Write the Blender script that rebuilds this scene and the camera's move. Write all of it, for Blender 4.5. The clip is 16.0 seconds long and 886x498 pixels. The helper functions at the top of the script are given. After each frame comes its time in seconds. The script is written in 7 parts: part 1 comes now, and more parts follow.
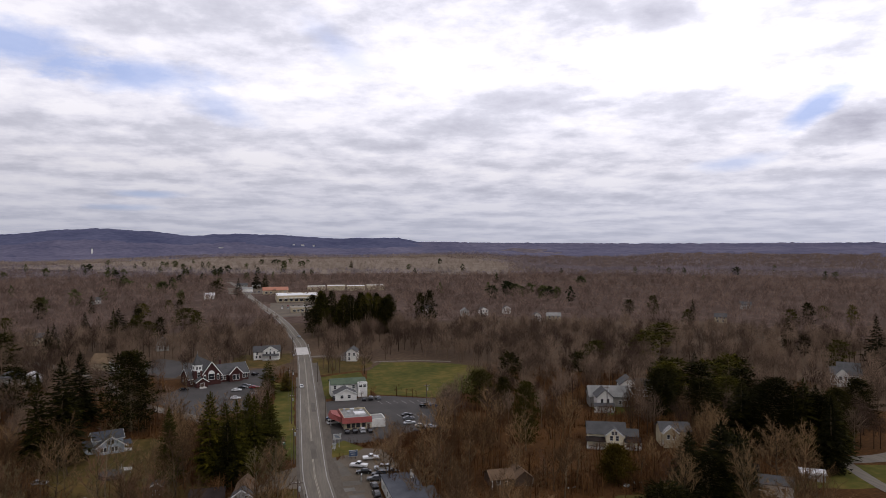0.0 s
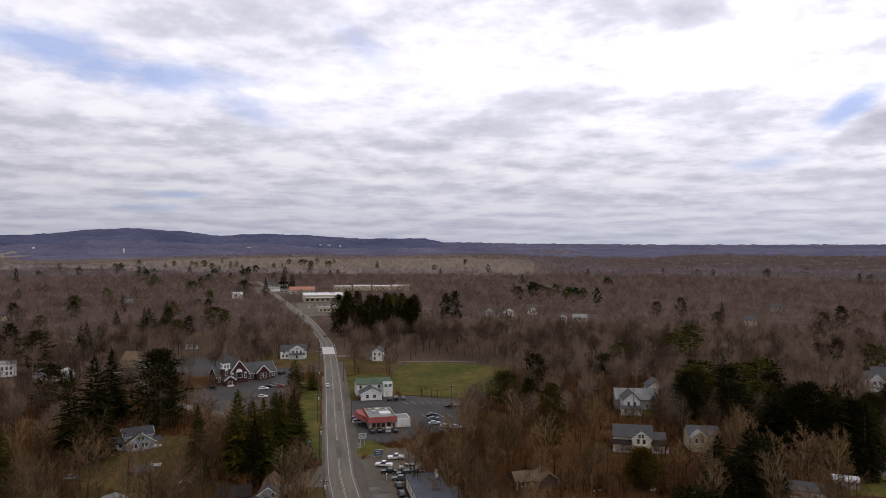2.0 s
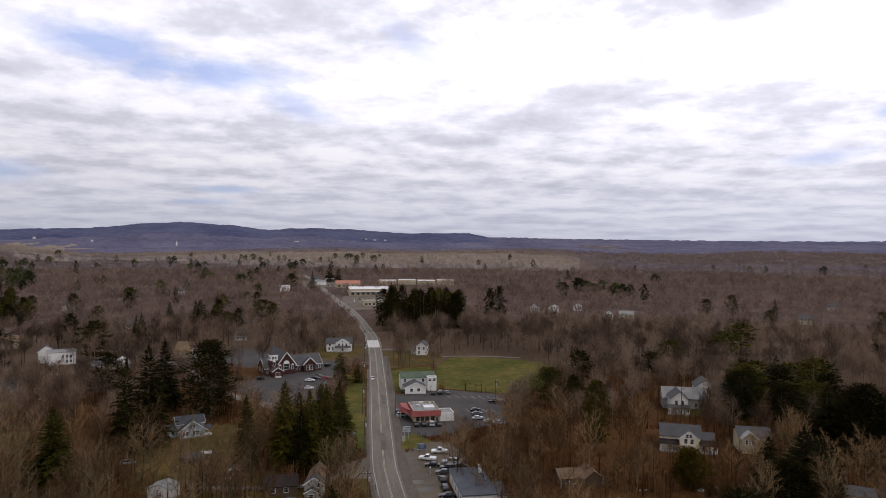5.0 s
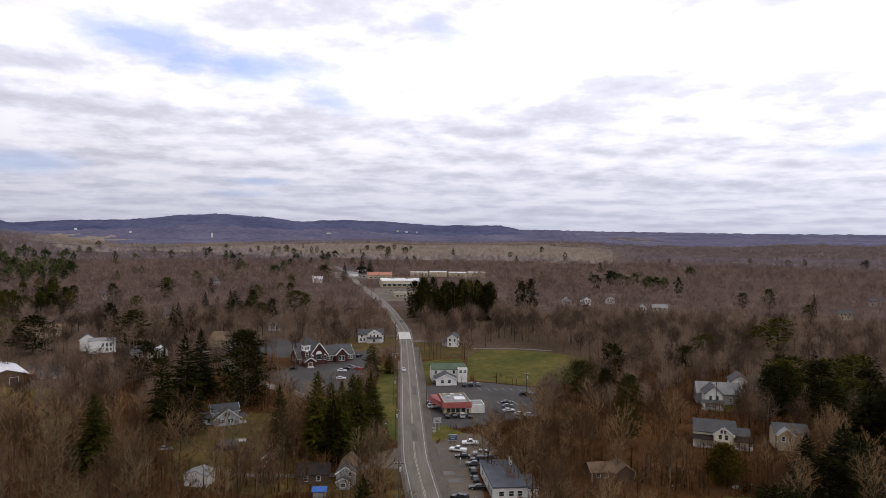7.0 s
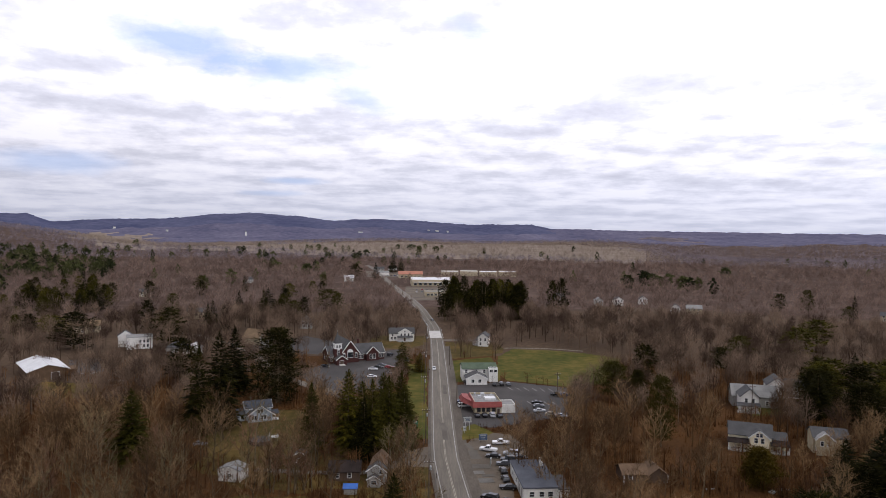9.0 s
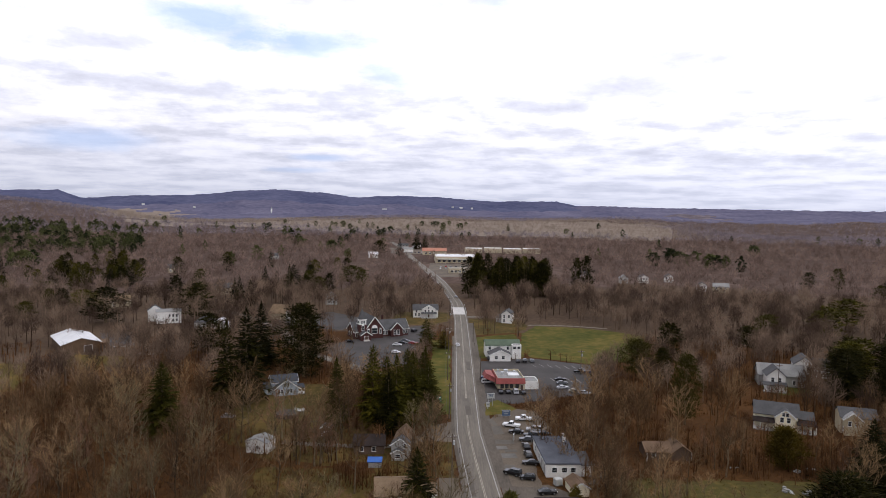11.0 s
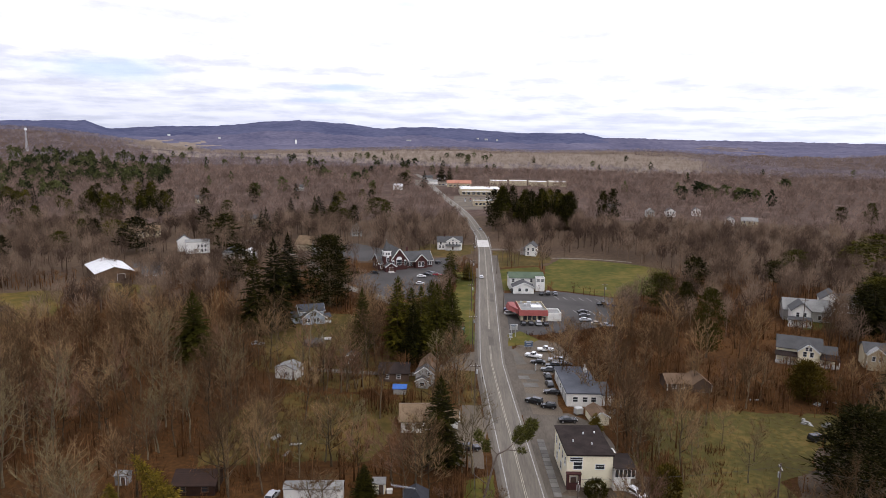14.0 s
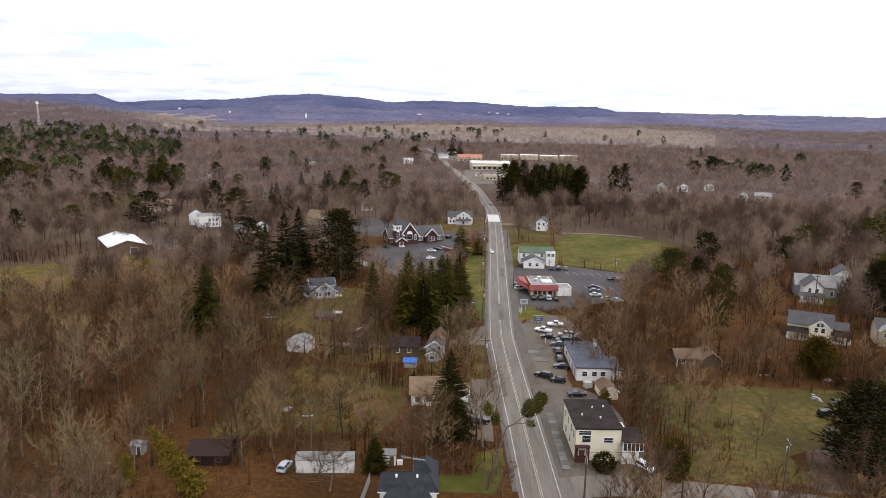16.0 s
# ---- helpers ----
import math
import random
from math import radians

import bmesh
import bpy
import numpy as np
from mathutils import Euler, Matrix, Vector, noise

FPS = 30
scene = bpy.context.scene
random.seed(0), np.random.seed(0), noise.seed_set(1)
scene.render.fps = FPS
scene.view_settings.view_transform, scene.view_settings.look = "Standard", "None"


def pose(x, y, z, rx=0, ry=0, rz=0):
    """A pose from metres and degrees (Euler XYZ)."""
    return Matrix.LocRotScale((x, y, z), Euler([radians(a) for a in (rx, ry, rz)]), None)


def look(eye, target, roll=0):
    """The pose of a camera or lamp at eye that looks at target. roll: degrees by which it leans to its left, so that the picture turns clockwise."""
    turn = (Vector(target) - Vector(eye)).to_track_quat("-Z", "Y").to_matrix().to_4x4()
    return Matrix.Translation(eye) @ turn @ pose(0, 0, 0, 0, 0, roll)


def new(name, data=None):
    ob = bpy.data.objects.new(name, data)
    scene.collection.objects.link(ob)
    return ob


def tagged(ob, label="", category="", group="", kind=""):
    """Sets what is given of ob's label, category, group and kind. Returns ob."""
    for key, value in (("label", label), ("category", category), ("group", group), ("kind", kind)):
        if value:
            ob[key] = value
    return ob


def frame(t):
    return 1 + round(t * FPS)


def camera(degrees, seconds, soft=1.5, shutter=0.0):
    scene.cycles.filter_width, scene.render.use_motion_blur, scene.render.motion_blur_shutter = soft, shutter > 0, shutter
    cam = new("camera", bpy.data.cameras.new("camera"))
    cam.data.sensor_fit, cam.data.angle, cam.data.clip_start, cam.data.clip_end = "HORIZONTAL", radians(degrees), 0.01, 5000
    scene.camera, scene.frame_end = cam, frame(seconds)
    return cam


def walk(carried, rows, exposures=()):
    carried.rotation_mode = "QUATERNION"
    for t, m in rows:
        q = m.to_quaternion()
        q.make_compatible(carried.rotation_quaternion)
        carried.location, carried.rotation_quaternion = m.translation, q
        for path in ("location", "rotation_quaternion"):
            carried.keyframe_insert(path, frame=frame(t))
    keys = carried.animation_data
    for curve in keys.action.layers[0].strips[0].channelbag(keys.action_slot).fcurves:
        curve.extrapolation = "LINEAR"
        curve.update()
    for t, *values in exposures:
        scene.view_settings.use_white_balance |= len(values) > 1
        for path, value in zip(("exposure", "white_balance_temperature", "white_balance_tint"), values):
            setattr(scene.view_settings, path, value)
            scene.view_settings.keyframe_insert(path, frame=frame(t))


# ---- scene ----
# ---- camera: a hovering drone that pans and tilts where it is ----
EYE = (0.0, 0.0, 62.0)
cam = camera(66.0, 16.0, soft=0.75)
PATH = [
    (0.0, 89.548, 0.036, -12.925), (0.5, 89.541, 0.014, -12.476), (1.0, 89.554, -0.019, -11.941),
    (1.5, 89.588, -0.087, -11.380), (2.0, 89.594, -0.157, -10.777), (2.5, 89.602, -0.171, -10.175),
    (3.0, 89.590, -0.267, -9.566), (3.5, 89.590, -0.309, -8.934), (4.0, 89.558, -0.343, -8.302),
    (6.5, 88.463, -0.594, -5.058), (7.0, 88.460, -0.607, -4.393), (7.5, 88.482, -0.613, -3.740),
    (8.0, 88.495, -0.663, -3.078), (8.5, 88.472, -0.685, -2.418), (11.0, 86.395, -0.771, 0.212),
    (11.5, 85.543, -0.841, 0.647), (12.0, 84.782, -0.877, 1.044), (12.5, 83.659, -0.901, 1.413),
    (13.0, 82.465, -0.937, 1.734), (13.5, 81.472, -0.922, 2.008), (14.0, 80.691, -0.891, 2.282),
    (14.5, 80.035, -0.877, 2.534), (15.0, 79.493, -0.879, 2.759), (15.5, 79.026, -0.872, 2.949),
    (16.0, 78.541, -0.901, 3.172)]
walk(cam, [(t, pose(*EYE, a, b, c)) for t, a, b, c in PATH],
     exposures=[(0.0, -1.05, 6750, 9), (4.0, -0.98, 6750, 9), (7.0, -0.78, 6700, 9), (8.5, -0.68, 6650, 9), (11.0, -0.52, 6600, 8), (13.0, -0.35, 6600, 8), (14.5, -0.15, 6600, 8), (16.0, 0.04, 6600, 7)])

# ---- sky and sun ----
SUN_ELEVATION, SUN_AZIMUTH = 48.0, 152.0   # degrees; azimuth clockwise from +y
world = bpy.data.worlds.new("sky")
scene.world = world
world.use_nodes = True
wn, wl = world.node_tree.nodes, world.node_tree.links
wn.clear()


def wnode(kind, **inputs):
    n = wn.new(kind)
    for k, v in inputs.items():
        n.inputs[int(k[1:]) if k[1:].isdigit() else k].default_value = v
    return n


def wmath(op, a, b=None, clamp=False):
    n = wn.new("ShaderNodeMath")
    n.operation, n.use_clamp = op, clamp
    for i, v in enumerate((a, b)):
        if v is None:
            continue
        if isinstance(v, (int, float)):
            n.inputs[i].default_value = v
        else:
            wl.new(v, n.inputs[i])
    return n.outputs[0]


sky = wn.new("ShaderNodeTexSky")
sky.sky_type, sky.sun_disc = "NISHITA", False
sky.sun_elevation, sky.sun_rotation = radians(SUN_ELEVATION), radians(SUN_AZIMUTH)
coord = wn.new("ShaderNodeTexCoord")
split = wn.new("ShaderNodeSeparateXYZ")
wl.new(coord.outputs["Generated"], split.inputs[0])
up = wmath("MAXIMUM", split.outputs[2], 0.0)
azimuth = wmath("MULTIPLY", wmath("ARCTAN2", split.outputs[0], split.outputs[1]), 57.2958)
height = wmath("MULTIPLY", wmath("ARCSINE", split.outputs[2]), 57.2958)
# the cloud sheet is a level plane; near the horizon it foreshortens
rise = wmath("ADD", up, 0.10)


def cloud_plane(stretch):
    p = wn.new("ShaderNodeCombineXYZ")
    wl.new(wmath("DIVIDE", split.outputs[0], wmath("MULTIPLY", rise, stretch)), p.inputs[0])
    wl.new(wmath("DIVIDE", split.outputs[1], wmath("MULTIPLY", rise, stretch)), p.inputs[1])
    return p.outputs[0]


def cloud_noise(plane, scale, detail, rough, shift, distort=0.0):
    m = wn.new("ShaderNodeMapping")
    m.inputs["Location"].default_value = shift
    wl.new(plane, m.inputs[0])
    n = wn.new("ShaderNodeTexNoise")
    n.inputs["Scale"].default_value, n.inputs["Detail"].default_value = scale, detail
    n.inputs["Roughness"].default_value, n.inputs["Distortion"].default_value = rough, distort
    wl.new(m.outputs[0], n.inputs["Vector"])
    return n.outputs[0]


sheet_far, sheet_near = cloud_plane(1.0), cloud_plane(1.05)
billow = cloud_noise(sheet_far, 1.4, 7.0, 0.60, (3.1, 1.7, 0.0), 0.0)
billow_near = cloud_noise(sheet_near, 1.4, 7.0, 0.60, (3.1, 1.7, 0.0), 0.0)
dome = wn.new("ShaderNodeCombineXYZ")
wl.new(azimuth, dome.inputs[0])
wl.new(wmath("MULTIPLY", height, 2.3), dome.inputs[1])
wisp = cloud_noise(dome.outputs[0], 0.3, 5.0, 0.6, (7.7, 4.2, 0.0), 0.0)
fray = wmath("MULTIPLY", wmath("SUBTRACT", cloud_noise(dome.outputs[0], 0.35, 5.0, 0.6, (1.3, 8.8, 0.0), 0.0), 0.5), 2.6)


def spot(az, el, half_az, half_el, lean=0.0):
    """A frayed oval region of the sky, by its bearing and height in degrees: 1 inside, 0 outside."""
    da, de = wmath("SUBTRACT", azimuth, az), wmath("SUBTRACT", height, el)
    de = wmath("SUBTRACT", de, wmath("MULTIPLY", da, lean))
    u, v = wmath("DIVIDE", da, half_az), wmath("DIVIDE", de, half_el)
    d = wmath("SQRT", wmath("ADD", wmath("MULTIPLY", u, u), wmath("MULTIPLY", v, v)))
    inner = wmath("SUBTRACT", 1.25, d)
    return wmath("MULTIPLY", wmath("ADD", inner, wmath("MULTIPLY", fray, 0.55), clamp=True), wmath("MULTIPLY", wmath("SUBTRACT", 1.9, d, clamp=True), 2.0, clamp=True), clamp=True)


def add_all(rows):
    total = None
    for *where, depth in rows:
        one = wmath("MULTIPLY", spot(*where), depth)
        total = one if total is None else wmath("ADD", total, one)
    return total


# openings with blue air, thin bright openings, and heavy grey clouds
blue = add_all(((-19.0, 14.0, 5.5, 1.6, -0.12, 1.0), (-11.0, 12.7, 5.5, 1.3, 0.02, 0.9), (-5.0, 10.6, 3.0, 1.1, -0.25, 0.55), (41.4, 9.8, 2.1, 1.0, 0.55, 1.3), (36.0, 6.2, 3.2, 0.6, 0.1, 0.6),
                (-28.0, 4.6, 5.0, 0.9, 0.02, 0.75), (-10.6, 3.8, 2.4, 0.3, 0.0, 0.8), (-12.3, 2.8, 2.6, 0.25, 0.0, 0.7), (4.0, 16.0, 3.0, 1.4, -0.6, 0.35)))
heavy = add_all(((44.0, 8.2, 3.4, 1.5, 0.25, 0.34), (31.5, 17.5, 3.0, 1.5, 0.0, 0.14), (20.9, 11.8, 5.5, 1.3, 0.0, 0.16), (32.9, 11.5, 5.0, 1.0, 0.06, 0.13), (27.6, 3.7, 2.0, 0.35, 0.0, 0.16),
                 (8.5, 8.1, 3.6, 0.6, 0.0, 0.15), (-25.0, 8.8, 5.0, 0.6, 0.0, 0.12), (13.0, 9.6, 5.0, 0.8, 0.0, 0.10), (-27.0, 11.8, 3.0, 0.7, 0.0, 0.10)))
bright = add_all(((-26.5, 13.6, 3.4, 1.6, 0.0, 0.14), (14.0, 15.5, 12.0, 4.0, 0.0, 0.16), (33.0, 14.5, 10.0, 2.5, 0.0, 0.16), (-20.0, 10.4, 8.0, 1.0, -0.12, 0.10), (38.0, 8.4, 6.0, 1.2, 0.0, 0.10)))
lit = wmath("MULTIPLY", wmath("SUBTRACT", billow_near, billow), 0.9)
thick = wmath("ADD", wmath("MULTIPLY", billow, 0.66), wmath("MULTIPLY", wisp, 0.34))
thick = wmath("ADD", wmath("MULTIPLY", wmath("SUBTRACT", thick, 0.5), 1.05), 0.5)
thick = wmath("SUBTRACT", wmath("ADD", wmath("ADD", thick, lit), heavy), bright)
ramp = wn.new("ShaderNodeValToRGB")
e = ramp.color_ramp.elements
e[0].position, e[0].color = 0.40, (1.16, 1.15, 1.29, 1)
e[1].position, e[1].color = 0.86, (0.50, 0.505, 0.64, 1)
mid = e.new(0.49)
mid.color = (1.0, 1.0, 1.17, 1)
low = e.new(0.58)
low.color = (0.81, 0.82, 0.98, 1)
wl.new(thick, ramp.inputs[0])
# bluish haze low down
low_air = wmath("SUBTRACT", 1.0, wmath("DIVIDE", height, 6.0), clamp=True)
haze = wn.new("ShaderNodeMix")
haze.data_type = "RGBA"
haze.inputs[7].default_value = (0.92, 0.99, 1.30, 1)
wl.new(wmath("MULTIPLY", low_air, 0.5), haze.inputs[0])
wl.new(ramp.outputs[0], haze.inputs[6])
hole = wmath("MINIMUM", blue, 1.0)
veil = wn.new("ShaderNodeMix")
veil.data_type = "RGBA"
veil.inputs[7].default_value = (0.60, 0.76, 1.36, 1)
wl.new(wmath("MULTIPLY", hole, 0.75), veil.inputs[0])
wl.new(haze.outputs[2], veil.inputs[6])
blue_air = wn.new("ShaderNodeBackground")
blue_air.inputs["Strength"].default_value = 0.15
wl.new(sky.outputs[0], blue_air.inputs[0])
cloud = wn.new("ShaderNodeBackground")
wl.new(veil.outputs[2], cloud.inputs[0])
glare = wmath("ADD", wmath("MULTIPLY", wmath("MINIMUM", azimuth, 60.0), 0.0035), 0.98)   # brighter towards the sun's side
wl.new(wmath("MULTIPLY", glare, wmath("MINIMUM", wmath("ADD", wmath("MULTIPLY", up, 4.2), 1.0), 1.85)), cloud.inputs[1])
mixed = wn.new("ShaderNodeMixShader")
wl.new(wmath("SUBTRACT", 1.0, wmath("MULTIPLY", hole, 0.3)), mixed.inputs[0])
wl.new(blue_air.outputs[0], mixed.inputs[1])
wl.new(cloud.outputs[0], mixed.inputs[2])
wout = wn.new("ShaderNodeOutputWorld")
wl.new(mixed.outputs[0], wout.inputs[0])

sun = new("sun", bpy.data.lights.new("sun", "SUN"))
sun.data.energy, sun.data.angle, sun.data.color = 0.7, radians(12), (1.0, 0.93, 0.82)
se, sa = radians(SUN_ELEVATION), radians(SUN_AZIMUTH)
sun.matrix_world = look((math.sin(sa) * math.cos(se) * 300, math.cos(sa) * math.cos(se) * 300, math.sin(se) * 300), (0, 0, 0))


# ---- materials ----
MATS = {}


def material(name, low, high, scale=1.0, rough=0.9, bump=0.0, fine=8.0, metal=0.0, spec=0.3, third=None, island=0.0, obj=0.0, tone=0.0, thin=0.0):
    """A surface whose colour wanders between two tones at a coarse and a fine scale (per metre)."""
    if name in MATS:
        return MATS[name]
    m = bpy.data.materials.new(name)
    m.use_nodes = True
    n, l = m.node_tree.nodes, m.node_tree.links
    b = n["Principled BSDF"]
    b.inputs["Roughness"].default_value, b.inputs["Metallic"].default_value = rough, metal
    b.inputs["Specular IOR Level"].default_value = spec
    geo = n.new("ShaderNodeNewGeometry")
    coarse, grain = n.new("ShaderNodeTexNoise"), n.new("ShaderNodeTexNoise")
    for tex, s, d in ((coarse, scale, 4), (grain, scale * fine, 3)):
        tex.inputs["Scale"].default_value, tex.inputs["Detail"].default_value = s, d
        l.new(geo.outputs["Position"], tex.inputs["Vector"])
    mix = n.new("ShaderNodeMix")
    mix.data_type = "FLOAT"
    mix.inputs[0].default_value = 0.45
    l.new(coarse.outputs[0], mix.inputs[2])
    l.new(grain.outputs[0], mix.inputs[3])
    value = mix.outputs[0]
    tree = n.new("ShaderNodeAttribute")
    tree.attribute_name = "tone"
    for amount, out in ((tone, tree.outputs["Fac"]), (island, geo.outputs["Random Per Island"]), (obj, n.new("ShaderNodeObjectInfo").outputs["Random"])):
        if amount:
            a = n.new("ShaderNodeMath")
            a.operation = "MULTIPLY_ADD"
            l.new(out, a.inputs[0])
            a.inputs[1].default_value = amount
            c = n.new("ShaderNodeMath")
            c.operation = "SUBTRACT"
            l.new(value, c.inputs[0])
            c.inputs[1].default_value = amount / 2
            l.new(c.outputs[0], a.inputs[2])
            value = a.outputs[0]
    ramp = n.new("ShaderNodeValToRGB")
    e = ramp.color_ramp.elements
    e[0].position, e[0].color = 0.33, (*low, 1)
    e[1].position, e[1].color = 0.67, (*high, 1)
    if third:
        x = e.new(0.5)
        x.color = (*third, 1)
    l.new(value, ramp.inputs[0])
    l.new(ramp.outputs[0], b.inputs["Base Color"])
    if thin:
        through_, both = n.new("ShaderNodeBsdfTranslucent"), n.new("ShaderNodeMixShader")
        l.new(ramp.outputs[0], through_.inputs[0])
        both.inputs[0].default_value = thin
        l.new(b.outputs[0], both.inputs[1])
        l.new(through_.outputs[0], both.inputs[2])
        l.new(both.outputs[0], n["Material Output"].inputs[0])
    if bump:
        k = n.new("ShaderNodeBump")
        k.inputs["Strength"].default_value, k.inputs["Distance"].default_value = bump, 0.05
        l.new(grain.outputs[0], k.inputs["Height"])
        l.new(k.outputs[0], b.inputs["Normal"])
    MATS[name] = m
    return m


def siding(name, low, high, step=0.2, rough=0.75):
    """Horizontal clapboards: a small saw profile up the wall, and weathering."""
    m = material(name, low, high, 0.5, rough, fine=10)
    n, l = m.node_tree.nodes, m.node_tree.links
    geo = next(x for x in n if x.type == "NEW_GEOMETRY")
    sep, div, fr, k = n.new("ShaderNodeSeparateXYZ"), n.new("ShaderNodeMath"), n.new("ShaderNodeMath"), n.new("ShaderNodeBump")
    div.operation, fr.operation = "DIVIDE", "FRACT"
    div.inputs[1].default_value = step
    k.inputs["Strength"].default_value, k.inputs["Distance"].default_value = 0.6, 0.03
    l.new(geo.outputs["Position"], sep.inputs[0])
    l.new(sep.outputs[2], div.inputs[0])
    l.new(div.outputs[0], fr.inputs[0])
    l.new(fr.outputs[0], k.inputs["Height"])
    l.new(k.outputs[0], n["Principled BSDF"].inputs["Normal"])
    return m


M_LITTER = material("leaf_litter", (0.03036, 0.01313, 0.005207), (0.1128, 0.05248, 0.01711), 0.035, 1.0, 0.25, 30, third=(0.0629, 0.02999, 0.01116), spec=0.05)
M_FLOOR = material("wood_floor", (0.052, 0.034, 0.022), (0.125, 0.085, 0.056), 0.02, 1.0, 0.2, 20, third=(0.082, 0.055, 0.036), spec=0.05)
M_GRASS = material("spring_grass", (0.0371, 0.0459, 0.00646), (0.1345, 0.09914, 0.02455), 0.04, 1.0, 0.1, 7, third=(0.07049, 0.0661, 0.01227), spec=0.1)
M_ROUGHGRASS = material("rough_mixed_grass", (0.060, 0.041, 0.017), (0.152, 0.102, 0.032), 0.045, 1.0, 0.05, 14, third=(0.068, 0.058, 0.016), spec=0.1)
M_DRYGRASS = material("dry_meadow_grass", (0.04761, 0.0426, 0.007978), (0.1984, 0.1242, 0.03191), 0.045, 1.0, 0.1, 7, third=(0.09717, 0.06922, 0.01596), spec=0.1)
M_LAWN = material("thin_lawn", (0.04039, 0.03332, 0.007854), (0.1307, 0.08036, 0.02428), 0.06, 1.0, 0.1, 7, third=(0.07366, 0.05194, 0.01428), spec=0.1)
M_ASPHALT = material("worn_asphalt", (0.098, 0.084, 0.067), (0.172, 0.149, 0.118), 0.75, 0.9, 0.04, 7)
M_SHOULDER = material("worn_paved_shoulder", (0.060, 0.049, 0.038), (0.122, 0.101, 0.077), 0.35, 0.95, 0.05, 7)


def along_the_road(m, scales):
    """Draw the wear of a surface out along the road."""
    n, l = m.node_tree.nodes, m.node_tree.links
    geo = next(q for q in n if q.type == "NEW_GEOMETRY")
    for tex in [q for q in n if q.type == "TEX_NOISE"]:
        k = n.new("ShaderNodeMapping")
        k.inputs["Scale"].default_value = scales
        l.new(geo.outputs["Position"], k.inputs[0])
        l.new(k.outputs[0], tex.inputs["Vector"])


along_the_road(M_ASPHALT, (1.0, 0.07, 1.0))
along_the_road(M_SHOULDER, (1.0, 0.25, 1.0))
M_MENDED = material("mended_asphalt", (0.06386, 0.05544, 0.0441), (0.1391, 0.1208, 0.0954), 0.12, 0.9, 0.08, 60)
M_LOT = material("dark_lot_asphalt", (0.0306, 0.02706, 0.02496), (0.0663, 0.05904, 0.05382), 0.1, 0.9, 0.08, 25)
M_APRON = material("patched_gravel_apron", (0.06944, 0.05356, 0.0378), (0.1512, 0.1195, 0.0855), 0.07, 0.95, 0.1, 45)
M_CONCRETE = material("pale_concrete", (0.42, 0.40, 0.37), (0.60, 0.58, 0.54), 0.3, 0.85, 0.2, 20)
M_DIRT = material("bare_brown_dirt", (0.050, 0.037, 0.026), (0.120, 0.090, 0.064), 0.2, 1.0, 0.15, 12, spec=0.1)
M_SLAB = material("stained_concrete", (0.08705, 0.0801, 0.06963), (0.1567, 0.1451, 0.1277), 0.4, 0.9, 0.2, 12, obj=0.4)
M_PAINT = material("white_line_paint", (0.15, 0.1406, 0.1296), (0.465, 0.4514, 0.4176), 0.9, 0.7, 0, 9)
M_YELLOW = material("yellow_line_paint", (0.19, 0.172, 0.135), (0.41, 0.37, 0.28), 0.9, 0.7, 0, 9)
M_BARK = material("grey_brown_bark", (0.03607, 0.02482, 0.01472), (0.175, 0.1282, 0.07727), 0.5, 1.0, 0.3, 12, obj=0.35, spec=0.1)
M_TWIG = material("bare_twigs", (0.08488, 0.05004, 0.02529), (0.3145, 0.2056, 0.1081), 0.06, 1.0, 0, 10, obj=0.6, island=0.3, spec=0.1, tone=0.3, thin=0.4)
M_PALETWIG = material("lichened_twigs", (0.08653, 0.06406, 0.03198), (0.2226, 0.1758, 0.09274), 0.06, 1.0, 0, 10, obj=0.4, island=0.3, spec=0.1)
M_PALEBARK = material("pale_bark", (0.08728, 0.07045, 0.04268), (0.2095, 0.1706, 0.1078), 0.5, 1.0, 0.2, 12, obj=0.3, spec=0.1)
M_REDTWIG = material("budding_red_twigs", (0.09601, 0.05171, 0.03114), (0.2305, 0.1332, 0.08491), 0.06, 1.0, 0, 10, obj=0.3, island=0.3, spec=0.1)
# Paler and greyer than the near woods: distance haze mixed into the colour
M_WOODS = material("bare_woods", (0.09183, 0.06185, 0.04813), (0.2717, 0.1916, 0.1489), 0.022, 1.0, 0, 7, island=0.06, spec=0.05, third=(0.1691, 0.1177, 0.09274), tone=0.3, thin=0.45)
# Lightened and blued further: haze of the far distance put into the colour
M_HAZEWOODS = material("hazed_far_woods", (0.1159, 0.09386, 0.1012), (0.3116, 0.2628, 0.2731), 0.012, 1.0, 0, 7, island=0.05, spec=0.05, third=(0.2, 0.1642, 0.1719), tone=0.25, thin=0.45)
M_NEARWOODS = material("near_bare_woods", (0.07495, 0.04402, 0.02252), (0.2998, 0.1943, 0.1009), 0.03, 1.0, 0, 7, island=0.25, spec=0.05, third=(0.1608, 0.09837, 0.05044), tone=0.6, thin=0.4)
# First step of that haze grading, a little bluer than the near woods
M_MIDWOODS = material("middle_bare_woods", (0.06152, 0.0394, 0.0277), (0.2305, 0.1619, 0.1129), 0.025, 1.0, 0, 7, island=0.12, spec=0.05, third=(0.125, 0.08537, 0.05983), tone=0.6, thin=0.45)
M_UNDER = material("reddish_understory", (0.06084, 0.02738, 0.0112), (0.2007, 0.1027, 0.04385), 0.03, 1.0, 0, 7, island=0.25, spec=0.05, tone=0.5, thin=0.35)
# Tan stands for sunlight on a far band of woods, painted into the colour
M_SUNLITWOODS = material("painted_sunlit_woods", (0.2035, 0.1606, 0.1232), (0.363, 0.2915, 0.2288), 0.01, 1.0, 0, 7, island=0.08, spec=0.05, tone=0.15, thin=0.45)
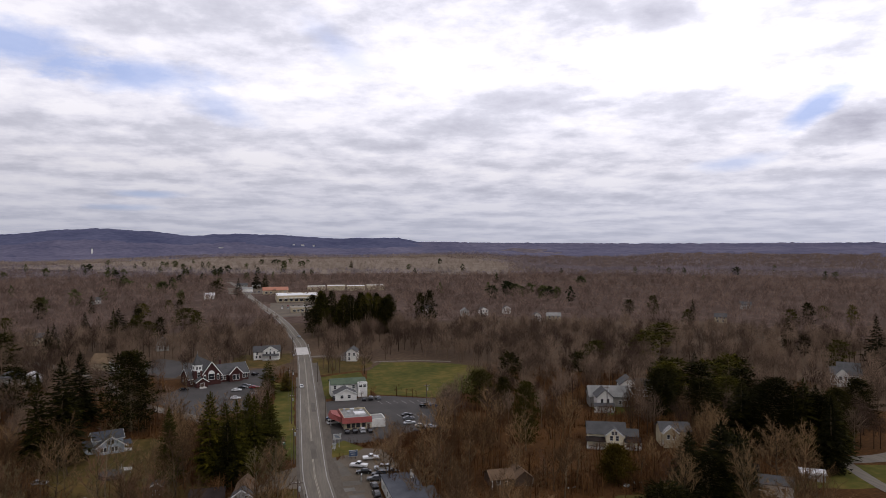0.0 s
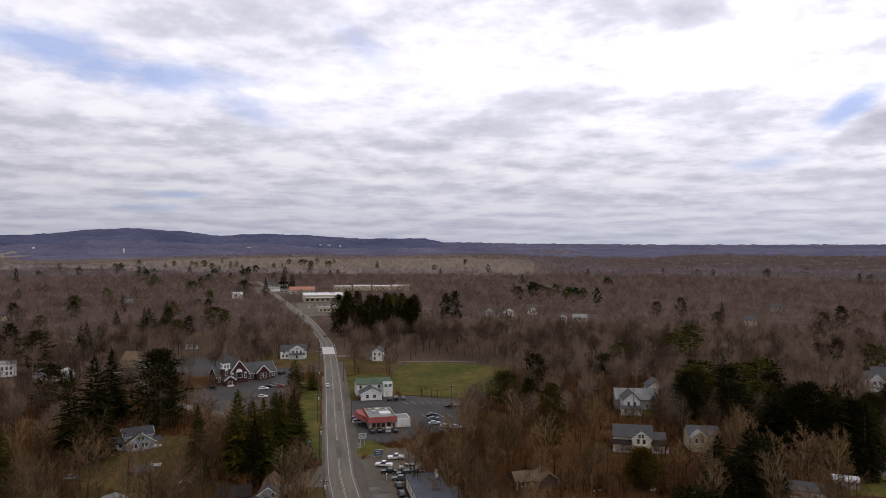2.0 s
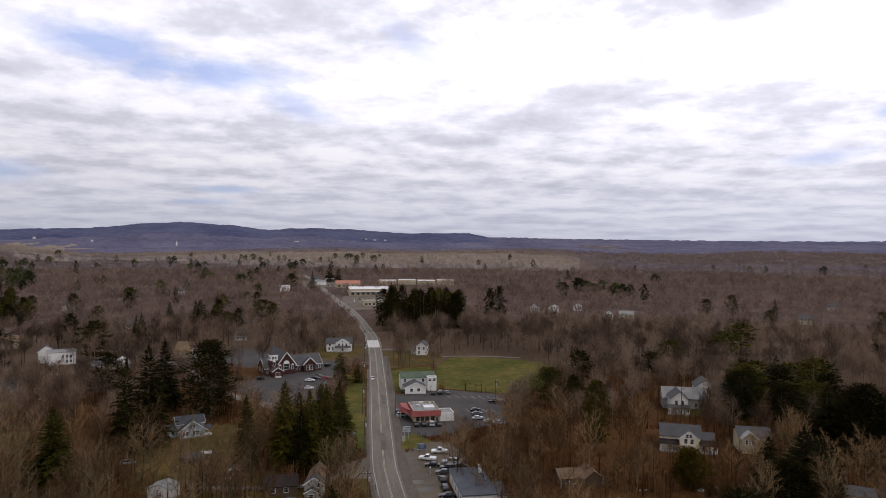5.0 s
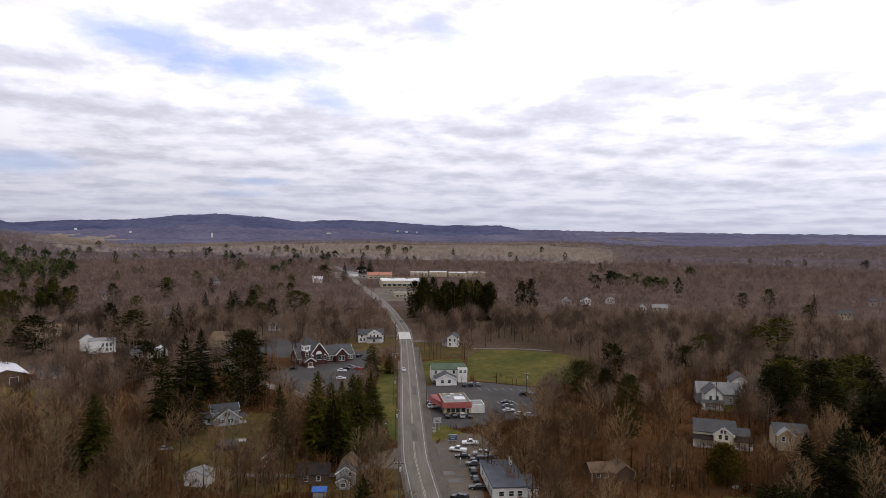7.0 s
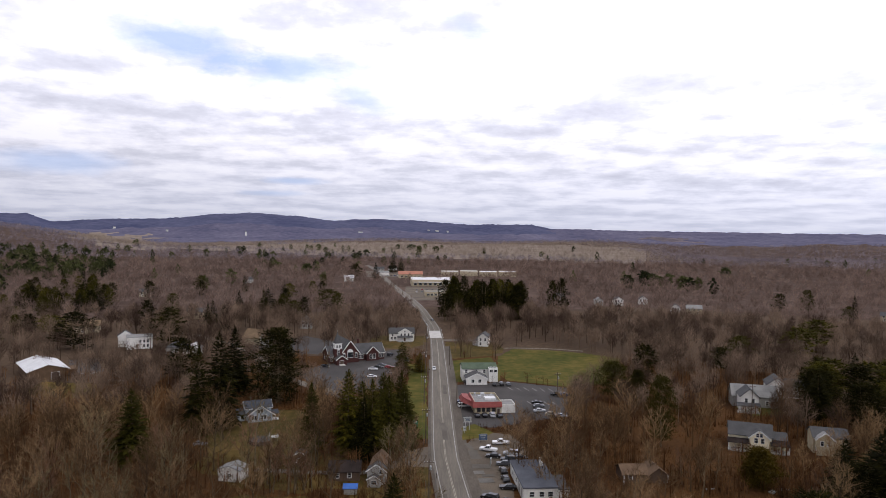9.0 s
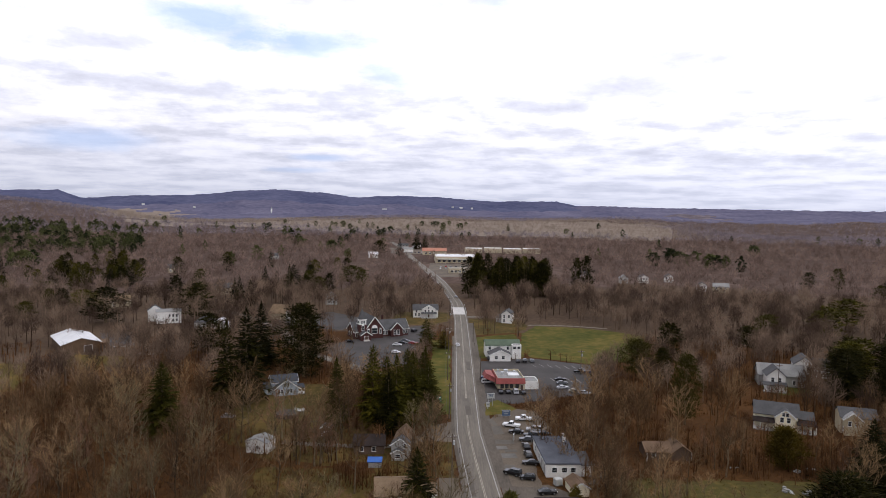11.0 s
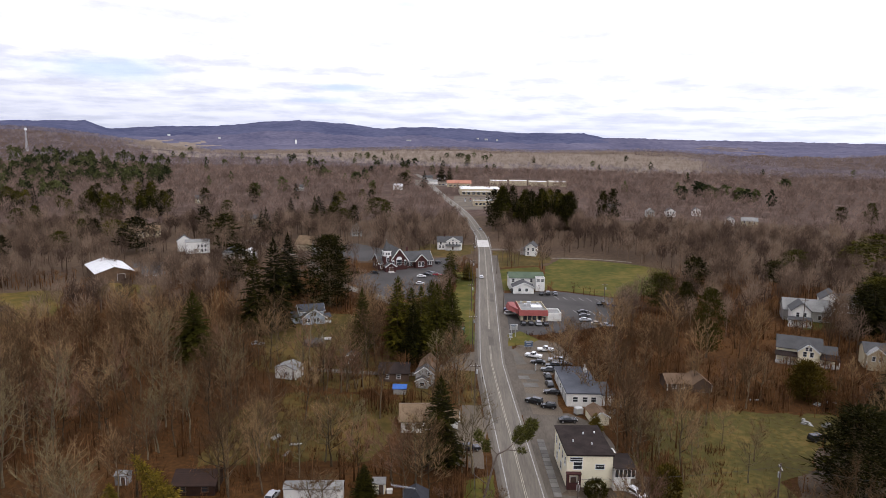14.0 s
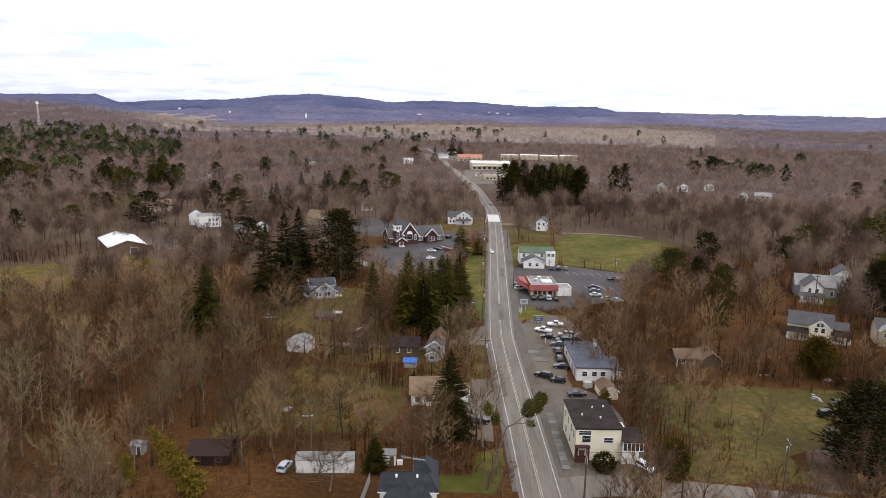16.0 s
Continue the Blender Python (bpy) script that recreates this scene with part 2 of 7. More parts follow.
M_SPRUCE = material("dark_spruce_needles", (0.009828, 0.009333, 0.001428), (0.04177, 0.03623, 0.00459), 0.25, 0.95, 0, 8, obj=0.3, island=0.35, spec=0.06, tone=0.3)
M_PINE = material("green_pine_needles", (0.03331, 0.03123, 0.003649), (0.1304, 0.1064, 0.01217), 0.25, 0.95, 0, 8, obj=0.3, island=0.35, spec=0.06, tone=0.4)
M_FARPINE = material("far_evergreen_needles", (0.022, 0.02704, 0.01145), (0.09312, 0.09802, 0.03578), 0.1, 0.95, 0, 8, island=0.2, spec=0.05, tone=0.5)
M_TUFT = material("yellow_green_needles", (0.028, 0.031, 0.007), (0.105, 0.098, 0.022), 0.5, 0.95, 0, 8, island=0.4, spec=0.08)
M_OLIVE = material("yellow_olive_needles", (0.062, 0.046, 0.006), (0.20, 0.140, 0.018), 0.5, 0.95, 0, 8, island=0.4, spec=0.08)
M_CEDAR = material("olive_cedar_needles", (0.03119, 0.0239, 0.00288), (0.09966, 0.06889, 0.00864), 0.3, 0.95, 0, 8, obj=0.3, island=0.35, spec=0.08)
# Distance haze painted into the hills' base colour as blue
M_HAZEHILL = material("haze_blue_hills", (0.048, 0.054, 0.100), (0.105, 0.108, 0.165), 0.003, 1.0, 0, 9, spec=0.0)
# The same painted haze in violet, for far slopes and eastern hills
M_HAZESLOPE = material("haze_violet_slopes", (0.0696, 0.06954, 0.1125), (0.15, 0.1391, 0.185), 0.004, 1.0, 0, 9, spec=0.0)
M_BRUSH = material("brown_brush", (0.04867, 0.02045, 0.007633), (0.1643, 0.07747, 0.03053), 0.05, 1.0, 0, 8, island=0.4, spec=0.05, tone=0.4)
M_WHITE = siding("white_clapboard", (0.616, 0.605, 0.5724), (0.836, 0.823, 0.7776))
M_CREAM = siding("cream_clapboard", (0.726, 0.66, 0.4816), (0.858, 0.792, 0.6048))
M_BLUEGREY = siding("blue_grey_clapboard", (0.3013, 0.3515, 0.4018), (0.4018, 0.452, 0.5022))
M_GREYWALL = siding("grey_shingle_wall", (0.28, 0.27, 0.25), (0.42, 0.41, 0.38))
M_TANWALL = siding("tan_clapboard", (0.36, 0.30, 0.20), (0.50, 0.43, 0.30))
M_BROWNWALL = siding("brown_board_wall", (0.06, 0.04, 0.03), (0.13, 0.085, 0.06))
M_DARKWOOD = siding("dark_log_wall", (0.0154, 0.0072, 0.0044), (0.042, 0.018, 0.0099))
M_BRICK = material("dark_red_brick", (0.03744, 0.01275, 0.0117), (0.078, 0.02805, 0.0243), 0.8, 0.9, 0.4, 14)
M_TRIM = material("white_trim", (0.66, 0.66, 0.63), (0.82, 0.82, 0.79), 0.8, 0.6)
M_GREYROOF = material("grey_asphalt_shingles", (0.04936, 0.04866, 0.04936), (0.0952, 0.09383, 0.09305), 0.5, 0.9, 0.4, 12)
M_BLUEROOF = material("slate_blue_shingles", (0.05084, 0.05491, 0.06696), (0.09151, 0.0966, 0.1116), 0.4, 0.9, 0.4, 12)
M_SLATE = material("dark_slate_shingles", (0.028, 0.031, 0.038), (0.062, 0.067, 0.078), 0.5, 0.9, 0.4, 12)
M_SHINGLE = material("charcoal_blue_shingles", (0.011, 0.0115, 0.014), (0.034, 0.035, 0.042), 0.9, 0.9, 0.4, 10, spec=0.3)
M_SIGNGREEN = material("green_sign_paint", (0.012, 0.10, 0.055), (0.016, 0.13, 0.07), 0.5, 0.4, 0.0, 10)
M_DARKROOF = material("dark_charcoal_roof", (0.0152, 0.01105, 0.0096), (0.0399, 0.02975, 0.0264), 0.5, 0.95, 0.4, 12, spec=0.1)
M_BROWNROOF = material("rusty_brown_shingles", (0.0897, 0.0555, 0.0324), (0.1716, 0.111, 0.0684), 0.5, 0.95, 0.4, 12)
M_TANROOF = material("tan_shingles", (0.1152, 0.0756, 0.0434), (0.2016, 0.1404, 0.084), 0.4, 0.95, 0.3, 12)
M_REDROOF = material("red_metal_roof", (0.19, 0.042, 0.037), (0.30, 0.072, 0.062), 0.4, 0.65, 0.1, 10)
M_GREENROOF = material("moss_green_shingles", (0.052, 0.076, 0.047), (0.096, 0.126, 0.083), 0.4, 0.9, 0.3, 12)
M_WHITEROOF = material("white_sheet_roof", (0.52, 0.52, 0.52), (0.74, 0.74, 0.74), 0.3, 0.5, 0.1, 12)
M_FLATROOF = material("pale_grey_membrane_roof", (0.1584, 0.156, 0.148), (0.2772, 0.273, 0.2583), 0.3, 0.8, 0.2, 10)
M_ORANGEROOF = material("faded_orange_roof", (0.32, 0.13, 0.08), (0.44, 0.20, 0.13), 0.2, 0.8)
M_GLASS = material("dark_window_glass", (0.015, 0.017, 0.02), (0.035, 0.04, 0.045), 0.5, 0.08, spec=0.6)
M_TYRE = material("black_rubber", (0.012, 0.012, 0.012), (0.03, 0.03, 0.03), 2.0, 0.85)
M_RIM = material("alloy_rim", (0.35, 0.35, 0.36), (0.5, 0.5, 0.5), 3.0, 0.35, metal=0.8)
M_POLE = material("weathered_pole_wood", (0.06, 0.045, 0.035), (0.13, 0.10, 0.08), 1.0, 0.95)
M_STEEL = material("galvanised_steel", (0.40, 0.41, 0.42), (0.58, 0.59, 0.60), 1.0, 0.45, metal=0.6)
M_WIRE = material("dark_cable", (0.02, 0.02, 0.02), (0.04, 0.04, 0.04), 1.0, 0.7)
M_TARP = material("blue_tarpaulin", (0.021, 0.084, 0.315), (0.042, 0.14, 0.435), 0.8, 0.6, 0.2)
M_SIGNGREEN = material("green_sign_face", (0.02, 0.12, 0.07), (0.04, 0.18, 0.11), 0.8, 0.6)
M_SIGNBLUE = material("blue_sign_face", (0.045, 0.072, 0.1235), (0.075, 0.1152, 0.182), 0.8, 0.6)
M_SIGNWHITE = material("white_sign_face", (0.3564, 0.3564, 0.336), (0.432, 0.432, 0.4095), 0.8, 0.6)
M_LAMP = material("white_vent_metal", (0.72, 0.72, 0.72), (0.86, 0.86, 0.86), 1.0, 0.5)
CARPAINT = {}
for cname, c in (("white", (0.75, 0.75, 0.75)), ("silver", (0.42, 0.43, 0.45)), ("black", (0.012, 0.012, 0.014)), ("grey", (0.10, 0.105, 0.115)),
                 ("red", (0.30, 0.02, 0.03)), ("blue", (0.03, 0.06, 0.16)), ("tan", (0.36, 0.32, 0.25)), ("green", (0.03, 0.07, 0.05))):
    CARPAINT[cname] = material(cname + "_car_paint", tuple(v * 0.92 for v in c), tuple(min(1, v * 1.06) for v in c), 1.0, 0.25, spec=0.6)


# ---- helpers for meshes and things ----
def thing(name, x, y, z=0.0, rz=0.0, label="", category="", group=""):
    ob = new(name)
    ob.matrix_basis = pose(x, y, z, 0, 0, rz)
    return tagged(ob, label, category, group)


def finish(bm, name, mat, smooth=False):
    me = bpy.data.meshes.new(name)
    bm.normal_update()
    bm.to_mesh(me)
    bm.free()
    for m in (mat if isinstance(mat, (list, tuple)) else [mat]):
        me.materials.append(m)
    if smooth:
        me.polygons.foreach_set("use_smooth", [True] * len(me.polygons))
    return me


def part(name, bm, mat, parent, label="", smooth=False):
    me = bm if isinstance(bm, bpy.types.Mesh) else finish(bm, name, mat, smooth)
    ob = new(name, me)
    ob.parent = parent
    if label:
        ob["label"] = label
    return ob


def box(bm, x0, y0, z0, x1, y1, z1, bevel=0.0, mi=0):
    v = [bm.verts.new((x, y, z)) for z in (z0, z1) for x, y in ((x0, y0), (x1, y0), (x1, y1), (x0, y1))]
    fs = [bm.faces.new([v[i] for i in q]) for q in ((3, 2, 1, 0), (4, 5, 6, 7), (0, 1, 5, 4), (1, 2, 6, 5), (2, 3, 7, 6), (3, 0, 4, 7))]
    for f in fs:
        f.material_index = mi
    if bevel:
        bmesh.ops.bevel(bm, geom=list({e for f in fs for e in f.edges}), offset=bevel, segments=1, affect="EDGES")
    return bm


def boxes(*rows):
    bm = bmesh.new()
    for r in rows:
        box(bm, *r)
    return bm


def poly_prism(bm, pts, axis, a, b, mi=0):
    """Extrude a closed outline (u, z) along an axis from a to b."""
    def at(u, z, w):
        return (u, w, z) if axis == "y" else (w, u, z)
    n = len(pts)
    va = [bm.verts.new(at(u, z, a)) for u, z in pts]
    vb = [bm.verts.new(at(u, z, b)) for u, z in pts]
    fs = [bm.faces.new(va), bm.faces.new(list(reversed(vb)))]
    for i in range(n):
        fs.append(bm.faces.new((va[i], vb[i], vb[(i + 1) % n], va[(i + 1) % n])))
    for f in fs:
        f.material_index = mi
    bmesh.ops.recalc_face_normals(bm, faces=fs)
    return bm


def tube(bm, p, q, r0, r1, sides=6):
    p, q = Vector(p), Vector(q)
    d = (q - p).normalized()
    a = d.orthogonal().normalized()
    b = d.cross(a)
    r = [[bm.verts.new(c + (a * math.cos(k * math.tau / sides) + b * math.sin(k * math.tau / sides)) * w) for k in range(sides)] for c, w in ((p, r0), (q, r1))]
    for k in range(sides):
        bm.faces.new((r[0][k], r[0][(k + 1) % sides], r[1][(k + 1) % sides], r[1][k]))
    bm.faces.new(list(reversed(r[0])))
    bm.faces.new(r[1])
    return bm


def mesh_arrays(name, v, tris, mat):
    """A mesh from numpy arrays of places and triangles."""
    me = bpy.data.meshes.new(name)
    v, tris = np.asarray(v, np.float32), np.asarray(tris, np.int32)
    me.vertices.add(len(v))
    me.vertices.foreach_set("co", v.ravel())
    me.loops.add(tris.size)
    me.loops.foreach_set("vertex_index", tris.ravel())
    me.polygons.add(len(tris))
    me.polygons.foreach_set("loop_start", np.arange(0, tris.size, 3, dtype=np.int32))
    me.update(calc_edges=True)
    me.materials.append(mat)
    return me


# ---- the lie of the land ----
RIDGE = [(-50, 12), (-36, 13), (-29.5, 16), (-28, 4), (-25, 9), (-20, 12), (-16.4, 21), (-13.7, 23), (-10, 19), (-7.7, 12), (-3.9, 16), (0.4, 13),
         (3.7, 8), (6.9, 9), (9.2, 9), (10.6, 3), (15.8, 1), (21.9, 0), (29.8, -1), (50, 1)]
RIDGE_AZ, RIDGE_UP = [a for a, b in RIDGE], [62 + b * 3.85 for a, b in RIDGE]


def land(x, y):
    """Height of the ground: level near the town, rising to wooded hills far off."""
    x, y = np.asarray(x, float), np.asarray(y, float)
    r, az = np.hypot(x, y), np.degrees(np.arctan2(x, y))
    far = np.interp(az, RIDGE_AZ, RIDGE_UP)
    s = np.clip((r - 3300) / 1250, 0, 1)
    z = far * s * s * (3 - 2 * s)
    roll = np.sin(x / 310 + 1.3) * np.cos(y / 420 + 0.6) * 9 + np.sin(x / 140 - y / 260) * 4
    z = z + np.clip((r - 1300) / 900, 0, 1) * (roll + 8) * (1 - s)
    w = np.clip((-az - 19.0) / 15, 0, 1)
    west = w * w * (3 - 2 * w) * np.exp(-((r - 2300) / 700) ** 2) * 56
    east = np.clip((az - 6) / 10, 0, 1) * np.exp(-((r - 2900) / 500) ** 2) * 22
    valley = np.clip((az - 18) / 8, 0, 1) * np.exp(-((r - 2050) / 380) ** 2) * -22
    return z + west + east + valley


def on_slope(az, el, start=1300.0):
    """How far along a bearing the land first rises to a line of sight at that height (degrees)."""
    r = np.arange(start, 4700.0, 10.0)
    z = land(np.sin(np.radians(az)) * r, np.cos(np.radians(az)) * r)
    over = np.nonzero(z >= 62 + r * math.tan(radians(el)))[0]
    return float(r[over[0]]) if len(over) else 4600.0


ROAD = [(21.0, -60.0), (16.2, 20.0), (13.6, 65.0), (11.5, 104.0), (10.1, 130.0), (9.1, 147.0), (7.6, 175.0), (7.2, 190.0), (7.8, 245.0), (8.3, 280.0), (8.8, 323.0), (9.2, 372.0), (8.4, 425.0), (5.2, 468.0),
        (-5.0, 572.0), (-34.0, 770.0), (-66.0, 1010.0), (-92.0, 1160.0)]


def smooth_line(pts, step=4.0):
    """A smooth line through points."""
    out = []
    p = [Vector((*pts[0], 0)), *(Vector((*q, 0)) for q in pts), Vector((*pts[-1], 0))]
    for i in range(1, len(p) - 2):
        n = max(2, int((p[i + 1] - p[i]).length / step))
        for k in range(n):
            t = k / n
            out.append(0.5 * (2 * p[i] + (p[i + 1] - p[i - 1]) * t + (2 * p[i - 1] - 5 * p[i] + 4 * p[i + 1] - p[i + 2]) * t * t
                              + (3 * p[i] - p[i - 1] - 3 * p[i + 1] + p[i + 2]) * t ** 3))
    return out + [p[-1]]


def ribbon(line, a, b, z, thick=0.0, on_land=False, dashes=None):
    """A strip along a line, from offset a to offset b to its right."""
    bm = bmesh.new()
    rows, run = [], 0.0
    for i, p in enumerate(line):
        d = (line[min(i + 1, len(line) - 1)] - line[max(i - 1, 0)]).normalized()
        s = Vector((d.y, -d.x, 0))
        g = float(land(p.x, p.y)) if on_land else 0.0
        rows.append([bm.verts.new(p + s * o + Vector((0, 0, z + g))) for o in (a, b)])
    for i in range(len(rows) - 1):
        if dashes is None or (i // dashes) % 2 == 0:
            bm.faces.new((rows[i][0], rows[i][1], rows[i + 1][1], rows[i + 1][0]))
    return bm


def patch(pts, z, wobble=0.7, step=2.5, seed=0):
    """A flat piece of ground with a wavering edge."""
    out = []
    for i, (x0, y0) in enumerate(pts):
        x1, y1 = pts[(i + 1) % len(pts)]
        n = max(1, int(math.hypot(x1 - x0, y1 - y0) / step))
        for k in range(n):
            x, y = x0 + (x1 - x0) * k / n, y0 + (y1 - y0) * k / n
            w = noise.noise_vector(Vector((x * 0.17 + seed * 7.1, y * 0.17, 0.3))) * wobble * 1.6
            out.append((x + w.x, y + w.y))
    bm = bmesh.new()
    f = bm.faces.new([bm.verts.new((x, y, z)) for x, y in out])
    bmesh.ops.triangulate(bm, faces=[f])
    bmesh.ops.recalc_face_normals(bm, faces=bm.faces)
    if bm.faces and sum(q.normal.z for q in bm.faces) < 0:
        bmesh.ops.reverse_faces(bm, faces=bm.faces)
    return bm


def inside(x, y, pts):
    """Which of many places lie within an outline."""
    x, y = np.asarray(x), np.asarray(y)
    hit = np.zeros(x.shape, bool)
    for i, (x0, y0) in enumerate(pts):
        x1, y1 = pts[(i + 1) % len(pts)]
        if y0 == y1:
            continue
        hit ^= ((y0 > y) != (y1 > y)) & (x < (x1 - x0) * (y - y0) / (y1 - y0) + x0)
    return hit


# ---- ground, far hills, roads, lots and grass ----
CLEAR = []     # outlines with no trees in them
KEEP = []      # (x, y, radius, length towards the open side) round buildings
ROADLINE = smooth_line(ROAD)


# Distance spans of two slope patches coloured paler, as if sunlit
SLOPE_E = (on_slope(19.7, -0.7), on_slope(19.7, -0.4))
SLOPE_W = (on_slope(-24.0, -1.5), on_slope(-24.0, -0.6))


def ground_sheet():
    az = np.concatenate([np.arange(-180, -56, 4.0), np.arange(-56, 60, 0.4), np.arange(60, 180, 4.0)])
    rad = np.concatenate([[8, 30, 60], np.arange(90, 700, 35), np.geomspace(700, 3000, 40), np.arange(3040, 4860, 40)])
    A, Rr = np.meshgrid(np.radians(az), rad)
    x, y = np.sin(A) * Rr, np.cos(A) * Rr
    z = land(x, y)
    for i in range(len(rad)):
        if rad[i] > 1200:
            lump = min(1.0, (rad[i] - 1200) / 1500)
            for j in range(len(az)):
                q = Vector((x[i, j] / 60, y[i, j] / 60, 0))
                z[i, j] += (noise.noise(q) * 4 + noise.noise(q * 3.1) * 3) * lump * (1 + rad[i] / 4000)
    v = np.concatenate([[[0, 0, 0]], np.stack([x, y, z], -1).reshape(-1, 3)])
    n, tris, mats = len(az), [], []
    for j in range(n):
        tris.append((0, 1 + (j + 1) % n, 1 + j))
        mats.append(0)
    for i in range(len(rad) - 1):
        for j in range(n):
            a, b = 1 + i * n + j, 1 + i * n + (j + 1) % n
            c, d = a + n, b + n
            far = rad[i] + 220 * noise.noise(Vector((x[i, j] / 500, y[i, j] / 500, 2.0)))
            # Past 520 m the ground colours carry painted haze, bluer further out
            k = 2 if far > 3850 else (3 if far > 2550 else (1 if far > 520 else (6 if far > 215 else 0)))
            # Sunlit band through a cloud gap, painted in as tan ground
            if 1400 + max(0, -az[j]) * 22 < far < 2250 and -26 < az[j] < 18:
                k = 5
            # Sunlit slope patches painted in with paler ground colours
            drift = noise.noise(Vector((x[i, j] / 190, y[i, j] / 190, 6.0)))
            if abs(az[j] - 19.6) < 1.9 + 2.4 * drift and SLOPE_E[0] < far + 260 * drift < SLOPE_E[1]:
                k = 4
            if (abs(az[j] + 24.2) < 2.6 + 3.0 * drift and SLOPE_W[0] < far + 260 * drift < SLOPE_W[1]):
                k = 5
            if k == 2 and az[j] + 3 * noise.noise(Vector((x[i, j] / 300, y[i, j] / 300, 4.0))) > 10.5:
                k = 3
            tris += [(a, b, d), (a, d, c)]
            mats += [k, k]
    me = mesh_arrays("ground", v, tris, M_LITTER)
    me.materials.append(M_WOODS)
    me.materials.append(M_HAZEHILL)
    for m in (M_HAZESLOPE, M_HAZEWOODS, M_SUNLITWOODS, M_FLOOR):
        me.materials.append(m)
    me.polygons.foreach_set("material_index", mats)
    me.polygons.foreach_set("use_smooth", [True] * len(mats))
    return tagged(new("ground", me), "brown leaf-littered ground that rises to wooded hills tinted haze blue", "ground", kind="structure")


ground_sheet()


def sheet(name, pts, mat, z, label, category, wobble=0.7, clear=True, seed=0):
    ob = new(name, finish(patch(pts, z, wobble, 2.5, seed), name, mat))
    tagged(ob, label, category, kind="structure")
    if clear:
        CLEAR.append(pts)
    return ob


MEADOW = [(33, 296), (36, 279), (58, 268), (76, 274), (88, 300), (98, 328), (84, 342), (68, 350), (48, 353), (38, 330)]
LOT = [(13.5, 212), (24, 212), (50, 226), (58, 266), (36, 277), (14, 270)]
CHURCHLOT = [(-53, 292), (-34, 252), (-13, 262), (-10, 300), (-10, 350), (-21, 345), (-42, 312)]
BACKLOT = [(-92, 352), (-62, 338), (-50, 335), (-46, 372), (-66, 392)]
VERGE = [(-8, 198), (2.6, 200), (2.6, 255), (2.8, 312), (-7, 312), (-4, 282), (-9, 240)]
FIELD = [(56, 153), (70, 152), (86, 151), (82, 138), (72, 135), (64, 121), (57, 111), (48, 111), (52, 130)]
FIELDEDGE = [(37, 150), (47, 154), (58, 154), (54, 130), (50, 109.5), (30, 110.5), (33, 122), (38, 136)]
APRON = [(12.6, 148), (22, 148), (23, 174), (31, 188), (28, 204), (19, 207), (12.6, 192)]
ISLAND = [(13.0, 210.8), (17.5, 215.5), (22.8, 206.9), (18.5, 200.8), (12.9, 199.2)]
YARD = [(-64, 196), (-56, 184), (-46, 177), (-34, 182), (-34, 222), (-42, 232), (-60, 230)]
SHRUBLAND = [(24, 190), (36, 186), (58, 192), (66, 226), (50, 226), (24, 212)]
WESTFIELD = [(-192, 244), (-160, 258), (-140, 222), (-150, 196), (-186, 214)]
WESTLAWN = [(-148, 273), (-122, 268), (-118, 246), (-146, 250)]
PADDOCK = [(-50, 118), (-17, 123), (-14, 154), (-40, 158), (-55, 142)]
CORNERLAWN = [(-6.3, 103), (4.3, 103), (5.6, 110), (5.4, 119), (0.4, 117), (0.0, 109), (-6, 108)]
DRIVE = [(-5, 123), (4, 121), (4.3, 152), (-1.5, 152)]
WESTAPRON = [(-8, 177), (4, 176), (3.5, 194), (-3, 190)]
SOUTHLOT = [(14, 106), (33, 107), (34, 118), (31, 128), (30, 143), (24, 149), (13.2, 149), (13.2, 128)]
EASTLAWN = [(112, 238), (128, 240), (126, 228), (113, 227)]
EASTYARD = [(122, 148), (150, 142), (168, 156), (150, 162), (130, 152)]
GREENLAWN = [(13.5, 276), (33, 278), (36, 300), (34, 330), (14, 320)]

sheet("meadow", MEADOW, M_GRASS, 0.05, "open green meadow with dry patches", "meadow", seed=1)
sheet("parking_lot", LOT, M_LOT, 0.06, "dark asphalt car park beside the restaurant", "car park", 0.4, seed=2)
sheet("church_lot", CHURCHLOT, M_LOT, 0.05, "dark asphalt car park before the church", "car park", 0.6, seed=3)
sheet("back_lot", BACKLOT, M_LOT, 0.05, "grey asphalt car park behind the church", "car park", seed=4)
sheet("verge", VERGE, M_GRASS, 0.07, "green grass verge along the road", "grass", seed=5)
sheet("field", FIELD, M_ROUGHGRASS, 0.05, "yellowing dry grass field", "field", 3.0, seed=6)
sheet("field_edge", FIELDEDGE, M_ROUGHGRASS, 0.046, "greenish-brown rough grass under bare trees", "grass", 3.5, clear=False, seed=22)
sheet("apron", APRON, M_APRON, 0.06, "patched gravel and asphalt forecourt", "forecourt", seed=7)
sheet("grass_island", ISLAND, M_GRASS, 0.09, "small grass island beside the forecourt", "grass", 0.5, seed=8)
sheet("yard", YARD, M_LAWN, 0.05, "thin lawn round the blue bungalow", "lawn", seed=9)
sheet("west_field", WESTFIELD, M_DRYGRASS, 0.05, "pale open field at the wood's edge", "field", 2.0, seed=10)
sheet("west_lawn", WESTLAWN, M_DRYGRASS, 0.06, "dry lawn below the white-roofed barn", "lawn", 1.0, seed=11)
sheet("roadside_yards", [(-15, 152), (-2, 151), (3.0, 153), (2.8, 177), (-9, 178), (-16, 168)], M_LAWN, 0.042, "worn thin grass and dirt round the small houses", "yard", 1.5, clear=False, seed=27)
sheet("garden_yards", [(-60, 176), (-40, 160), (-18, 160), (-16, 182), (-34, 190), (-58, 192)], M_LAWN, 0.040, "thin worn grass in back gardens", "yard", 2.5, clear=False, seed=28)
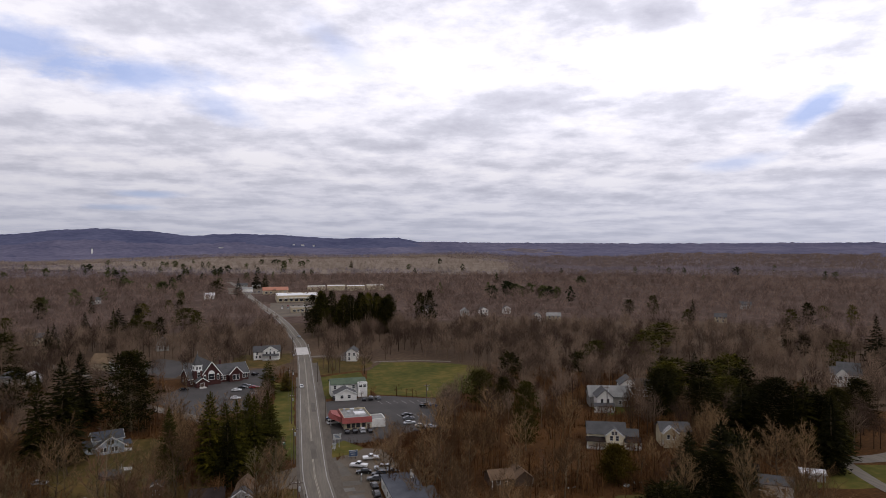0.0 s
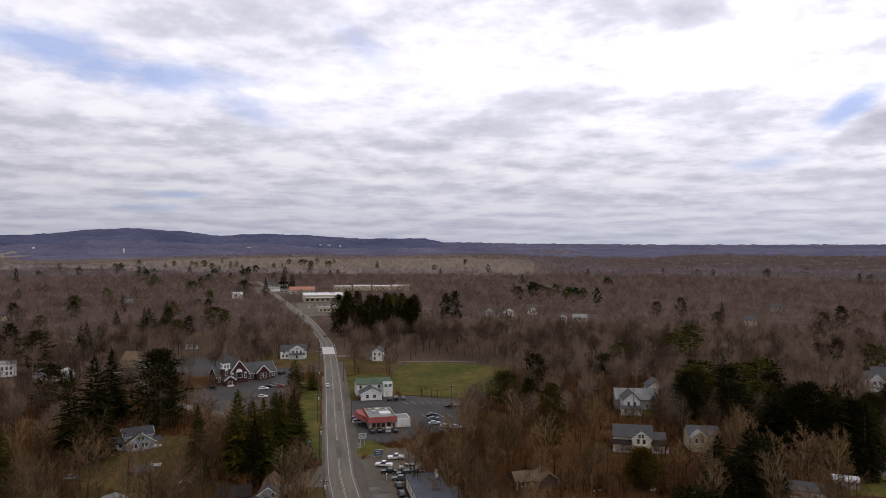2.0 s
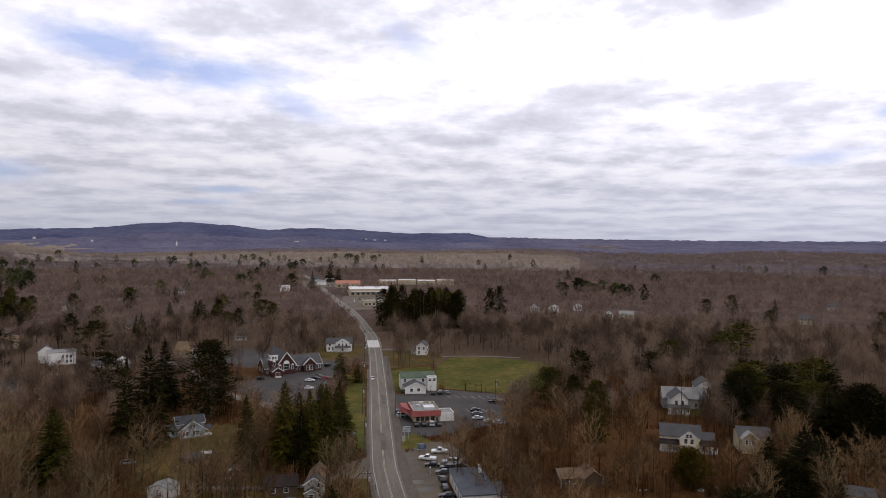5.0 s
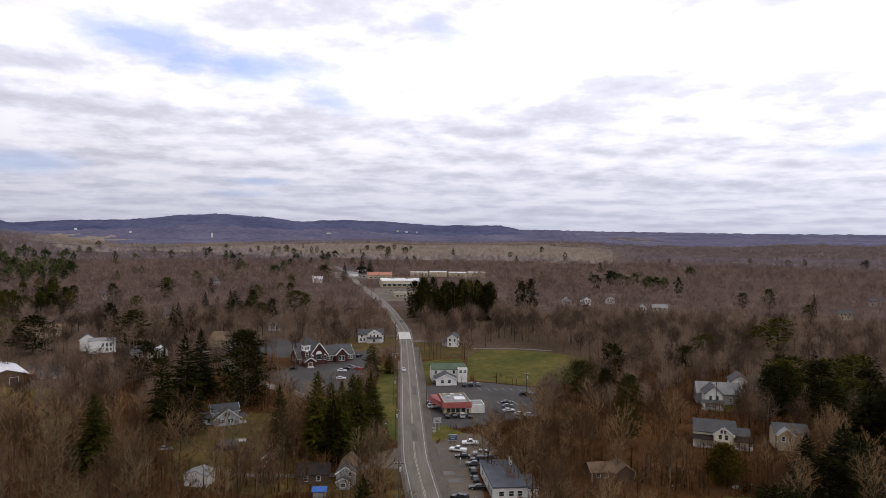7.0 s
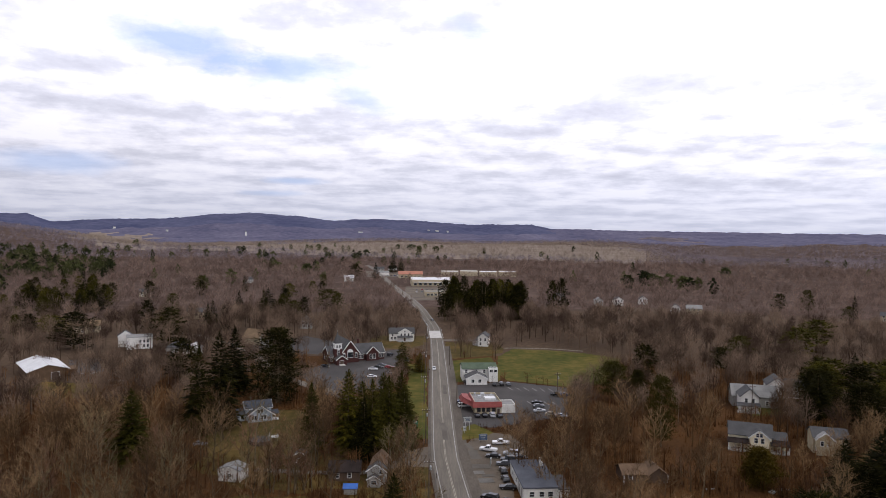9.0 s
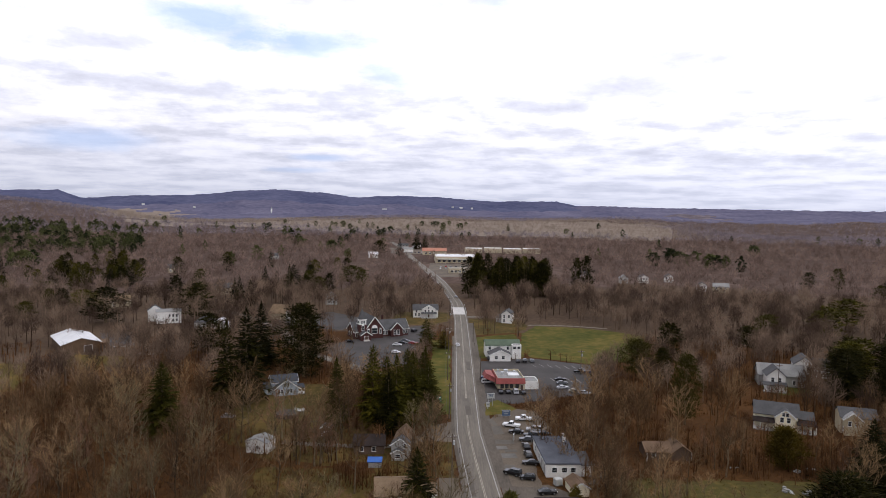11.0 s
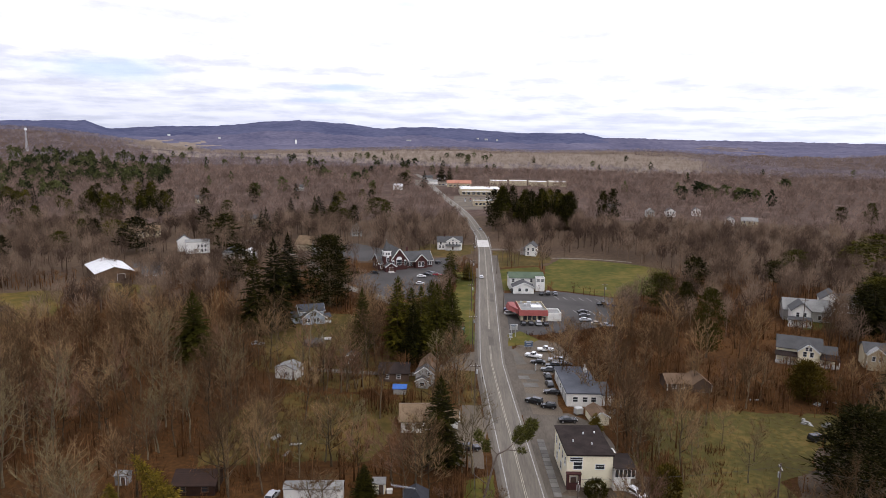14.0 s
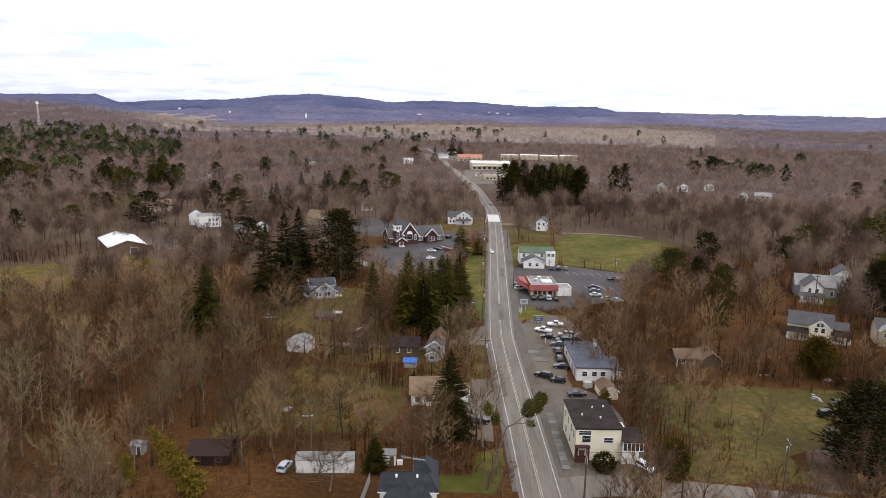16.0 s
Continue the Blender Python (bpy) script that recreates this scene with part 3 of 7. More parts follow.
sheet("lot_edge", [(64, 121), (72, 135), (83, 139), (92, 134), (80, 116), (66, 107), (56, 109)], M_DIRT, 0.042, "bare brown earth beside the field", "yard", 2.0, clear=False, seed=29)
sheet("paddock", PADDOCK, M_LAWN, 0.05, "thin olive grass among bare trees", "grass", 2.0, clear=False, seed=12)
sheet("corner_lawn", CORNERLAWN, M_GRASS, 0.06, "lawn at the road corner", "lawn", seed=13)
sheet("driveway", DRIVE, M_APRON, 0.05, "pale worn driveway", "driveway", seed=14)
sheet("west_apron", WESTAPRON, M_APRON, 0.06, "worn gravel pull-in beside the road", "driveway", seed=15)
sheet("south_lot", SOUTHLOT, M_SHOULDER, 0.04, "worn asphalt beside the cream house", "forecourt", 0.5, seed=16)
sheet("dirt_yard", [(17.6, 112.6), (20.3, 117.2), (27.3, 117.0), (31.5, 122.0), (37.5, 118.0), (35.0, 110.9), (22.1, 111.3)], M_DIRT, 0.056, "bare brown dirt beside the cream house", "yard", 0.6, seed=23)
WESTLOT = [(-162, 318), (-148, 320), (-133, 291), (-147, 291)]
sheet("west_lot", WESTLOT, M_LOT, 0.055, "worn asphalt yard beside the barn", "yard", 1.0, seed=24)
sheet("farm_lawn", [(-30, 356), (-6, 350), (3, 366), (3, 394), (-26, 394)], M_LAWN, 0.044, "thin lawn round the white farmhouse", "lawn", 1.5, clear=False, seed=25)
sheet("roadside_lawn", [(14, 326), (36, 333), (44, 352), (42, 373), (14, 375)], M_LAWN, 0.044, "rough roadside grass below the grey house", "grass", 1.5, clear=False, seed=26)
sheet("east_lawn", EASTLAWN, M_GRASS, 0.05, "small green lawn", "lawn", seed=17)
sheet("east_yard", EASTYARD, M_GRASS, 0.05, "lawn behind the white garage", "lawn", seed=18)
sheet("green_lawn", GREENLAWN, M_GRASS, 0.04, "lawn behind the green-roofed house", "lawn", seed=19)


def road(name, line, half, label, z=0.08):
    me = finish(ribbon(line, -half, half, z, on_land=True), name, M_ASPHALT)
    ob = tagged(new(name, me), label, "road", kind="structure")
    return ob


main = road("road", ROADLINE, 3.8, "worn grey two-lane asphalt road")
for off, mat, label in ((-3.1, M_PAINT, "worn white edge line"), (3.0, M_PAINT, "white edge line"), (-0.18, M_YELLOW, "faded yellow centre line"), (0.12, M_YELLOW, "faded yellow centre line")):
    part("line", ribbon(ROADLINE[:230], off, off + (0.13 if mat == M_YELLOW else 0.2), 0.1, on_land=True), mat, main, label)
part("patch", ribbon(smooth_line([(8.85, 388), (8.75, 402), (8.4, 415)]), -3.4, 3.4, 0.105), M_CONCRETE, main, "pale concrete bridge deck")

part("shoulder", ribbon(smooth_line([(9.1, 147), (7.6, 175), (7.2, 190), (7.8, 245), (8.3, 280), (8.8, 323), (9.1, 360)]), 3.8, 6.6, 0.083), M_SHOULDER, main, "worn paved shoulder")
part("shoulder", ribbon(smooth_line([(11.5, 104), (10.1, 130), (9.1, 147), (7.6, 175), (7.2, 190), (7.8, 245), (8.3, 280), (8.8, 323)]), -4.7, -3.8, 0.083), M_SHOULDER, main, "worn gravel shoulder")
SIDE = smooth_line([(11.0, 104.0), (24.0, 107.2), (40.0, 105.8), (60.0, 102.8), (90.0, 95.0), (130.0, 83.0)])
road("side_road", SIDE, 3.4, "pale worn asphalt side road", 0.071)
CROSS = smooth_line([(12.0, 380.0), (24.0, 381.0), (36.0, 378.0), (44.0, 377.0)])
road("cross_road", CROSS, 2.6, "narrow grey side street", 0.075)
EASTLANE = smooth_line([(146.0, 118.0), (147.0, 140.0), (154.0, 163.0), (166.0, 186.0), (182.0, 205.0)])
road("east_lane", EASTLANE, 2.0, "pale gravel lane by the lawn", 0.085)
EASTDRIVE = smooth_line([(155.0, 164.0), (166.0, 163.0), (182.0, 166.0)])
road("east_drive", EASTDRIVE, 3.0, "short gravel drive", 0.092)
WESTLANE = smooth_line([(-20.0, 240.0), (-34.0, 258.0), (-58.0, 285.0), (-74.0, 318.0), (-92.0, 352.0), (-130.0, 395.0)])
road("west_lane", WESTLANE, 2.6, "narrow lane behind the spruces", 0.096)
MEADOWPATH = smooth_line([(44.0, 355.0), (50.0, 356.0), (68.0, 354.0), (84.0, 348.0)])
road("meadow_path", MEADOWPATH, 1.2, "pale path at the meadow's edge", 0.100)
GARDENLANE = smooth_line([(-42.0, 174.0), (-30.0, 172.5), (-14.0, 172.0), (-2.0, 180.0)])
road("garden_lane", GARDENLANE, 1.3, "narrow grey lane behind the small houses", 0.104)
DIRTLANE = smooth_line([(-75.0, 101.0), (-58.0, 99.5), (-44.0, 97.5), (-30.0, 101.5), (-20.0, 99.0)])
dirt = road("dirt_lane", DIRTLANE, 2.4, "brown dirt lane at the wood's edge", 0.108)
dirt.data.materials[0] = M_LITTER
TOWNLOT = [(-8, 590), (24, 600), (36, 650), (33, 735), (-16, 735), (-16, 660)]
sheet("town_lot", TOWNLOT, M_APRON, 0.06, "pale car park before the long store", "car park", seed=20)
CLEAR.append([(-40, 228), (-11, 222), (-12, 264), (-37, 258)])
TOWNLOT2 = [(-70, 880), (-24, 870), (-12, 930), (-40, 1000), (-80, 1000)]
sheet("town_forecourt", TOWNLOT2, M_APRON, 0.06, "pale forecourts along the road", "car park", seed=21)
LINES = [(ROADLINE, 8.8), (SIDE, 7.5), (CROSS, 4.0), (EASTLANE, 5.0), (EASTDRIVE, 6.0), (WESTLANE, 5.5), (MEADOWPATH, 1.5), (GARDENLANE, 3.0), (DIRTLANE, 3.6)]


def stalls(x0, y0, dx, dy, nx, ny, count, length):
    """Painted stall lines on a car park."""
    for k in range(count):
        x, y = x0 + dx * k, y0 + dy * k
        bm = bmesh.new()
        d = Vector((nx, ny, 0)).normalized()
        s = Vector((d.y, -d.x, 0)) * 0.09
        p = Vector((x, y, 0.085))
        bm.faces.new([bm.verts.new(q) for q in (p - s, p + s, p + s + d * length, p - s + d * length)])
        ob = new("stall_line", finish(bm, "stall_line", M_PAINT))
        tagged(ob, "white stall line painted on the car park", "road marking", "stall lines", "structure")


stalls(36, 262, 3.1, -0.5, -0.25, 1, 7, 5.0)
stalls(40, 240, 3.0, -0.4, -0.2, 1, 5, 5.0)



def ground_patches(name, mat, z, rows, label):
    """Mended patches in the paving: place, half width, half depth, turn."""
    for i, (x_, y_, a_, b_, rz_) in enumerate(rows):
        c_, s_ = math.cos(radians(rz_)), math.sin(radians(rz_))
        pts = [(x_ + c_ * u - s_ * v, y_ + s_ * u + c_ * v) for u, v in ((-a_, -b_), (a_, -b_), (a_, b_), (-a_, b_))]
        tagged(new(name, finish(patch(pts, z + 0.004 * i, 0.25, 0.8, 40 + i), name, mat)), label, "paving", kind="structure")


ground_patches("tar_patch", M_MENDED, 0.112, [(15.2, 186, 1.4, 3.6, 5), (16.4, 176.5, 2.4, 1.6, 0), (14.4, 193, 0.8, 3.0, 15), (17.5, 170, 1.6, 0.9, 8), (16.0, 158.0, 1.2, 2.6, -10)], "dark tar patch in the forecourt")
ground_patches("concrete_slab", M_SLAB, 0.140, [(16.6, 166.5, 1.8, 1.6, 4), (15.4, 172.0, 1.3, 1.2, 4)], "pale concrete slab in the forecourt")
ground_patches("tar_patch", M_MENDED, 0.152, [(7.6, 208, 0.8, 9.0, 1), (9.6, 262, 0.7, 7.0, -1), (6.6, 150, 0.5, 8.0, 3)], "long dark mended strip in the road")

# ---- buildings ----
WINDOWS = {}


def window_mesh(w, h, trim, arched=False):
    key = (round(w, 2), round(h, 2), trim.name, arched)
    if key not in WINDOWS:
        t = 0.11
        fr = boxes((-w / 2 - t, -0.07, -t, -w / 2, 0.03, h + t), (w / 2, -0.07, -t, w / 2 + t, 0.03, h + t), (-w / 2, -0.07, h, w / 2, 0.03, h + t),
                   (-w / 2 - t, -0.12, -t, w / 2 + t, 0.03, 0), (-w / 2, -0.04, h * 0.48, w / 2, 0.03, h * 0.48 + 0.06))
        if arched:
            outer = [(w / 2 + t) * 1.0, h + t]
            pts = [(outer[0] * math.cos(a), outer[1] + outer[0] * math.sin(a)) for a in np.linspace(0, math.pi, 9)]
            poly_prism(fr, pts, "y", -0.06, 0.03)
        pa = boxes((-w / 2, -0.025, 0, w / 2, 0.03, h * 0.48), (-w / 2, -0.025, h * 0.48 + 0.06, w / 2, 0.03, h))
        WINDOWS[key] = (finish(fr, "window_frame", trim), finish(pa, "pane", M_GLASS))
    return WINDOWS[key]


def windows(parent, rect, side, spots, w=0.9, h=1.4, trim=None, arched=False):
    """Windows on one side (f, b, l, r) of a block, at places along it and heights."""
    x0, y0, x1, y1 = rect
    fm, pm = window_mesh(w, h, trim or M_TRIM, arched)
    for u, z in spots:
        m = {"f": pose(x0 + u, y0, z), "b": pose(x1 - u, y1, z, 0, 0, 180), "l": pose(x0, y1 - u, z, 0, 0, -90), "r": pose(x1, y0 + u, z, 0, 0, 90)}[side]
        f = part("window", fm, None, parent)
        f.matrix_basis = m
        part("pane", pm, None, f)


def door(parent, rect, side, u, w=1.0, h=2.05, mat=None, z=0.0):
    x0, y0, x1, y1 = rect
    m = {"f": pose(x0 + u, y0, z), "b": pose(x1 - u, y1, z, 0, 0, 180), "l": pose(x0, y1 - u, z, 0, 0, -90), "r": pose(x1, y0 + u, z, 0, 0, 90)}[side]
    d = part("door", boxes((-w / 2, -0.05, 0, w / 2, 0.03, h)), mat or M_BROWNWALL, parent)
    d.matrix_basis = m
    part("door_frame", boxes((-w / 2 - 0.1, -0.08, 0, -w / 2, 0.02, h + 0.1), (w / 2, -0.08, 0, w / 2 + 0.1, 0.02, h + 0.1), (-w / 2, -0.08, h, w / 2, 0.02, h + 0.1)), M_TRIM, d)


def slab(bm, a, b, c, d, t):
    """A sloping slab on four corners, of thickness t upwards."""
    up = (Vector(b) - Vector(a)).cross(Vector(d) - Vector(a)).normalized()
    up = up if up.z > 0 else -up
    lo = [Vector(p) for p in (a, b, c, d)]
    hi = [p + up * t for p in lo]
    v = [bm.verts.new(p) for p in lo + hi]
    fs = [bm.faces.new([v[i] for i in q]) for q in ((3, 2, 1, 0), (4, 5, 6, 7), (0, 1, 5, 4), (1, 2, 6, 5), (2, 3, 7, 6), (3, 0, 4, 7))]
    bmesh.ops.recalc_face_normals(bm, faces=fs)


def block(parent, rect, h, roof, rise, wall, cover, over=0.4, base=0.0, fascia=None, t=0.14):
    """One block of a building: its walls and its roof. roof: gx, gy (ridge along x or y), hip, flat, shed (falls to the front)."""
    x0, y0, x1, y1 = rect
    bm = bmesh.new()
    if roof == "gx":
        ym = (y0 + y1) / 2
        poly_prism(bm, [(y0, base), (y1, base), (y1, h), (ym, h + rise), (y0, h)], "x", x0, x1)
    elif roof == "gy":
        xm = (x0 + x1) / 2
        poly_prism(bm, [(x0, base), (x1, base), (x1, h), (xm, h + rise), (x0, h)], "y", y0, y1)
    elif roof == "shed":
        poly_prism(bm, [(y0, base), (y1, base), (y1, h + rise), (y0, h)], "x", x0, x1)
    elif roof == "flat":
        box(bm, x0, y0, base, x1, y1, h)
        for r in ((x0, y0, h, x1, y0 + 0.25, h + rise), (x0, y1 - 0.25, h, x1, y1, h + rise), (x0, y0 + 0.25, h, x0 + 0.25, y1 - 0.25, h + rise), (x1 - 0.25, y0 + 0.25, h, x1, y1 - 0.25, h + rise)):
            box(bm, *r)
    else:
        box(bm, x0, y0, base, x1, y1, h)
    part("wall", bm, wall, parent)
    rf, fb = bmesh.new(), bmesh.new()
    o, e = over, 0.004
    if roof == "gx":
        k = rise / ((y1 - y0) / 2)
        ym = (y0 + y1) / 2
        slab(rf, (x0 - o, y0 - o, h - o * k + e), (x1 + o, y0 - o, h - o * k + e), (x1 + o, ym, h + rise + e), (x0 - o, ym, h + rise + e), t)
        slab(rf, (x0 - o, y1 + o, h - o * k + e), (x1 + o, y1 + o, h - o * k + e), (x1 + o, ym, h + rise + e), (x0 - o, ym, h + rise + e), t)
        if fascia:
            for xa in (x0 - o - 0.06, x1 + o + 0.01):
                for ya in (y0 - o, y1 + o):
                    slab(fb, (xa, ya, h - o * k - 0.12), (xa + 0.05, ya, h - o * k - 0.12), (xa + 0.05, ym, h + rise - 0.12), (xa, ym, h + rise - 0.12), 0.32)
            box(fb, x0 - o, y0 - o - 0.05, h - o * k - 0.12, x1 + o, y0 - o - 0.01, h - o * k + 0.14)
    elif roof == "gy":
        k = rise / ((x1 - x0) / 2)
        xm = (x0 + x1) / 2
        slab(rf, (x0 - o, y0 - o, h - o * k + e), (x0 - o, y1 + o, h - o * k + e), (xm, y1 + o, h + rise + e), (xm, y0 - o, h + rise + e), t)
        slab(rf, (x1 + o, y0 - o, h - o * k + e), (x1 + o, y1 + o, h - o * k + e), (xm, y1 + o, h + rise + e), (xm, y0 - o, h + rise + e), t)
        if fascia:
            for ya in (y0 - o - 0.06,):
                for xa in (x0 - o, x1 + o):
                    slab(fb, (xa, ya, h - o * k - 0.12), (xa, ya + 0.05, h - o * k - 0.12), (xm, ya + 0.05, h + rise - 0.12), (xm, ya, h + rise - 0.12), 0.34)
    elif roof == "shed":
        k = rise / (y1 - y0)
        slab(rf, (x0 - o, y0 - o, h - o * k + e), (x1 + o, y0 - o, h - o * k + e), (x1 + o, y1 + 0.02, h + rise + e), (x0 - o, y1 + 0.02, h + rise + e), t)
    elif roof == "slab":
        box(rf, x0 - o, y0 - o, h + e, x1 + o, y1 + o, h + rise)
    elif roof == "flat":
        box(rf, x0 + 0.26, y0 + 0.26, h + 0.004, x1 - 0.26, y1 - 0.26, h + 0.05)
    elif roof == "hip":
        w, d = (x1 - x0) / 2 + o, (y1 - y0) / 2 + o
        xm, ym = (x0 + x1) / 2, (y0 + y1) / 2
        rx, ry = max(0.2, w - d), max(0.2, d - w)
        lo = [rf.verts.new((xm + a * w, ym + b * d, h)) for a, b in ((-1, -1), (1, -1), (1, 1), (-1, 1))]
        hi = [rf.verts.new((xm + a * rx, ym + b * ry, h + rise)) for a, b in ((-1, -1), (1, -1), (1, 1), (-1, 1))]
        for i in range(4):
            rf.faces.new((lo[i], lo[(i + 1) % 4], hi[(i + 1) % 4], hi[i]))
        rf.faces.new(hi)
        rf.faces.new(list(reversed(lo)))
    r = part("roof", rf, cover, parent)
    if fascia and len(fb.verts):
        part("trim", fb, fascia, r)
    else:
        fb.free()
    return rect


def chimney(parent, x, y, z0, z1, mat, w=0.6):
    bm = boxes((x - w / 2, y - w / 2, z0, x + w / 2, y + w / 2, z1), (x - w / 2 - 0.06, y - w / 2 - 0.06, z1, x + w / 2 + 0.06, y + w / 2 + 0.06, z1 + 0.12))
    part("chimney", bm, mat, parent)


def porch(parent, x0, y0, x1, y1, h, cover, posts=4, z=0.35):
    part("porch_floor", boxes((x0, y0, 0, x1, y1, z)), M_GREYWALL, parent)
    rf = bmesh.new()
    slab(rf, (x0 - 0.2, y0 - 0.2, h), (x1 + 0.2, y0 - 0.2, h), (x1 + 0.2, y1, h + 0.7), (x0 - 0.2, y1, h + 0.7), 0.12)
    part("porch_roof", rf, cover, parent)
    for k in range(posts):
        x = x0 + 0.1 + (x1 - x0 - 0.2) * k / (posts - 1)
        part("post", boxes((x - 0.08, y0, z, x + 0.08, y0 + 0.16, h + 0.05)), M_TRIM, parent)


def house(name, x, y, rz, label, category="house", clear=9.0, lane=None, group=""):
    KEEP.append((x, y, clear, 0.10 * math.hypot(x, y) if lane is None else lane))
    return thing(name, x, y, 0, rz, label, category, group)


def spread(n, w, z, margin=1.2):
    return [(margin + (w - 2 * margin) * (k + 0.5) / n, z) for k in range(n)]


# cream two-storey house with a flat dark roof, at the corner of the side road
h = house("cream_house", 18.6, 115.3, 3, "cream two-storey house with a flat dark roof and a brick porch", clear=10, lane=16)
R = block(h, (0, 0, 8.2, 12.4), 6.1, "slab", 0.3, M_CREAM, M_DARKROOF, 0.2)
windows(h, R, "f", [(1.9, 3.6)], 1.5, 1.3)
windows(h, R, "f", [(5.9, 3.6)], 1.6, 0.9)
windows(h, R, "f", [(1.6, 5.05)], 2.2, 0.75)
windows(h, R, "l", [(2.0, 3.6), (5.0, 3.6), (8.2, 3.6), (10.6, 3.6)], 0.9, 1.5)
windows(h, R, "l", [(3.0, 0.9), (7.0, 0.9)], 1.0, 1.5)
part("porch", boxes((-0.1, -0.9, 0, 2.4, -0.004, 1.0), (-0.1, -0.9, 1.0, 0.3, -0.004, 2.9), (2.0, -0.9, 1.0, 2.4, -0.004, 2.9), (-0.2, -1.0, 2.9, 2.5, -0.004, 3.1)), M_BRICK, h, "red brick entrance porch")
door(h, R, "f", 1.2)
R = block(h, (8.204, 1.0, 10.8, 9.5), 3.0, "flat", 0.1, M_WHITE, M_DARKROOF, base=0)
part("sunroom", boxes((8.25, -1.4, 2.55, 12.0, 0.996, 2.75), (8.25, -1.4, 4.2, 12.0, 0.996, 4.35), *[(8.25 + 0.72 * k, -1.4, 2.75, 8.37 + 0.72 * k, -1.3, 4.2) for k in range(6)], (8.2, -1.2, 0, 11.2, 0.9, 2.55)), M_WHITE, h, "white enclosed sunroom")
part("pane", boxes((8.3, -1.34, 2.75, 11.9, -1.32, 4.2)), M_GLASS, h)
part("sunroom_roof", boxes((8.21, -1.6, 4.354, 12.2, 4.5, 4.5)), M_DARKROOF, h)
for vx, vy in ((2.0, 5.2), (4.6, 8.6), (5.2, 4.0), (6.8, 9.0)):
    part("vent", tube(bmesh.new(), (vx, vy, 6.4), (vx, vy, 6.75), 0.12, 0.15, 8), M_LAMP, h)

KEEP.append((31.0, 111.5, 4.5, 6.0))
# white garage with a slate-blue roof and used cars before it
h = house("auto_garage", 24.0, 153.4, 2, "long white workshop with a slate-blue low roof", "workshop", 11, 12)
block(h, (0, 0, 8.0, 18.5), 3.1, "slab", 0.3, M_WHITE, M_BLUEROOF, 0.25)
R = (0, 0, 8.0, 18.5)
windows(h, R, "f", [(1.9, 1.2), (4.2, 1.2), (6.2, 1.2)], 1.1, 1.1)
windows(h, R, "l", [(4.0, 1.0), (9.0, 1.0)], 1.2, 1.2)
for u in (13.0, 16.2):
    door(h, R, "l", u, 2.4, 2.5, M_GREYWALL)
R = block(h, (8.004, 0.6, 11.0, 9.0), 2.5, "shed", 0.3, M_WHITE, M_GREYROOF, 0.15)
chimney(h, 7.0, 14.5, 3.0, 5.2, M_TRIM, 0.7)

# small brown-roofed shed between the two
h = house("brown_shed", 30.0, 143.0, 8, "small shed with a rusty brown gable roof", "shed", 5, 4)
block(h, (-1.8, 0, 1.8, 5.5), 1.9, "gy", 1.1, M_CREAM, M_BROWNROOF, 0.25, fascia=M_TRIM)

# roadside restaurant with a red mansard
h = house("restaurant", 18.6, 227.5, 4, "low roadside restaurant with a red mansard front and white flat roof", "restaurant", 13, 20)
h.scale = (0.88, 0.88, 0.88)
R = block(h, (0, 0, 10.4, 15.5), 3.9, "flat", 0.7, M_TANWALL, M_FLATROOF)
bm = bmesh.new()
poly_prism(bm, [(-0.9, 2.7), (0.0, 2.7), (0.0, 4.7), (-0.15, 4.7)], "x", -0.9, 10.5)
part("mansard", bm, M_REDROOF, h, "bright red mansard roof edge")
bm = bmesh.new()
poly_prism(bm, [(-0.9, 2.7), (-0.004, 2.7), (-0.004, 4.7), (-0.15, 4.7)], "y", 0.0, 15.5)
plan = [(-0.95, 1.0), (-4.4, 8.0), (-4.4, 14.5), (-0.95, 14.5)]
lower, upper = [bm.verts.new((u, v, 2.8)) for u, v in plan], [bm.verts.new((-0.95 + (u + 0.95) * 0.72, 14.5 + (v - 14.5) * 0.93, 4.5)) for u, v in plan]
bm.faces.new(lower)
bm.faces.new(upper)
for k in range(4):
    bm.faces.new((lower[k], lower[(k + 1) % 4], upper[(k + 1) % 4], upper[k]))
bmesh.ops.recalc_face_normals(bm, faces=bm.faces)
part("mansard", bm, M_REDROOF, h, "bright red mansard roof edge")
for py in (8.4, 13.8):
    part("post", boxes((-4.1, py, 0, -3.9, py + 0.2, 2.8)), M_TRIM, h)
windows(h, R, "f", [(1.6, 0.9), (3.4, 0.9), (5.2, 0.9), (7.4, 0.9)], 1.2, 1.4, M_BROWNWALL)
door(h, R, "f", 9.2)
windows(h, R, "l", [(3.0, 0.9), (6.0, 0.9)], 1.3, 1.4)
block(h, (10.404, 1.0, 16.0, 8.5), 3.0, "flat", 0.3, M_WHITE, M_FLATROOF)
for rx, ry, w in ((2.5, 9.0, 1.2), (4.2, 12.5, 1.6), (7.8, 11.0, 0.9), (1.6, 13.5, 0.8)):
    part("roof_unit", boxes((rx, ry, 3.9, rx + w, ry + w, 4.9, 0.05)), M_STEEL, h, "grey rooftop air unit")
part("roof_unit", boxes((5.0, 6.0, 3.95, 9.2, 10.0, 4.5)), M_WHITEROOF, h, "white raised roof section")

# white house with a green roof, and the small white gable before it
h = house("green_roofed_house", 17.5, 278.0, 3, "white two-storey house with a moss-green roof", clear=12, lane=10)
R = block(h, (0, 0, 14.0, 8.5), 5.0, "gx", 1.6, M_WHITE, M_GREENROOF, 0.4)
windows(h, R, "f", [(1.5, 3.2), (5.5, 3.2), (9.0, 3.2), (12.4, 3.2)], 0.9, 1.3)
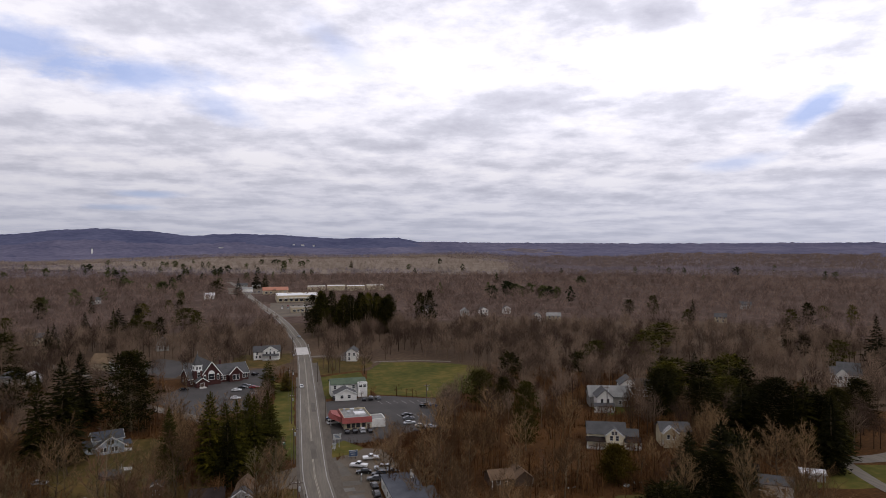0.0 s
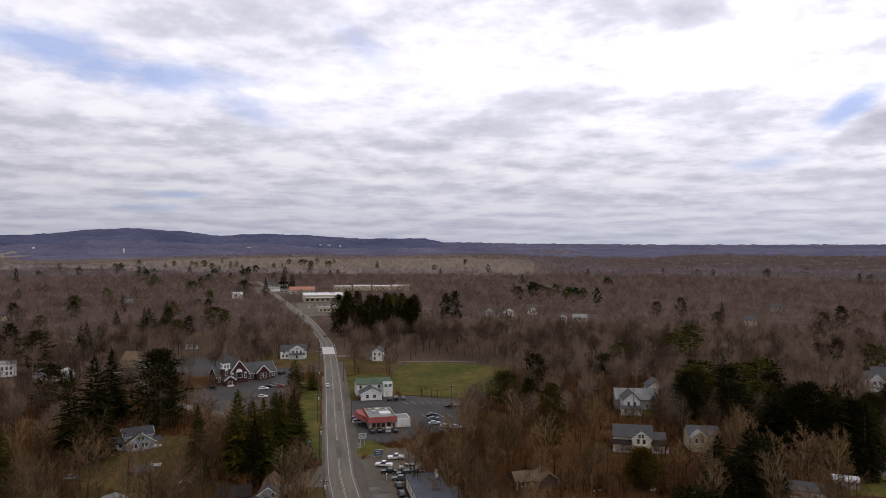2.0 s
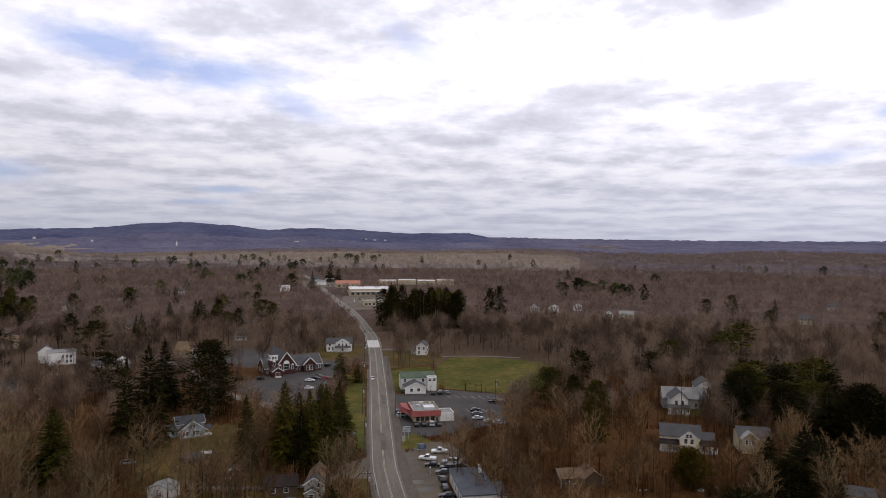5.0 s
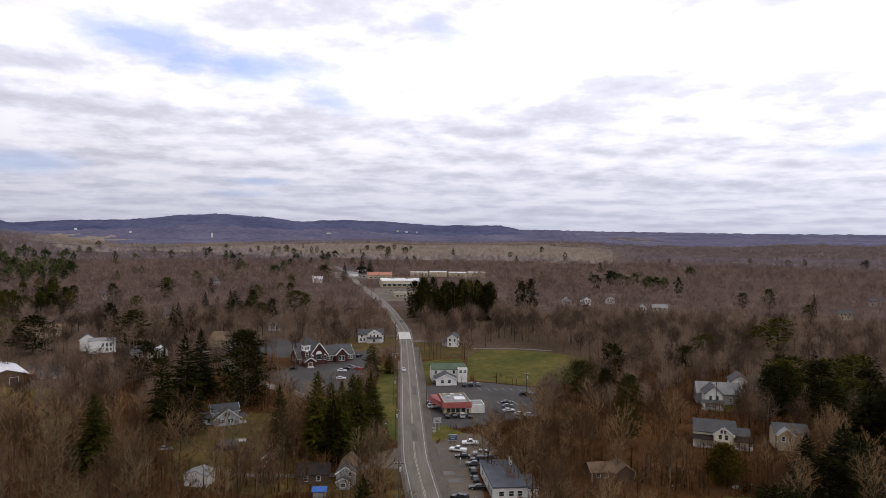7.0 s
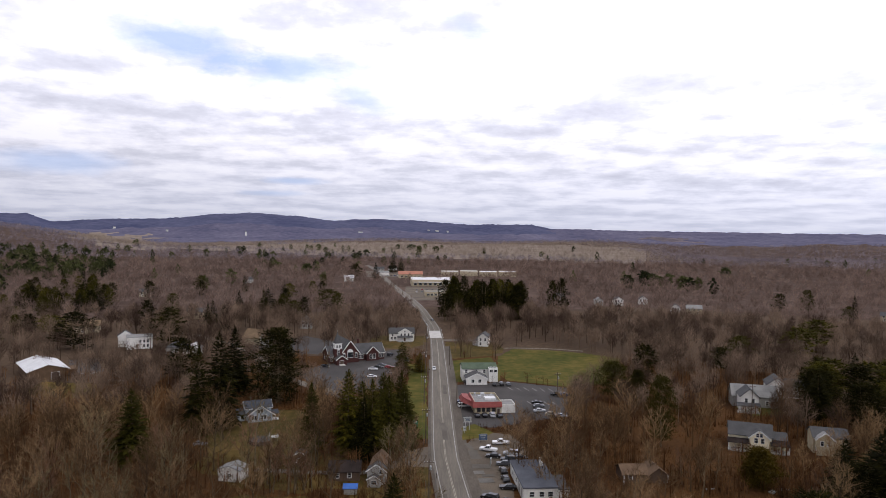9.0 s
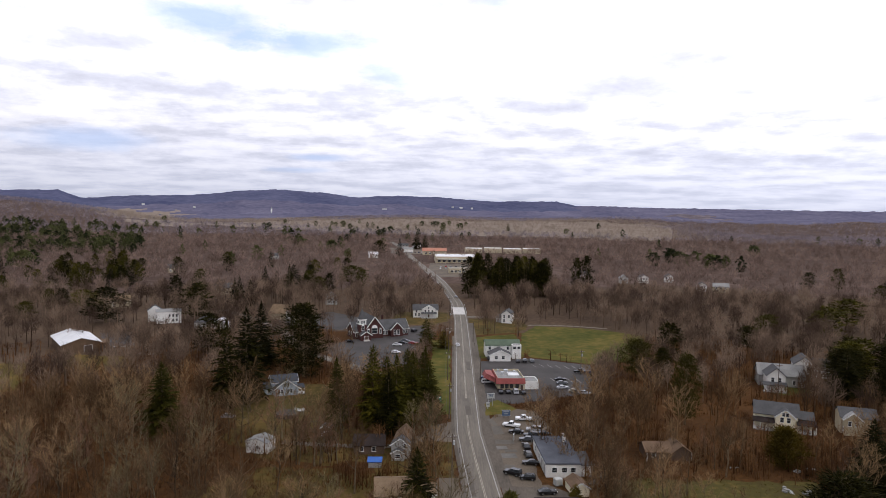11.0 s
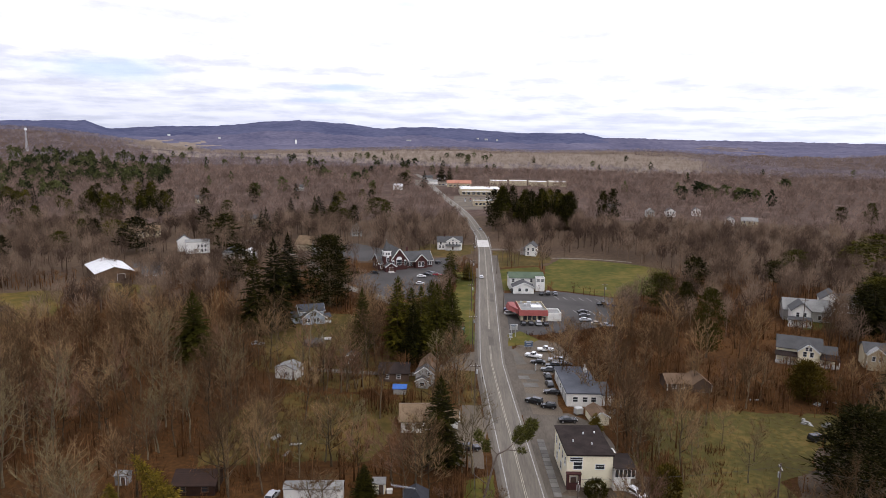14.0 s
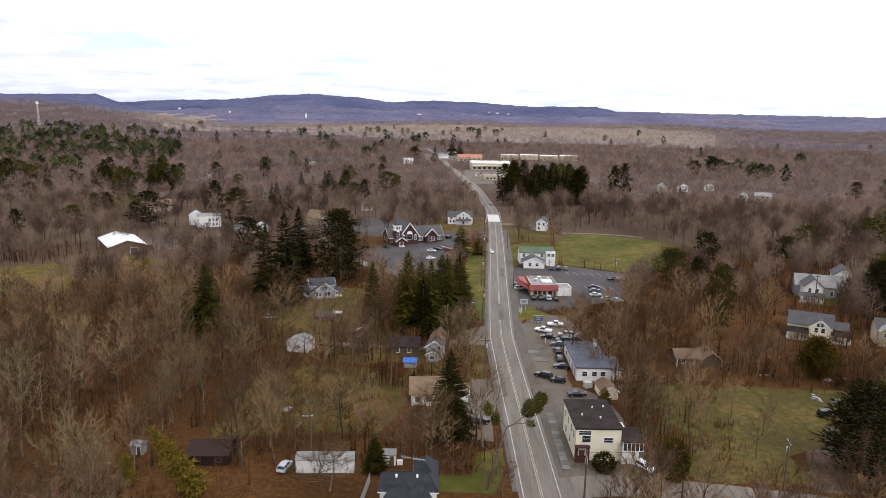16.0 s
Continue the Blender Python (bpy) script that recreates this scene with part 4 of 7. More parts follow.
R = block(h, (10.5, -2.6, 14.2, -0.004), 5.6, "flat", 0.1, M_WHITE, M_FLATROOF)
windows(h, R, "f", [(1.0, 4.0), (2.7, 4.0)], 1.2, 1.0)
h = house("white_cottage", 18.6, 270.3, 3, "small white gabled cottage before the green-roofed house", "cottage", 6, 10)
R = block(h, (0, 0, 8.4, 6.5), 2.6, "gy", 1.9, M_WHITE, M_GREYROOF, 0.35, fascia=M_TRIM)
windows(h, R, "f", [(2.6, 1.0), (5.4, 1.0)], 1.1, 1.2)

# grey gabled house by the side street
h = house("grey_gabled_house", 30.6, 361.0, -12, "grey two-storey house with a gable to the street", clear=8, lane=18)
R = block(h, (0, 0, 5.5, 9.0), 5.0, "gy", 1.9, M_WHITE, M_GREYROOF, 0.4)
windows(h, R, "f", [(1.5, 3.0), (4.0, 3.0), (1.5, 0.8)], 0.9, 1.4)
R = block(h, (-3.0, 2.0, -0.004, 8.0), 2.6, "shed", 0.8, M_GREYWALL, M_GREYROOF, 0.2)

# white farmhouse behind the church
h = house("white_farmhouse", -10.5, 374.5, 4, "white farmhouse with a front gable, porch and grey roof", clear=10, lane=46)
R = block(h, (-6.5, 1.5, 7.2, 8.5), 4.4, "gx", 2.6, M_WHITE, M_GREYROOF, 0.4)
windows(h, R, "f", [(1.4, 1.0), (3.2, 1.0), (1.8, 2.9), (11.8, 2.9)], 0.9, 1.4)
R = block(h, (-1.5, 0, 5.6, 1.496), 5.0, "gy", 2.1, M_WHITE, M_GREYROOF, 0.35, fascia=M_TRIM)
windows(h, R, "f", [(1.6, 3.1), (3.5, 3.1), (5.5, 3.1)], 0.85, 1.4)
windows(h, R, "f", [(3.5, 5.2)], 0.7, 0.8)
porch(h, -2.0, -2.0, 6.2, -0.004, 2.5, M_GREYROOF, 6)
door(h, R, "f", 3.4)
chimney(h, -2.5, 5.0, 6.6, 8.2, M_BRICK)

# the brick church
h = house("church", -36.0, 313.0, 24, "dark red brick church with a white-trimmed steeple and grey roofs", "church", 20, 34)
R = block(h, (0, 0, 8.2, 18.0), 4.6, "gy", 5.4, M_BRICK, M_GREYROOF, 0.5, fascia=M_TRIM)
windows(h, R, "f", [(4.1, 2.4)], 2.6, 2.4, arched=True)
windows(h, R, "f", [(1.2, 2.2), (7.0, 2.2)], 0.9, 1.9, arched=True)
R = block(h, (-3.4, -0.6, -0.004, 2.8), 6.9, "slab", 0.1, M_BRICK, M_TRIM, 0.1)
windows(h, R, "f", [(1.7, 4.2)], 1.1, 2.0, arched=True)
R = block(h, (-3.3, -0.5, -0.1, 2.7), 9.0, "slab", 0.2, M_TRIM, M_TRIM, 0.25, base=7.05)
windows(h, R, "f", [(1.0, 7.4), (2.2, 7.4)], 0.8, 1.1)
windows(h, R, "l", [(1.6, 7.4)], 1.4, 1.1)
bm = bmesh.new()
bmesh.ops.create_cone(bm, cap_ends=True, segments=4, radius1=2.3, radius2=0.05, depth=5.0, matrix=pose(-1.7, 1.1, 11.8, 0, 0, 45))
part("spire", bm, M_GREYROOF, h, "steep grey spire")
part("finial", tube(bmesh.new(), (-1.7, 1.1, 14.2), (-1.7, 1.1, 15.4), 0.06, 0.03, 5), M_STEEL, h)
R = block(h, (-5.4, 1.0, -3.404, 12.0), 3.4, "gx", 3.6, M_BRICK, M_GREYROOF, 0.4, fascia=M_TRIM)
windows(h, R, "f", [(1.0, 1.0)], 0.8, 1.8)
windows(h, R, "l", [(3.0, 1.0), (6.5, 1.0)], 0.9, 1.8)
R = block(h, (-3.6, -4.2, 1.2, -0.61), 2.6, "gy", 1.6, M_BRICK, M_GREYROOF, 0.35, fascia=M_TRIM)
door(h, R, "f", 2.4, 1.8)
R = block(h, (8.204, 3.0, 22.0, 13.0), 3.4, "gx", 3.8, M_BRICK, M_GREYROOF, 0.4, fascia=M_TRIM)
windows(h, R, "f", [(1.4, 1.0), (2.8, 1.0), (11.6, 1.0), (12.8, 1.0)], 0.9, 1.8)
R = block(h, (12.6, 0.8, 18.4, 2.99), 3.6, "gy", 3.0, M_BRICK, M_GREYROOF, 0.35, fascia=M_TRIM)
windows(h, R, "f", [(2.0, 0.9), (3.6, 0.9)], 1.2, 2.2)
chimney(h, 11.0, 9.5, 7.0, 9.0, M_BRICK, 0.8)
part("steps", boxes((-2.6, -5.8, 0, 0.2, -4.21, 0.25), (-2.4, -5.2, 0.25, 0, -4.21, 0.5)), M_CONCRETE, h, "pale concrete entrance steps")

# blue-grey bungalow among the spruces
h = house("blue_bungalow", -54.0, 216.0, 22, "blue-grey bungalow with a slate front gable and white porch", "bungalow", 11, 26)
h.scale = (0.87, 0.87, 0.87)
R = block(h, (0, 0, 8.4, 2.9), 2.9, "gy", 3.1, M_BLUEGREY, M_SLATE, 0.7, fascia=M_TRIM)
windows(h, R, "f", [(1.4, 1.0), (2.5, 1.0), (4.8, 1.0), (5.9, 1.0)], 0.85, 1.4)
windows(h, R, "f", [(3.6, 3.4), (4.8, 3.4)], 0.75, 1.2)
R = block(h, (-0.6, 2.904, 8.6, 9.5), 4.7, "gx", 1.9, M_BLUEGREY, M_SLATE, 0.5, fascia=M_TRIM)
R = block(h, (-3.2, 3.2, -0.604, 8.6), 2.4, "shed", 0.9, M_BLUEGREY, M_SLATE, 0.3)
windows(h, R, "f", [(1.3, 0.9)], 0.9, 1.2)
porch(h, 8.404, 0.3, 11.0, 4.2, 2.4, M_SLATE, 3)
part("railing", boxes((8.45, 0.3, 0.35, 11.0, 0.36, 1.15)), M_TRIM, h, "white porch railing")
chimney(h, 2.0, 7.6, 6.2, 7.4, M_BRICK)

# white shed at the lane
h = house("white_shed", -49.0, 166.5, -14, "plain white gabled shed", "shed", 6, 14)
h.scale = (0.8, 0.8, 0.8)
R = block(h, (0, 0, 7.2, 5.5), 3.6, "gy", 1.2, M_WHITE, M_FLATROOF, 0.25)
windows(h, R, "f", [(4.0, 1.6)], 0.9, 0.8)

# brown house with a steep rusty roof beside the road, and the dark roof beside it
h = house("small_rusty_roofed_house", -12.5, 164.0, -4, "small grey house with a rusty brown roof and white gable trim", clear=7, lane=8)
h.scale = (0.8, 0.8, 0.8)
R = block(h, (0, 0, 5.6, 4.0), 4.2, "gy", 2.0, M_GREYWALL, M_GREYROOF, 0.35, fascia=M_TRIM)
windows(h, R, "f", [(4.2, 3.4)], 0.8, 1.2)
block(h, (0.3, 4.004, 5.4, 13.0), 4.4, "gy", 2.2, M_BROWNWALL, M_BROWNROOF, 0.4)
R = block(h, (0.4, -2.2, 4.2, -0.004), 2.4, "gy", 1.1, M_GREYWALL, M_GREYROOF, 0.25, fascia=M_TRIM)
windows(h, R, "f", [(1.9, 0.9)], 1.4, 1.1)
h = house("dark_roofed_house", -22.0, 166.0, 3, "low house with a dark brown roof among trees", clear=4.5, lane=0)
R = block(h, (0, 0, 7.5, 7.0), 2.4, "gx", 1.6, M_BROWNWALL, M_DARKROOF, 0.4)
windows(h, R, "f", [(2.0, 0.9), (5.0, 0.9)], 0.9, 1.1)

# tan-roofed house by the tall spruce
h = house("tan_roofed_house", -13.4, 136.0, 5, "white single-storey house with a tan shingle roof", clear=8, lane=12)
R = block(h, (0, 0, 8.0, 9.5), 2.7, "gx", 1.7, M_WHITE, M_TANROOF, 0.5)
windows(h, R, "f", [(1.4, 0.9), (3.6, 0.9), (5.6, 0.9)], 1.0, 1.2)
R = block(h, (8.004, 1.2, 12.2, 6.5), 2.3, "gx", 1.2, M_WHITE, M_TANROOF, 0.35, fascia=M_TRIM)
door(h, R, "f", 2.0)

# garden shed under a blue tarpaulin
h = house("tarp_shed", -17.4, 157.6, 2, "small shed covered with a bright blue tarpaulin", "shed", 4, 6)
block(h, (0, 0, 3.0, 2.6), 1.5, "gx", 0.6, M_GREYWALL, M_TARP, 0.25)

# long white trailer
h = house("white_trailer", -30.5, 106.7, 5, "long white metal storage trailer with a rounded roof edge", "trailer", 5, 10)
KEEP.append((-25.5, 107.5, 5.0, 10.0))
R = block(h, (0, 0, 10.0, 2.7), 2.5, "gx", 0.5, M_WHITE, M_FLATROOF, 0.12)
door(h, R, "l", 1.3, 1.6, 2.1, M_GREYWALL)

# hipped house with a charcoal roof, a lower front roof and a rear wing
h = house("hipped_house", -14.2, 92.9, 3, "house with a charcoal shingle hip roof and white corners", clear=8, lane=12)
R = (0.35, 0.35, 8.95, 5.15)
part("wall", boxes((R[0], R[1], 0, R[2], R[3], 5.5)), M_WHITE, h)
windows(h, R, "f", [(1.6, 0.9), (7.0, 0.9)], 1.0, 1.4)
door(h, R, "f", 4.3)


def hip_roof(x0, y0, x1, y1, z, a, b, zr):
    """A hip roof on an eave with soffit, its ridge from a to b."""
    bm = bmesh.new()
    lo = [bm.verts.new((x, y, z - 0.16)) for x, y in ((x0, y0), (x1, y0), (x1, y1), (x0, y1))]
    up = [bm.verts.new((x, y, z)) for x, y in ((x0, y0), (x1, y0), (x1, y1), (x0, y1))]
    p, q = bm.verts.new((*a, zr)), bm.verts.new((*b, zr))
    bm.faces.new(list(reversed(lo)))
    for k in range(4):
        bm.faces.new((lo[k], lo[(k + 1) % 4], up[(k + 1) % 4], up[k]))
    if a[0] != b[0]:
        faces = ((up[0], up[1], q, p), (up[1], up[2], q), (up[2], up[3], p, q), (up[3], up[0], p))
    else:
        faces = ((up[0], up[1], p), (up[1], up[2], q, p), (up[2], up[3], q), (up[3], up[0], p, q))
    for f in faces:
        bm.faces.new(f)
    bmesh.ops.recalc_face_normals(bm, faces=bm.faces[:])
    return bm


part("roof", hip_roof(0, 0, 9.3, 5.5, 5.55, (1.9, 2.6), (7.6, 2.6), 7.5), M_SHINGLE, h)
rf = bmesh.new()
slab(rf, (0.1, -1.8, 4.1), (9.2, -1.8, 4.1), (7.5, 0.5, 5.83), (1.8, 0.5, 5.83), 0.12)
part("front_roof", rf, M_SHINGLE, h)
part("front_wall", boxes((0.5, -1.4, 0, 8.8, 0.346, 4.1)), M_WHITE, h)
part("trim", boxes((0.0, -0.05, 5.36, 1.75, -0.004, 5.52), (7.55, -0.05, 5.36, 9.3, -0.004, 5.52)), M_TRIM, h)
part("rear_wall", boxes((5.4, 5.154, 0, 8.9, 9.1, 5.4)), M_WHITE, h)
part("rear_roof", hip_roof(5.1, 3.2, 9.2, 9.4, 5.6, (7.15, 5.0), (7.15, 7.4), 7.75), M_SHINGLE, h)
ridge = tube(bmesh.new(), (1.9, 2.6, 7.5), (7.6, 2.6, 7.5), 0.09, 0.09, 6)
for cx, cy, rx in ((0, 0, 1.9), (9.3, 0, 7.6)):
    tube(ridge, (cx, cy, 5.55), (rx, 2.6, 7.5), 0.08, 0.08, 6)
part("ridge_cap", ridge, M_SHINGLE, h)
for dx in (2.75, 5.95):
    part("vent", tube(bmesh.new(), (dx, 1.95, 6.9), (dx, 1.95, 7.32), 0.19, 0.17, 10), M_LAMP, h, "white roof vent")
bm = tube(bmesh.new(), (5.2, 4.6, 6.5), (5.2, 4.6, 9.1), 0.03, 0.03, 5)
tube(bm, (3.4, 4.0, 9.2), (7.2, 4.2, 8.6), 0.025, 0.025, 4)
for k in range(13):
    x, z = 3.5 + 0.29 * k, 9.19 - 0.046 * k
    tube(bm, (x + 0.25, 3.5 + 0.02 * k, z - 0.02), (x - 0.25, 4.6 - 0.02 * k, z + 0.02), 0.016, 0.016, 4)
part("antenna", bm, M_STEEL, h, "thin rooftop television antenna")

# pale shed and a white box behind the hipped house
h = house("pale_shed", -15.9, 110.6, 4, "small pale shed beside a young conifer", "shed", 3.5, 4)
R = block(h, (0, 0, 2.3, 1.8), 1.9, "shed", 0.3, M_CREAM, M_FLATROOF, 0.12)
door(h, R, "f", 1.6, 0.8, 1.8)
box_ = thing("white_box", -12.9, 111.2, 0, 10, "small white box standing in the yard", "box")
part("box", boxes((-0.5, -0.3, 0, 0.5, 0.3, 0.7)), M_WHITE, box_)
part("lid", boxes((-0.54, -0.34, 0.7, 0.54, 0.34, 0.78)), M_WHITE, box_)

# brown cottage at the edge of the dry field
h = house("brown_cottage", 50.6, 165.5, 2, "low brown cottage with a rusty shingle roof and white posts", "cottage", 7, 8)
h.scale = (0.88, 0.88, 0.88)
R = block(h, (0, 0, 7.0, 6.5), 2.4, "gx", 1.7, M_BROWNWALL, M_BROWNROOF, 0.5)
windows(h, R, "f", [(2.0, 0.8), (4.4, 0.8)], 1.1, 1.2)
R = block(h, (7.004, -1.0, 12.2, 6.0), 2.4, "gy", 1.9, M_BROWNWALL, M_BROWNROOF, 0.5)
for px in (-0.3, 12.3):
    part("post", boxes((px, -1.2, 0, px + 0.2, -1.0, 2.3)), M_TRIM, h)

# white houses to the east
h = house("white_gabled_house", 111.5, 232.0, -16, "white gabled house with a long grey barn roof behind", clear=11, lane=24)
R = block(h, (0, 0, 5.8, 7.5), 5.4, "gy", 2.6, M_WHITE, M_GREYROOF, 0.4)
windows(h, R, "f", [(1.8, 3.3), (4.0, 3.3)], 0.9, 1.4)
porch(h, -1.2, -2.2, 6.0, -0.004, 2.5, M_GREYROOF, 4)
R = block(h, (-1.5, 7.504, 13.5, 16.0), 4.0, "gx", 3.2, M_GREYWALL, M_FLATROOF, 0.4)
windows(h, R, "f", [(11.5, 1.0), (13.6, 1.0)], 0.9, 1.4)
h = house("far_white_house", 131.0, 252.0, -20, "white house with cross gables behind the barn", clear=9, lane=8)
R = block(h, (0, 0, 7.0, 9.0), 5.0, "gy", 2.6, M_WHITE, M_GREYROOF, 0.4)
windows(h, R, "f", [(2.0, 3.0), (5.0, 3.0)], 0.9, 1.4)
block(h, (7.004, 2.0, 14.0, 8.0), 4.6, "gx", 2.2, M_WHITE, M_GREYROOF, 0.4)
h = house("pale_gabled_house", 91.5, 190.0, -22, "pale yellow house with a grey cross-gable roof and dark porch", clear=10, lane=20)
h.scale = (0.94, 0.94, 0.94)
R = block(h, (-3.0, 2.0, 8.8, 9.5), 4.6, "gx", 2.7, M_CREAM, M_GREYROOF, 0.5)
R = block(h, (2.6, -0.5, 7.8, 1.996), 4.6, "gy", 2.1, M_CREAM, M_GREYROOF, 0.4, fascia=M_TRIM)
windows(h, R, "f", [(1.7, 3.0), (3.5, 3.0)], 0.9, 1.4)
windows(h, R, "f", [(2.1, 4.8), (3.1, 4.8)], 0.7, 1.0)
R = block(h, (8.804, 3.5, 13.0, 8.5), 3.6, "gx", 1.6, M_CREAM, M_GREYROOF, 0.4)
windows(h, R, "f", [(3.0, 2.0)], 1.4, 1.1)
porch(h, -3.4, -1.0, 2.2, 1.99, 2.6, M_DARKROOF, 4)
porch(h, 8.6, -0.2, 13.6, 3.49, 2.5, M_DARKROOF, 3)
h = house("tan_house", 111.5, 188.0, -18, "tan two-storey house with a grey cross-gable roof", clear=9, lane=20)
h.scale = (0.95, 0.95, 0.95)
R = block(h, (0, 0, 9.5, 7.5), 5.0, "gx", 2.0, M_TANWALL, M_GREYROOF, 0.4)
R = block(h, (0.5, -2.0, 5.0, -0.004), 4.8, "gy", 1.9, M_TANWALL, M_FLATROOF, 0.4, fascia=M_TRIM)
windows(h, R, "f", [(1.4, 2.9), (3.2, 2.9)], 0.8, 1.3)
windows(h, R, "l", [(1.0, 1.0)], 0.8, 1.3)
h = house("white_corner_garage", 113.5, 146.0, -35, "white garage with a grey roof beside a lawn", "garage", 9, 14)
R = block(h, (0, 0, 7.6, 6.5), 3.0, "gx", 1.2, M_WHITE, M_GREYROOF, 0.4)
windows(h, R, "f", [(5.4, 1.3)], 0.9, 0.9)
R = block(h, (-6.5, 4.0, -0.004, 13.0), 2.8, "gx", 2.2, M_GREYWALL, M_DARKROOF, 0.4)
windows(h, R, "f", [(1.6, 0.9), (3.2, 0.9), (4.8, 0.9)], 1.0, 1.3)
h = house("long_white_shelter", 131.0, 152.5, -33, "low shelter with a bright white sheet roof", "shelter", 5, 8)
block(h, (0, 0, 5.8, 2.8), 2.0, "shed", 0.5, M_GREYWALL, M_WHITEROOF, 0.3)
h = house("brown_gabled_shed", 113.5, 154.0, -35, "small brown gabled shed under a tall tree", "shed", 5, 4)
block(h, (0, 0, 4.0, 5.0), 2.2, "gy", 1.5, M_BROWNWALL, M_BROWNROOF, 0.3, fascia=M_TRIM)
h = house("white_hill_house", 232.0, 253.0, -43, "large white house with a front gable and porch", clear=11, lane=12)
R = block(h, (0, 0, 12.0, 8.0), 5.0, "gx", 2.6, M_WHITE, M_GREYROOF, 0.4)
windows(h, R, "f", [(1.4, 3.0), (8.4, 3.0), (10.6, 3.0)], 0.9, 1.4)
R = block(h, (2.5, -2.0, 7.0, -0.004), 5.0, "gy", 2.4, M_WHITE, M_GREYROOF, 0.4, fascia=M_TRIM)
windows(h, R, "f", [(1.5, 3.0), (3.5, 3.0)], 0.9, 1.4)
porch(h, 7.2, -2.2, 12.2, -0.004, 2.5, M_GREYROOF, 4)

# houses and barn to the west
h = house("white_roofed_barn", -154.0, 271.8, 38, "big barn with a bright white low gable roof and brown front", "barn", 15, 26)
part("wall", poly_prism(bmesh.new(), [(0, 0), (14.0, 0), (14.0, 3.8), (7.0, 6.0), (0, 3.8)], "y", 0, 25.0), M_BROWNROOF, h, "brown boarded gable wall")
bm = bmesh.new()
for sx in (-1, 1):
    slab(bm, (7.0 + sx * 7.7, -0.6, 3.62), (7.0 + sx * 7.7, 25.6, 3.62), (7.0, 25.6, 6.05), (7.0, -0.6, 6.05), 0.2)
part("roof", bm, M_WHITEROOF, h, "bright white sheet-metal roof")
door(h, (0, 0, 14.0, 25.0), "f", 9.5, 3.0, 2.8)
block(h, (14.004, 3.0, 18.0, 9.0), 2.6, "gx", 1.0, M_BROWNWALL, M_BROWNROOF, 0.3)

h = house("white_west_house", -146.5, 344.0, 24, "white two-storey house with a flat-fronted gable", clear=10, lane=30)
h.scale = (0.95, 0.95, 0.95)
R = block(h, (0, 0, 12.5, 8.0), 6.4, "gx", 1.0, M_WHITE, M_FLATROOF, 0.3)
windows(h, R, "f", [(5.0, 1.0), (6.6, 3.4), (8.4, 3.4), (10.2, 3.4), (8.4, 1.0), (10.2, 1.0)], 0.9, 1.5)
block(h, (-4.0, 9.0, 3.0, 16.0), 6.0, "gy", 2.6, M_WHITE, M_GREYROOF, 0.4, fascia=M_TRIM)
h = house("grey_west_house", -123.0, 332.0, 6, "grey-roofed low house with a bright white gable end", clear=10, lane=24)
block(h, (0, 0, 9.0, 8.0), 3.2, "hip", 2.8, M_GREYWALL, M_GREYROOF, 0.5)
block(h, (9.004, -2.0, 16.5, 6.0), 2.8, "gy", 2.2, M_WHITE, M_WHITEROOF, 0.4, fascia=M_TRIM)
h = house("tan_roofed_west_house", -94.0, 364.0, -20, "tan-roofed house with a pale gable end", clear=9, lane=24)
block(h, (0, 0, 10.0, 9.0), 3.6, "gx", 4.0, M_TANWALL, M_TANROOF, 0.5)
block(h, (10.004, 0.5, 13.5, 8.0), 3.4, "gy", 2.4, M_WHITE, M_TANROOF, 0.4, fascia=M_TRIM)
h = house("brown_cabin", -50.0, 107.7, 4, "low dark brown log cabin among bare trees", "cabin", 5.0, 10)
R = block(h, (0, 0, 7.0, 5.5), 2.1, "gx", 1.4, M_DARKWOOD, M_DARKWOOD, 0.4)
windows(h, R, "f", [(1.6, 0.8), (5.4, 0.8)], 1.0, 1.1, M_BROWNWALL)
h = house("little_white_shed", -61.8, 110.5, 2, "little off-white garden shed with a door", "shed", 3.5, 4)
R = block(h, (0, 0, 2.2, 2.0), 1.8, "gx", 0.5, M_FLATROOF, M_FLATROOF, 0.12)
door(h, R, "f", 1.5, 0.7, 1.6)
h = house("garden_play_house", -32.5, 178.0, 0, "small brown wooden play house with white trim", "play house", 4, 8)
R = block(h, (0, 0, 2.6, 2.6), 2.6, "gy", 0.8, M_BROWNWALL, M_GREYROOF, 0.2, fascia=M_TRIM)
windows(h, R, "f", [(0.75, 0.6), (1.85, 0.6)], 0.6, 1.1)

# far houses in the woods
FAR_HOUSES = [(194, 512, -18, 7, M_WHITE, M_GREYROOF), (206, 506, -18, 11, M_TANWALL, M_FLATROOF), (148, 560, -8, 7, M_GREYWALL, M_FLATROOF), (166, 566, -8, 8, M_WHITE, M_GREYROOF),
              (190, 575, -12, 7, M_WHITE, M_GREYROOF), (120, 590, -4, 9, M_BROWNWALL, M_GREYROOF), (330, 470, -35, 9, M_TANWALL, M_GREYROOF), (420, 560, -36, 10, M_GREYWALL, M_GREYROOF),
              (-84, 800, 8, 11, M_WHITE, M_WHITEROOF), (-60, 985, 6, 14, M_GREYWALL, M_GREYROOF), (-42, 1010, 0, 12, M_WHITE, M_DARKROOF), (-150, 460, 16, 11, M_TANWALL, M_GREYROOF),
              (-190, 395, 20, 12, M_TANWALL, M_TANROOF), (-70, 420, 8, 7, M_GREYWALL, M_GREYROOF), (-240, 600, 20, 9, M_TANWALL, M_GREYROOF), (-190, 760, 14, 9, M_GREYWALL, M_GREYROOF), (250, 262, -45, 9, M_WHITE, M_GREYROOF)]
